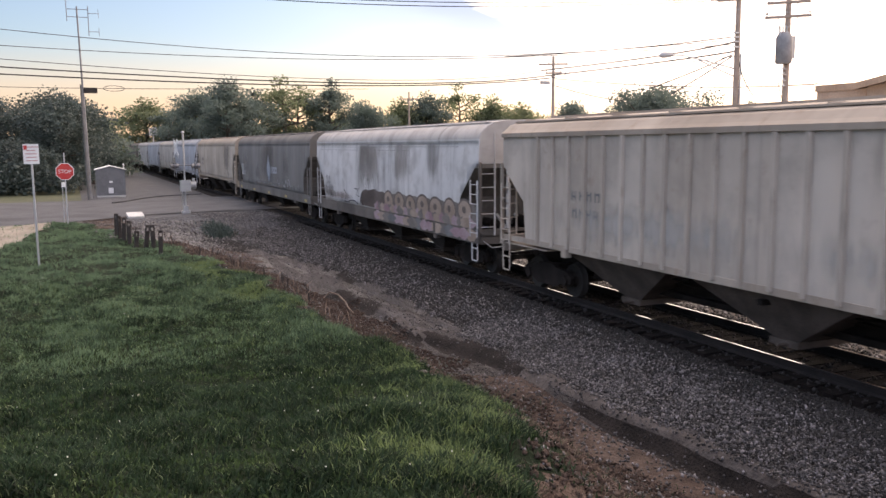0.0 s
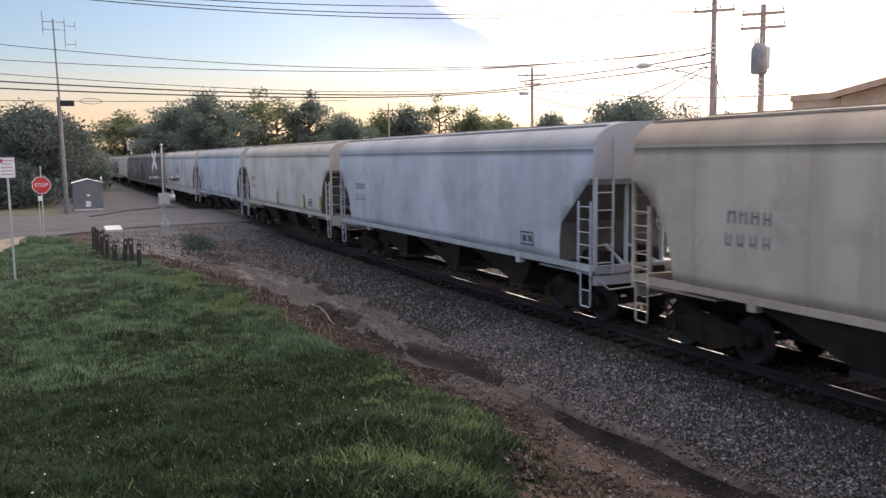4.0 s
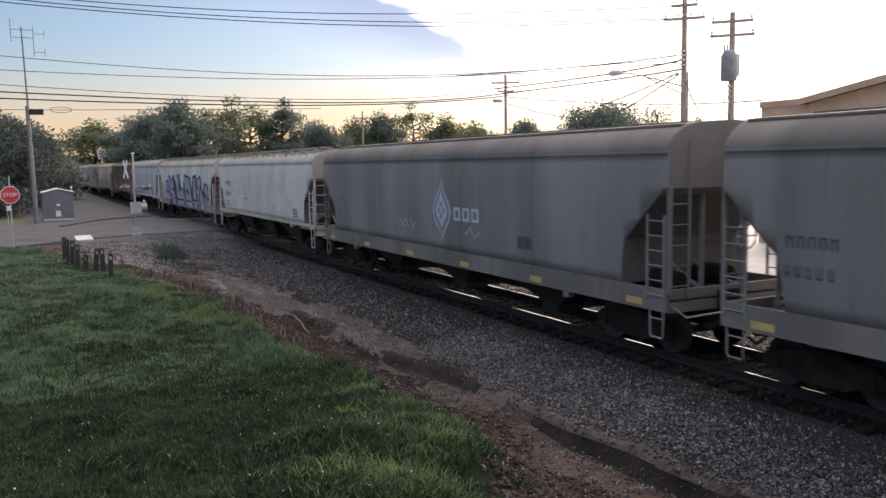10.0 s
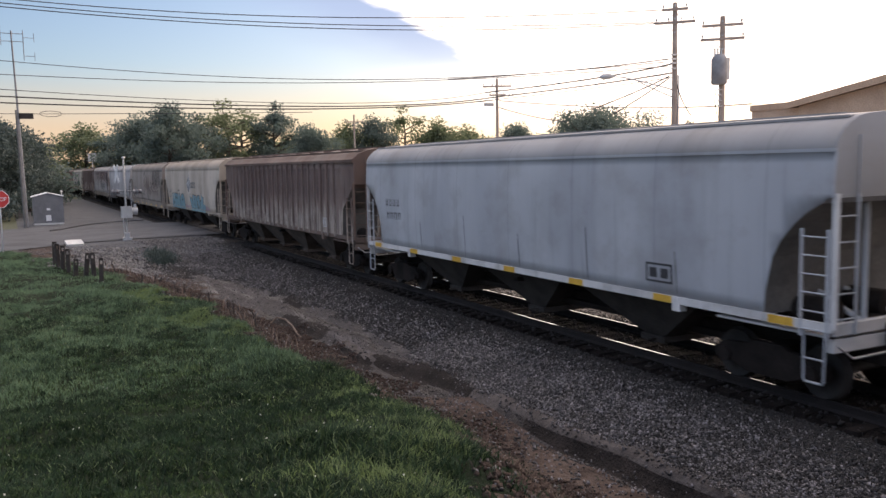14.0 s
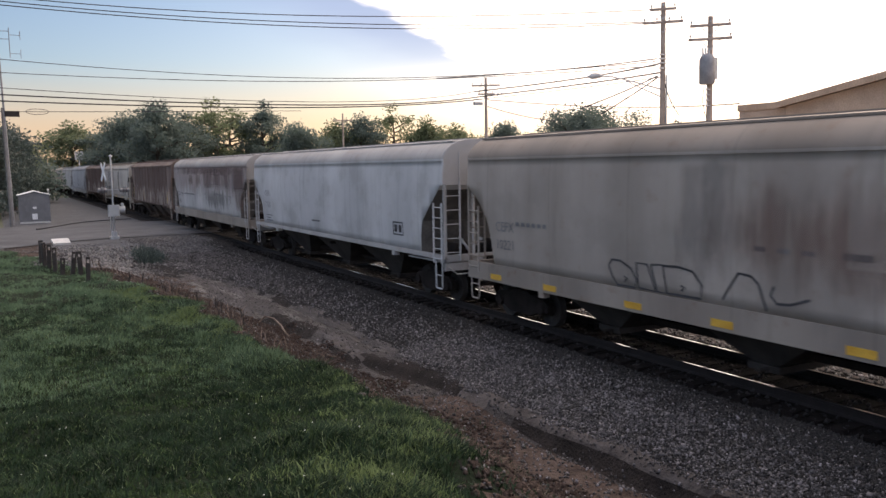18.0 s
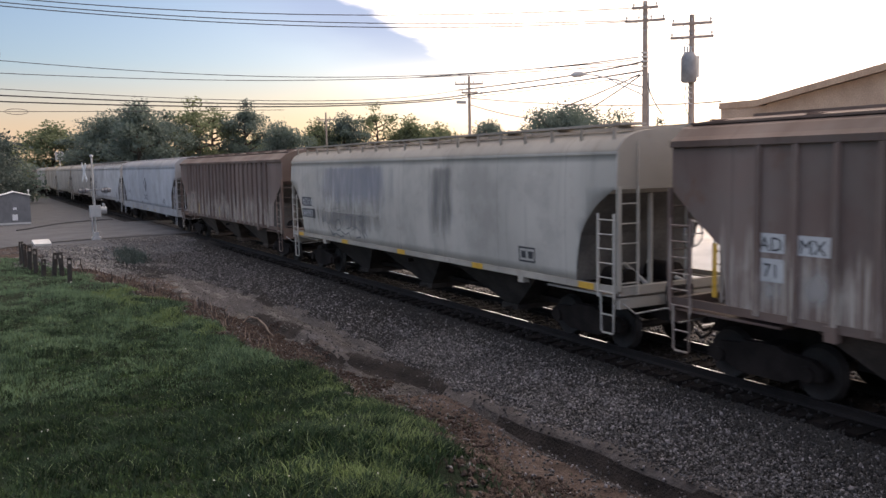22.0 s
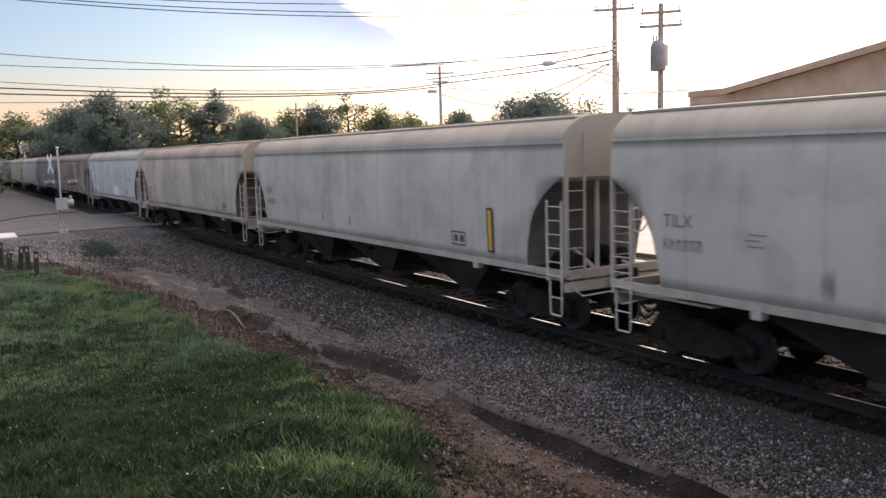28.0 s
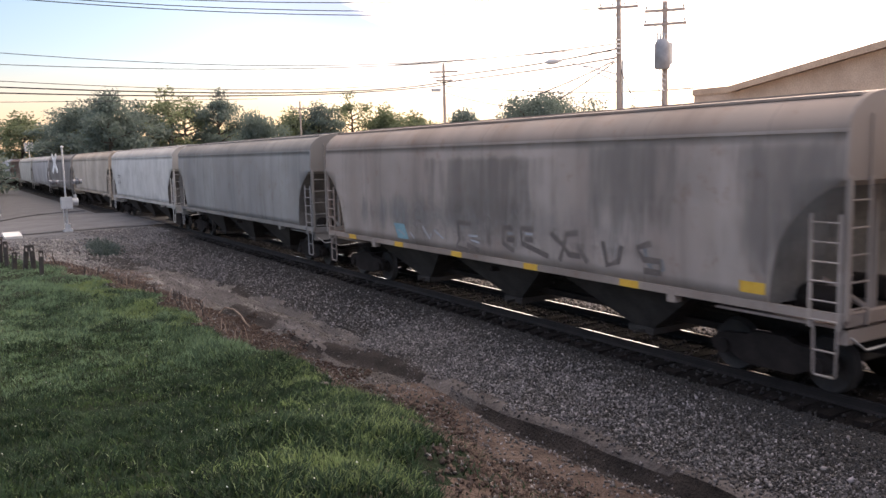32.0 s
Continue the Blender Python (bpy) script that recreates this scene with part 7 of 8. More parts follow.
def make_building():
    b = thing("low_building", pose(29.5, 0, -0.1), "tan low building with a shallow pitched roof", "building")
    prof = [(24.5, 0), (24.5, 6.1), (9.0, 8.52), (-6.5, 6.1), (-6.5, 0)]
    part("gable_wall", Shape().slab(prof, 0.0, 0.3), WALL_BRICK, b)
    part("far_wall", Shape().slab(prof, 15.7, 16.0), WALL_BRICK, b)
    part("side_wall", Shape().box(0.3, 15.7, 24.2, 24.5, 0, 6.1), WALL_BRICK, b)
    part("side_wall", Shape().box(0.3, 15.7, -6.5, -6.2, 0, 6.1), WALL_BRICK, b)
    for a, c in (((24.9, 6.08), (9.0, 8.56)), ((9.0, 8.56), (-6.9, 6.08))):
        part("roof_slope", Shape().slab([a, c, (c[0], c[1] + 0.16), (a[0], a[1] + 0.16)], -0.35, 16.35), ROOF_SHINGLE, b)
    part("fascia", Shape().slab([(24.92, 6.0), (9.0, 8.48), (9.0, 8.75), (24.92, 6.26)], -0.4, -0.35), ROOF_SHINGLE, b)
    part("wing_wall", Shape().box(0.0, 7.0, 24.52, 27.0, 0, 6.05), WALL_BRICK, b)
    part("wing_parapet", Shape().box(-0.06, 7.06, 24.95, 27.06, 6.05, 6.32), ROOF_SHINGLE, b)


make_poles()
make_wires()
make_signs()
make_crossing()
make_bollards()
make_building()

# ---- grass, weeds, stones, trees ----
def blades(name, n, spot, height, width, mat, label, seed, category="grass", bent=True):
    """n bent blades: spot(rng, n) gives x, y; height and width are functions of (x, y, rng)."""
    rng = np.random.default_rng(seed)
    x, y = spot(rng, n)
    n = len(x)
    z = ground_z(x, y) - 0.01
    hh, ww = height(x, y, rng), width(x, y, rng)
    a, lean = rng.uniform(0, 2 * math.pi, n), rng.uniform(0.15, 1.0, n) * hh
    ca, sa = np.cos(a), np.sin(a)
    face = rng.uniform(0, 2 * math.pi, n)
    fx, fy = np.cos(face) * ww / 2, np.sin(face) * ww / 2
    rows = []
    shape = ((0.0, 0.0, 1.0), (0.55, 0.3, 0.85), (1.0, 1.0, 0.12)) if bent else ((0.0, 0.0, 1.0), (1.0, 0.8, 0.35))
    for u, k, w in shape:
        px, py, pz = x + ca * lean * k, y + sa * lean * k, z + hh * u * (1 - 0.18 * k)
        rows += [np.stack([px - fx * w, py - fy * w, pz], -1), np.stack([px + fx * w, py + fy * w, pz], -1)]
    verts = np.stack(rows, 1).reshape(-1, 3)
    base = np.arange(n)[:, None] * 2 * len(shape)
    quads = np.concatenate([base + 2 * i + np.array([0, 1, 3, 2]) for i in range(len(shape) - 1)])
    tagged(new(name, raw_mesh(name, verts, quads, mat)), label, category, kind="stuff")


def lawn_spot(y0, y1, power=1.0):
    def spot(rng, n):
        y = y0 + (y1 - y0) * rng.random(n * 2) ** power
        lo, hi = -0.13 * y - 1.2, grass_edge(y) + 0.12
        x = lo + (hi - lo) * rng.random(n * 2)
        thin = wave(x, y, 3.1) * 0.4 + wave(x, y, 1.3) * 0.4 + 0.7 * wave(x + 5, y, 15.0)
        keep = (rng.random(n * 2) < 0.72 + 0.3 * thin) & ~((x < -0.5 - 0.165 * (43 - y) + 0.4 * (rng.random(n * 2) - 0.5)) & (y > 27) & (rng.random(n * 2) < 0.93))
        return x[keep][:n], y[keep][:n]
    return spot


def tuft(x, y):
    edge = np.exp(-((x - grass_edge(y) + 0.6) / 0.5) ** 2)
    return 0.35 + 0.8 * wave(x, y, 1.5) + 0.55 * wave(x, y, 3.4) + 0.6 * wave(x, y, 8.0) + 0.5 * wave(x + 5, y, 15.0) + 1.3 * edge * (y > 8) * (y < 16)


def make_grass():
    tall = lambda x, y, r: np.clip(0.05 + 0.055 * tuft(x, y), 0.025, 0.22) * r.uniform(0.6, 1.35, len(x))
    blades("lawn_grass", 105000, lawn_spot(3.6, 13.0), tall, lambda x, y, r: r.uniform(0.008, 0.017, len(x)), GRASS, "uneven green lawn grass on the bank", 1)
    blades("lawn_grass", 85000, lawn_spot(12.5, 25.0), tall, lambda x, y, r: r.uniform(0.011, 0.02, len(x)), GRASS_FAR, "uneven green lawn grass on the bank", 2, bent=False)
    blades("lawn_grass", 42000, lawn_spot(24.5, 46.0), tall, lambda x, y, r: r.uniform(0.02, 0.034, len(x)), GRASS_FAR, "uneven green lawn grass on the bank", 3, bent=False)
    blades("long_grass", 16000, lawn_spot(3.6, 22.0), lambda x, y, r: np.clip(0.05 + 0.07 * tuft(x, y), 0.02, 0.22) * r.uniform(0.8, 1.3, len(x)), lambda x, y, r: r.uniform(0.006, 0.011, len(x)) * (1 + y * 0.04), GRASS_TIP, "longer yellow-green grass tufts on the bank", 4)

    blades("lawn_grass", 15000, lawn_spot(3.6, 22.0), lambda x, y, r: np.clip(0.055 + 0.05 * tuft(x, y), 0.035, 0.17) * r.uniform(0.7, 1.3, len(x)), lambda x, y, r: r.uniform(0.005, 0.009, len(x)) * (1 + y * 0.05), GRASS_LIT, "pale blades scattered through the lawn as painted highlights", 19)

    def rim_spot(rng, n):
        y = rng.uniform(4.6, 27, n)
        x = grass_edge(y) + 0.1 - np.abs(rng.normal(0, 0.75, n)) - 0.25 * rng.random(n)
        keep = (wave(x, y, 0.9) * 0.6 + wave(x + 2, y, 2.3) * 0.5 + 0.3 * np.exp(-((y - 7) / 2) ** 2) + 0.45 * sstep(15, 20, y) > 0.12)
        return x[keep], y[keep]
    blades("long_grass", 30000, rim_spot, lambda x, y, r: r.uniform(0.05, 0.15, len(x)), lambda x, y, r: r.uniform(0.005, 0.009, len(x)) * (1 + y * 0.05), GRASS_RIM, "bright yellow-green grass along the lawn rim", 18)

    def behind_spot(rng, n):
        x, y = rng.uniform(-22, 4, n), rng.uniform(-18, 46, n)
        keep = (x < grass_edge(y)) & ((y < 3.6) | (x < -0.13 * y - 1.2)) & ~((y > 27) & (x < -0.5 - 0.165 * (43 - y)))
        return x[keep], y[keep]
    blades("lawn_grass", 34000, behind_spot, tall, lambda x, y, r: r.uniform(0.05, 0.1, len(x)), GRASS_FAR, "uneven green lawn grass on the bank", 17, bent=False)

    def straw_spot(rng, n):
        y = rng.uniform(3.6, 9.5, n)
        x = grass_edge(y) - 0.25 + np.abs(rng.normal(0.3, 0.95, n))
        keep = wave(x, y, 2.0) > -0.35
        return x[keep], y[keep]
    blades("dry_grass_mat", 34000, straw_spot, lambda x, y, r: r.uniform(0.015, 0.06, len(x)), lambda x, y, r: r.uniform(0.006, 0.011, len(x)), STRAW, "matted dry pinkish grass at the lawn edge", 14)

    def clump_spot(rng, n):
        cx, cy = lawn_spot(3.6, 24.0)(rng, 1500)
        pick = rng.integers(0, len(cx), n)
        r = rng.uniform(0.04, 0.11, len(cx))[pick]
        return cx[pick] + rng.normal(0, 1, n) * r, cy[pick] + rng.normal(0, 1, n) * r
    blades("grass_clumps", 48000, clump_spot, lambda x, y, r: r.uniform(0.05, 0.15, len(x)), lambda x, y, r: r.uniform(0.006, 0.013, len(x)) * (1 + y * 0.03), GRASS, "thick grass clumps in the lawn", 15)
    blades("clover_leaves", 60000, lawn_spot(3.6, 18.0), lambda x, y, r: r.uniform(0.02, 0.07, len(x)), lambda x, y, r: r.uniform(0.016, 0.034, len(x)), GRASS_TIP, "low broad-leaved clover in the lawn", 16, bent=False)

    def weed_spot(rng, n):
        y = rng.uniform(4, 40, n)
        x = grass_edge(y) + np.abs(rng.normal(0.1, 0.55, n))
        return x, y
    blades("dry_weeds", 1900, weed_spot, lambda x, y, r: r.uniform(0.03, 0.12, len(x)), lambda x, y, r: r.uniform(0.006, 0.014, len(x)), DRY_WEED, "dry brown weeds along the bank edge", 5, "weeds")

    def stalk_spot(rng, n):
        y = rng.uniform(16, 34, n)
        return grass_edge(y) + rng.uniform(0.2, 1.2, n), y
    blades("dry_stalks", 110, stalk_spot, lambda x, y, r: r.uniform(0.2, 0.5, len(x)), lambda x, y, r: r.uniform(0.015, 0.03, len(x)), STRAW, "tall dry stalks at the foot of the bank", 6, "weeds")

    def sprig_spot(rng, n):
        y = rng.uniform(5, 16, n)
        return grass_edge(y) + 0.3 + np.abs(rng.normal(0.2, 0.9, n)), y
    blades("green_sprigs", 2600, sprig_spot, lambda x, y, r: r.uniform(0.03, 0.12, len(x)), lambda x, y, r: r.uniform(0.008, 0.02, len(x)), GRASS, "sparse green sprigs in the dirt", 7, "weeds")

    def tuft_spot(rng, n):
        x = 6.6 + rng.normal(0, 0.27, n)
        return x, 43.3 + rng.normal(0, 0.6, n)
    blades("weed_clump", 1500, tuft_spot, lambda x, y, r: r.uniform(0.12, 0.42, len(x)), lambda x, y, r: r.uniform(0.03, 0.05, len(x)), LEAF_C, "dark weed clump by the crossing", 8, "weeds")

    def clover_spot(rng, n):
        return lawn_spot(4, 30)(rng, n)
    stones("clover_flowers", 200, clover_spot, (0.006, 0.012), CLOVER, "small white clover flowers in the lawn", 12, 0.09, "flowers")


def stones(name, n, spot, size, mat, label, seed, lift=0.0, category="gravel"):
    """n rough six-pointed stones, joined."""
    rng = np.random.default_rng(seed)
    x, y = spot(rng, n)
    n = len(x)
    s = rng.uniform(size[0], size[1], n) * rng.uniform(0.7, 1.3, n)
    z = ground_z(x, y) + s * 0.35 + lift * rng.uniform(0.5, 1.2, n)
    dirs = np.array([(1, 0, 0), (-1, 0, 0), (0, 1, 0), (0, -1, 0), (0, 0, 1), (0, 0, -1)], float)
    d = dirs[None] * rng.uniform(0.55, 1.15, (n, 6, 1)) + rng.uniform(-0.28, 0.28, (n, 6, 3))
    # turn each stone about all axes
    q = rng.normal(size=(n, 4))
    q /= np.linalg.norm(q, axis=1)[:, None]
    w, a, b, c = q.T
    R = np.stack([1 - 2 * (b * b + c * c), 2 * (a * b - w * c), 2 * (a * c + w * b), 2 * (a * b + w * c), 1 - 2 * (a * a + c * c), 2 * (b * c - w * a), 2 * (a * c - w * b), 2 * (b * c + w * a), 1 - 2 * (a * a + b * b)], -1).reshape(n, 3, 3)
    verts = np.einsum("nij,nkj->nki", R, d) * s[:, None, None] + np.stack([x, y, z], -1)[:, None]
    tri = np.array([(0, 2, 4), (2, 1, 4), (1, 3, 4), (3, 0, 4), (2, 0, 5), (1, 2, 5), (3, 1, 5), (0, 3, 5)])
    faces = (np.arange(n)[:, None, None] * 6 + tri[None]).reshape(-1, 3)
    tagged(new(name, raw_mesh(name, verts.reshape(-1, 3), faces, mat)), label, category, kind="stuff")


def make_stones():
    def shoulder(y0, y1, x0, x1):
        def spot(rng, n):
            x, y = rng.uniform(x0, x1, n), rng.uniform(y0, y1, n)
            keep = (x > bed_x(y) + rng.normal(0, 0.12, n)) & ((x > 10.75) | (rng.random(n) > 0.75 * sstep(9.2, 10.6, x))) & ((x > 10.75) | (x < 10.62 + 0.1 * wave(x, y, 1.9) + rng.normal(0, 0.12, n)))
            return x[keep], y[keep]
        return spot
    stones("ballast_stones", 56000, shoulder(5, 18, 7.95, 10.75), (0.012, 0.028), STONE, "grey crushed-stone ballast beside the track", 21)
    stones("ballast_stones", 1300, shoulder(4.5, 20, 8.0, 10.6), (0.03, 0.048), STONE, "larger grey crushed stones on the ballast shoulder", 29)
    stones("ballast_stones", 36000, shoulder(18, 50, 6.0, 10.75), (0.018, 0.036), STONE, "grey crushed-stone ballast beside the track", 22)
    stones("ballast_stones", 5000, shoulder(2, 46, 10.75, 13.6), (0.03, 0.05), SHADE_STONE, "grey crushed-stone ballast between the rails", 23)
    # darker stones along the sleeper ends continue the painted shade
    stones("ballast_stones", 22000, lambda rng, n: (10.8 - np.abs(rng.normal(0, 0.5, n)), rng.uniform(5, 46, n)), (0.016, 0.032), SHADE_STONE, "ballast blackened as shade along the sleeper ends", 28)
    stones("ballast_stones", 9000, lambda rng, n: (10.8 - np.abs(rng.normal(0, 0.95, n)), 4.5 + 4.5 * rng.random(n) ** 1.4), (0.014, 0.03), SHADE_STONE, "ballast blackened as shade along the sleeper ends", 30)
    stones("ballast_stones", 9000, shoulder(0, 46, 13.4, 15.7), (0.03, 0.055), STONE, "dusty ballast behind the track", 24)

    def strewn(rng, n):
        y = rng.uniform(4, 48, n)
        e = grass_edge(y)
        x = e + 0.1 + (8.5 - e) * rng.random(n)
        keep = (x < 6.4) | (rng.random(n) < 0.3) | (y < 15)
        return x[keep], y[keep]
    stones("strewn_stones", 20000, strewn, (0.012, 0.034), STONE, "loose stones strewn over the dirt", 25)

    def heap(rng, n):
        y = rng.uniform(33, 46, n)
        return 3.2 + rng.normal(0, 1.0, n) + (y - 33) * 0.12, y
    stones("pale_rubble", 2600, heap, (0.03, 0.085), RIPRAP, "pale rubble spread near the crossing", 26)

    def clods(rng, n):
        y = rng.uniform(4, 34, n)
        return grass_edge(y) + 0.2 + rng.random(n) * 2.4, y
    stones("earth_clods", 14000, clods, (0.015, 0.05), DIRT, "crumbled reddish earth clods below the lawn", 27, 0.0, "soil")
    rng = random.Random(12)
    for i in range(26):
        y = 34.5 - 0.58 * i + rng.uniform(-0.3, 0.3)
        x = float(grass_edge(y)) + rng.uniform(0.35, 1.1)
        z, k = float(ground_z(x, y)), rng.uniform(0.18, 0.42)
        dx, dy = rng.uniform(-0.12, 0.12), rng.uniform(-0.12, 0.12)
        twig = Shape().tube([(0, 0, -0.05), (dx * 0.4, dy * 0.4, k * 0.5), (dx, dy, k)], [0.022, 0.018, 0.008], 5)
        twig.tube([(dx * 0.4, dy * 0.4, k * 0.5), (dx * 0.4 + dy, dy * 0.4 - dx, k * 0.8)], [0.012, 0.005], 4)
        ob = new("dead_twig", twig.mesh("dead_twig", TWIG))
        ob.matrix_basis = pose(x, y, z)
        tagged(ob, "dark dead twig standing at the lawn edge", "twig", "dead twigs")
    root = Shape().tube([(6.35, 22.9, -0.5), (6.55, 22.95, -0.36), (6.7, 22.6, -0.39), (6.68, 21.9, -0.46), (6.56, 21.2, -0.5), (6.6, 20.9, -0.6)], [0.018, 0.024, 0.025, 0.024, 0.02, 0.012], 7)
    tagged(new("exposed_root", root.mesh("exposed_root", STRAW)), "pale bare root arching over the dirt", "root")


def tree_parts(seed, height, radius, trunk_share, density, leaf, sparse=0.0):
    """Meshes of a trunk with limbs and of a leafy crown made of clumps; unit: metres."""
    rng = random.Random(seed)
    wood = Shape()
    top = height * 0.86
    bend = [(rng.uniform(-0.03, 0.03) * height, rng.uniform(-0.03, 0.03) * height) for _ in range(5)]
    spine = [(bend[i][0] * i / 4, bend[i][1] * i / 4, top * i / 4) for i in range(5)]
    r0 = height * 0.022
    wood.tube(spine, [r0 * 1.3, r0, r0 * 0.75, r0 * 0.45, r0 * 0.15], 8)
    clumps = []
    k = int(17 + 8 * density)
    for i in range(k):
        u = trunk_share + (1 - trunk_share) * (i + rng.random()) / k
        z0 = height * (u * 0.8)
        a = i * 2.4 + rng.uniform(-0.6, 0.6)
        prof = math.sin(math.pi * min(1, max(0.08, (u - trunk_share) / (1 - trunk_share) * 0.86 + 0.14))) ** 0.6
        reach = radius * prof * rng.uniform(0.55, 1.12)
        s = np.array([np.interp(z0, [p[2] for p in spine], [p[j] for p in spine]) for j in (0, 1)])
        e = Vector((s[0] + math.cos(a) * reach, s[1] + math.sin(a) * reach, min(height * 0.97, z0 + reach * rng.uniform(0.25, 0.7))))
        b = Vector((s[0], s[1], z0))
        wood.tube([b, b.lerp(e, 0.5) + Vector((0, 0, -0.05 * reach)), e], [r0 * 0.4, r0 * 0.25, r0 * 0.08], 5, False)
        clumps.append((e, radius * rng.uniform(0.26, 0.46)))
        if rng.random() > sparse:
            clumps.append((b.lerp(e, 0.55) + Vector((0, 0, 0.1 * radius)), radius * rng.uniform(0.25, 0.4)))
    clumps.append((Vector(spine[-1]) + Vector((0, 0, height * 0.06)), radius * 0.34))
    g = np.random.default_rng(seed)
    P = []
    for c, r in clumps:
        m = int(235 * density)
        d = g.normal(size=(m, 3))
        d /= np.linalg.norm(d, axis=1)[:, None]
        rad = r * g.random((m, 1)) ** 0.45
        lumps = 1 + 0.3 * np.sin(d[:, :1] * 5 + seed) * np.sin(d[:, 1:2] * 6 + c.x)
        P.append(np.array(c)[None] + d * rad * lumps * np.array([1, 1, 0.75]))
    P = np.concatenate(P)
    n = len(P)
    s = leaf * g.uniform(0.6, 1.4, (n, 1))
    a = g.normal(size=(n, 3))
    a /= np.linalg.norm(a, axis=1)[:, None]
    b = np.cross(a, g.normal(size=(n, 3)))
    b /= np.linalg.norm(b, axis=1)[:, None] + 1e-9
    V = np.stack([P - a * s, P + b * s * 0.6, P + a * s, P - b * s * 0.6], 1).reshape(-1, 3)
    V[:, 2] = np.maximum(V[:, 2], 0.15)
    return wood.mesh("trunk", BARK), V, np.arange(n * 4).reshape(-1, 4)


def make_trees():
    kinds = [
        (tree_parts(11, 12.0, 4.2, 0.16, 1.0, 0.15), LEAF_A),
        (tree_parts(12, 13.0, 3.2, 0.20, 0.9, 0.145), LEAF_A),
        (tree_parts(13, 13.0, 3.4, 0.25, 0.55, 0.15, 0.55), LEAF_B),
        (tree_parts(14, 10.5, 4.0, 0.10, 0.9, 0.15), LEAF_B),
        (tree_parts(15, 9.0, 4.6, 0.08, 1.1, 0.145), LEAF_A),
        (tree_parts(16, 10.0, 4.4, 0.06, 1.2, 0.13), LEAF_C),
        (tree_parts(17, 9.0, 4.6, 0.08, 2.0, 0.10), LEAF_A),
    ]
    base = [12.0, 13.0, 13.0, 10.5, 9.0, 10.0, 9.0]
    meshes = []
    for (wood, V, Q), mat in kinds:
        meshes.append((wood, raw_mesh("crown", V, Q, mat)))
    # x, y, top, half width, kind
    rows = [
        (2.0, 120.0, 9.1, 4.2, 3), (15.8, 200.0, 14.6, 7.8, 3), (18.0, 131.0, 12.6, 5.0, 0), (18.6, 110.7, 12.8, 4.6, 0), (23.0, 116.0, 11.9, 4.0, 1),
        (27.3, 116.9, 13.9, 4.4, 2), (30.4, 120.0, 13.0, 3.6, 2), (34.2, 117.1, 13.7, 3.2, 1), (37.6, 112.1, 9.9, 3.4, 4), (46.3, 121.5, 11.0, 4.2, 3), (50.3, 119.9, 12.1, 4.0, 0),
        (56.5, 122.1, 14.1, 3.4, 2), (61.5, 120.2, 11.6, 4.4, 3), (67.9, 122.4, 10.6, 4.6, 3), (75.1, 118.1, 11.2, 4.8, 0), (83.0, 112.0, 9.8, 4.8, 3), (51.8, 67.4, 9.5, 4.9, 6), (62.2, 65.0, 8.3, 1.4, 1),
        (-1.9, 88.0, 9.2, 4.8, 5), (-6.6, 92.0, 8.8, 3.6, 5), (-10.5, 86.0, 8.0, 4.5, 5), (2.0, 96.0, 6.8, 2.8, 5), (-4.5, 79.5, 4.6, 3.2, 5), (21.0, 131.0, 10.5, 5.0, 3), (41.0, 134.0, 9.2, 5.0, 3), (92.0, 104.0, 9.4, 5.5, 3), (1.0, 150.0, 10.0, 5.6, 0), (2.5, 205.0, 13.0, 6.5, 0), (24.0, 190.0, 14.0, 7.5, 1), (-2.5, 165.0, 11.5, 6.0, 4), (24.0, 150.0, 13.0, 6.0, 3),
        # five added trees hidden behind others, to keep west sky off the far cars
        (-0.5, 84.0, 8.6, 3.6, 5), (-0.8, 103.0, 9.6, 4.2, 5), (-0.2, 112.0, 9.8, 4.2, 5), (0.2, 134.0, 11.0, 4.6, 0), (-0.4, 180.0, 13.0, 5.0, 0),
    ]
    labels = ["broad dark green tree with dense rounded crown", "tall dark tree with narrow crown", "tall thin-leaved tree with gaps in its crown", "light green tree with loose crown", "low spreading dark green tree", "dark blue-green tree leafy to the ground", "broad green tree with a fine-leaved crown"]
    rng = random.Random(9)
    for x, y, top, hw, k in rows:
        m = pose(x, y, -0.1, 0, 0, rng.uniform(0, 360))
        t = thing("tree", m, labels[k], "tree", "trees beyond the crossing")
        rad = [4.2, 3.2, 3.4, 4.0, 4.6, 4.4, 4.6][k]
        sc = Matrix.Diagonal((hw / rad * 1.12, hw / rad * 1.12, top / base[k], 1))
        part("trunk", meshes[k][0], None, t, at=sc)
        part("crown", meshes[k][1], None, t, at=sc)

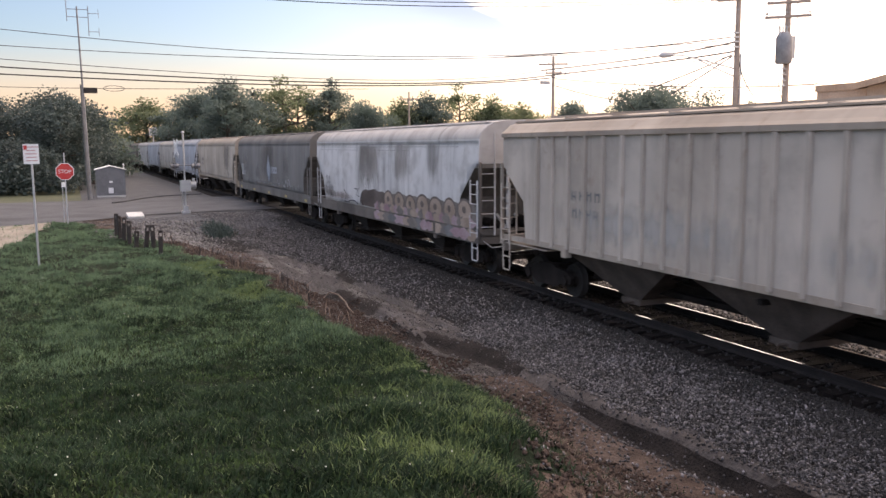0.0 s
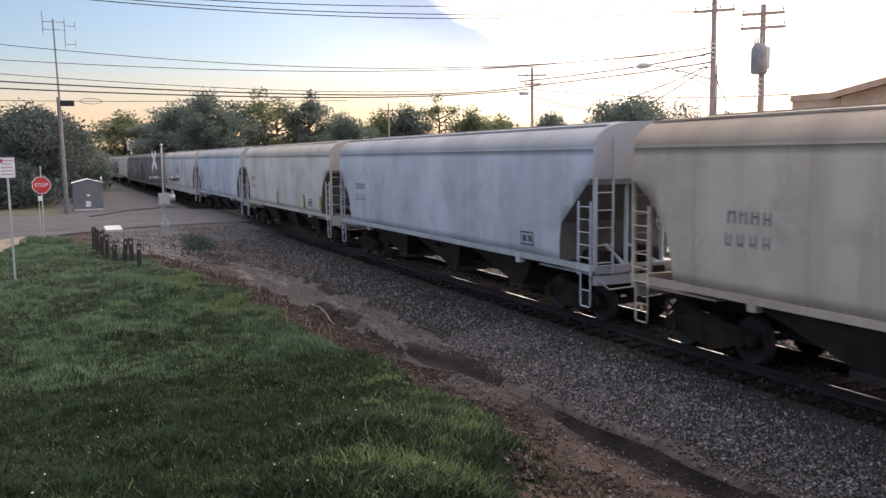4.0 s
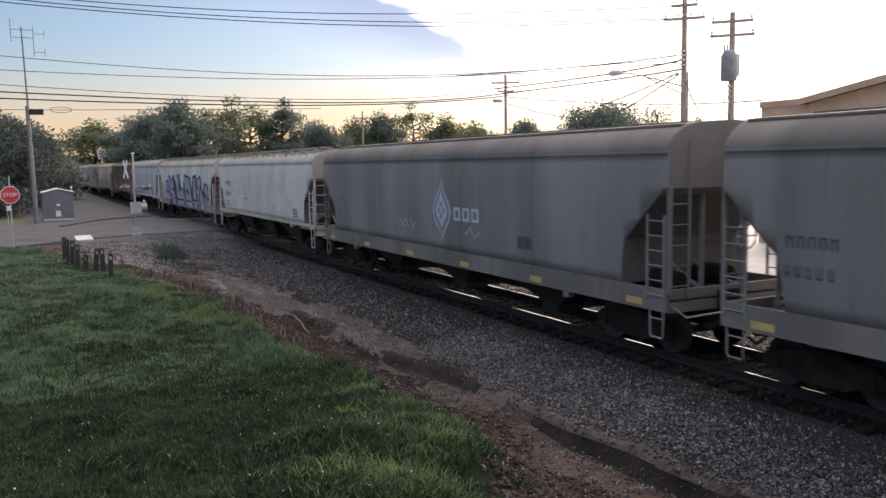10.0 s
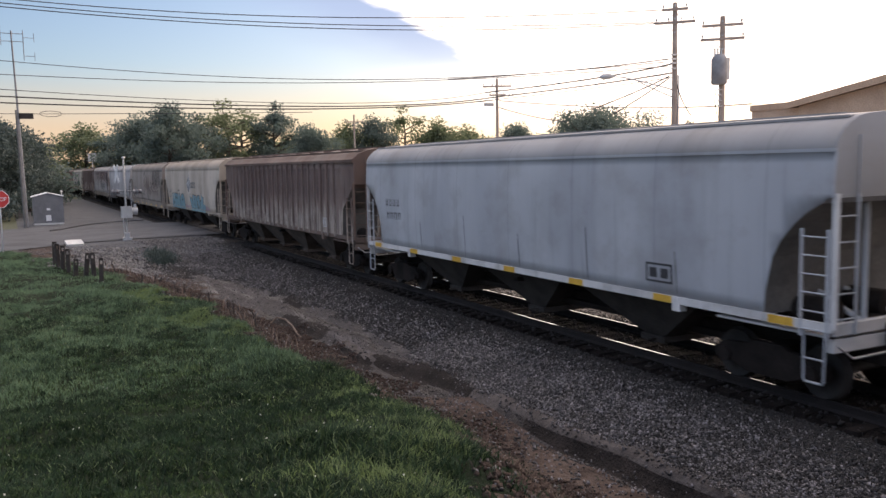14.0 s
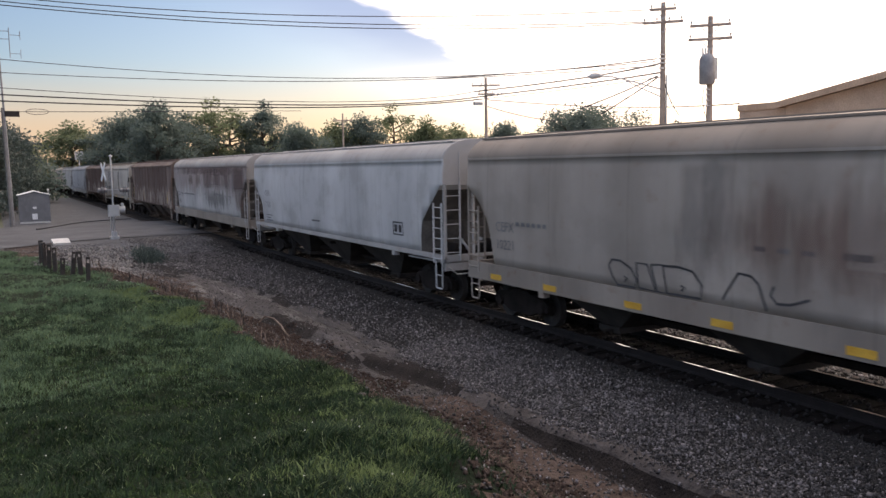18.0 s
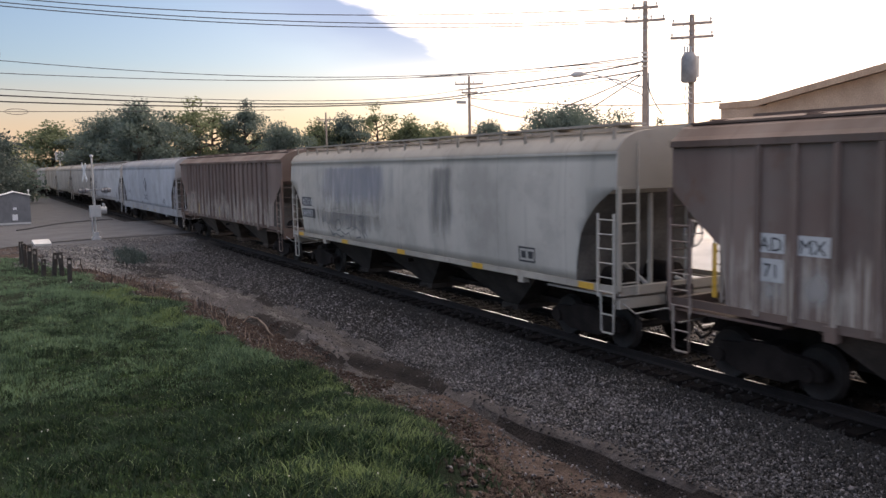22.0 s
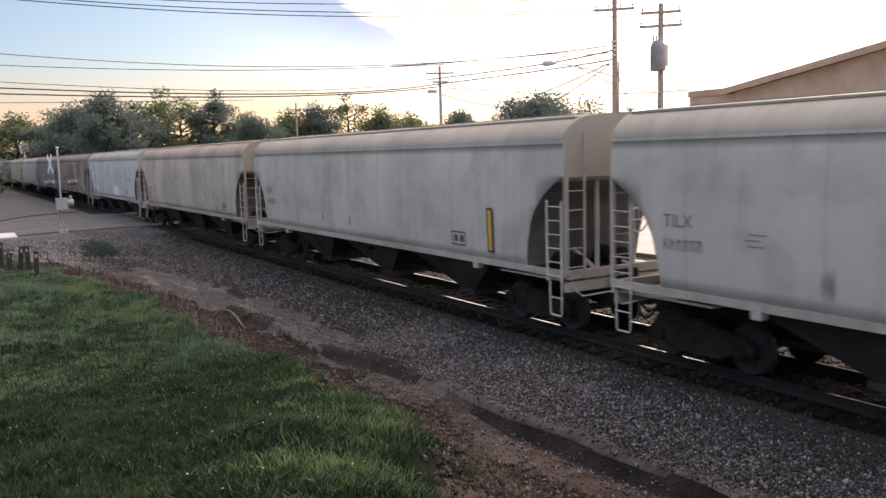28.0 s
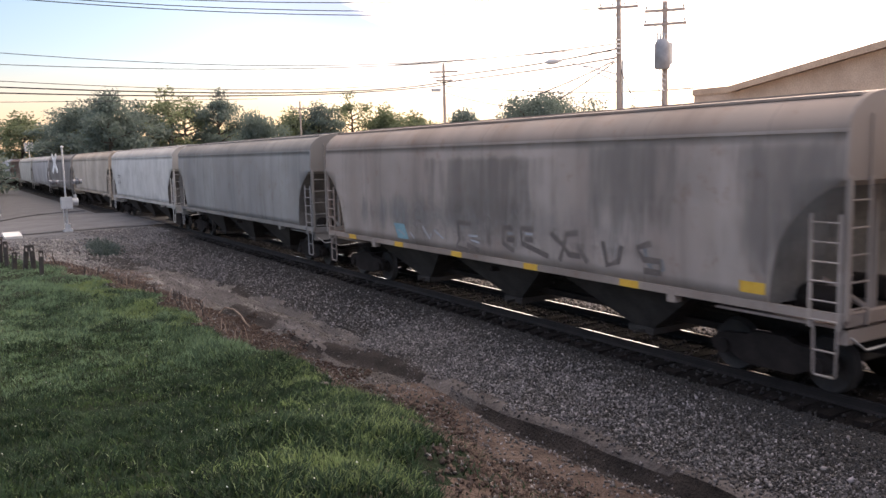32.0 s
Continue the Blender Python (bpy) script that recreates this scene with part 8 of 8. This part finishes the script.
    # thickets closing the view under the crowns
    def brush(rows, seed, name, mat, label, size=(0.18, 0.4)):
        g = np.random.default_rng(seed)
        P = []
        for x0, y0, x1, y1, hgt, n in rows:
            u = g.random(n)
            lump = 0.65 + 0.35 * np.sin(u * 37 + seed) * np.sin(u * 91)
            z = hgt * lump * g.random(n) ** 0.7
            P.append(np.stack([x0 + (x1 - x0) * u + g.normal(0, 1.2, n), y0 + (y1 - y0) * u + g.normal(0, 1.4, n), z + 0.05], -1))
        P = np.concatenate(P)
        n = len(P)
        s = g.uniform(size[0], size[1], (n, 1))
        a = g.normal(size=(n, 3))
        a /= np.linalg.norm(a, axis=1)[:, None]
        b = np.cross(a, g.normal(size=(n, 3)))
        b /= np.linalg.norm(b, axis=1)[:, None] + 1e-9
        V = np.stack([P - a * s, P + b * s * 0.6, P + a * s, P - b * s * 0.6], 1).reshape(-1, 3)
        tagged(new(name, raw_mesh(name, V, np.arange(n * 4).reshape(-1, 4), mat)), label, "thicket", kind="stuff")
    brush([(-34, 84, -1, 92, 5.0, 12000), (-8, 112, 6, 116, 5.5, 8000), (19, 122, 48, 128, 6.5, 18000), (44, 126, 120, 110, 7.5, 22000), (1, 150, 6, 200, 8.0, 8000), (18, 190, 50, 215, 11.0, 9000), (-12, 230, 6, 230, 11.0, 6000)], 41, "thicket", LEAF_A, "dark undergrowth below the trees")
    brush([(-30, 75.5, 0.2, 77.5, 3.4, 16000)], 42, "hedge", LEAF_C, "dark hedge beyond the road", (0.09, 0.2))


make_grass()
make_stones()
make_trees()


def motions():
    """The train rolls past at a steady pace, wheels turning."""
    spin = SPEED / 0.42
    first = {}
    for car, mid in MOVERS:
        walk(car, [(t, pose(TRACK_X, mid - SPEED * t, 0)) for t in (0.0, 16.0, 32.0)])
        for bogie in car.children:
            if not bogie.name.startswith("bogie"):
                continue
            for ob in bogie.children:
                if not ob.name.startswith("wheelset"):
                    continue
                key = round(ob.matrix_basis.translation.y, 2)
                if key not in first:
                    rows = []
                    for i in range(frame(32.0)):
                        t = i / FPS
                        rows.append((t, Matrix.Translation((0, key, 0.42)) @ Matrix.Rotation(spin * t, 4, "X")))
                    walk(ob, rows)
                    first[key] = ob
                else:
                    ob.rotation_mode = "QUATERNION"
                    src = first[key].animation_data
                    ob.animation_data_create()
                    ob.animation_data.action = src.action
                    ob.animation_data.action_slot = src.action_slot


motions()
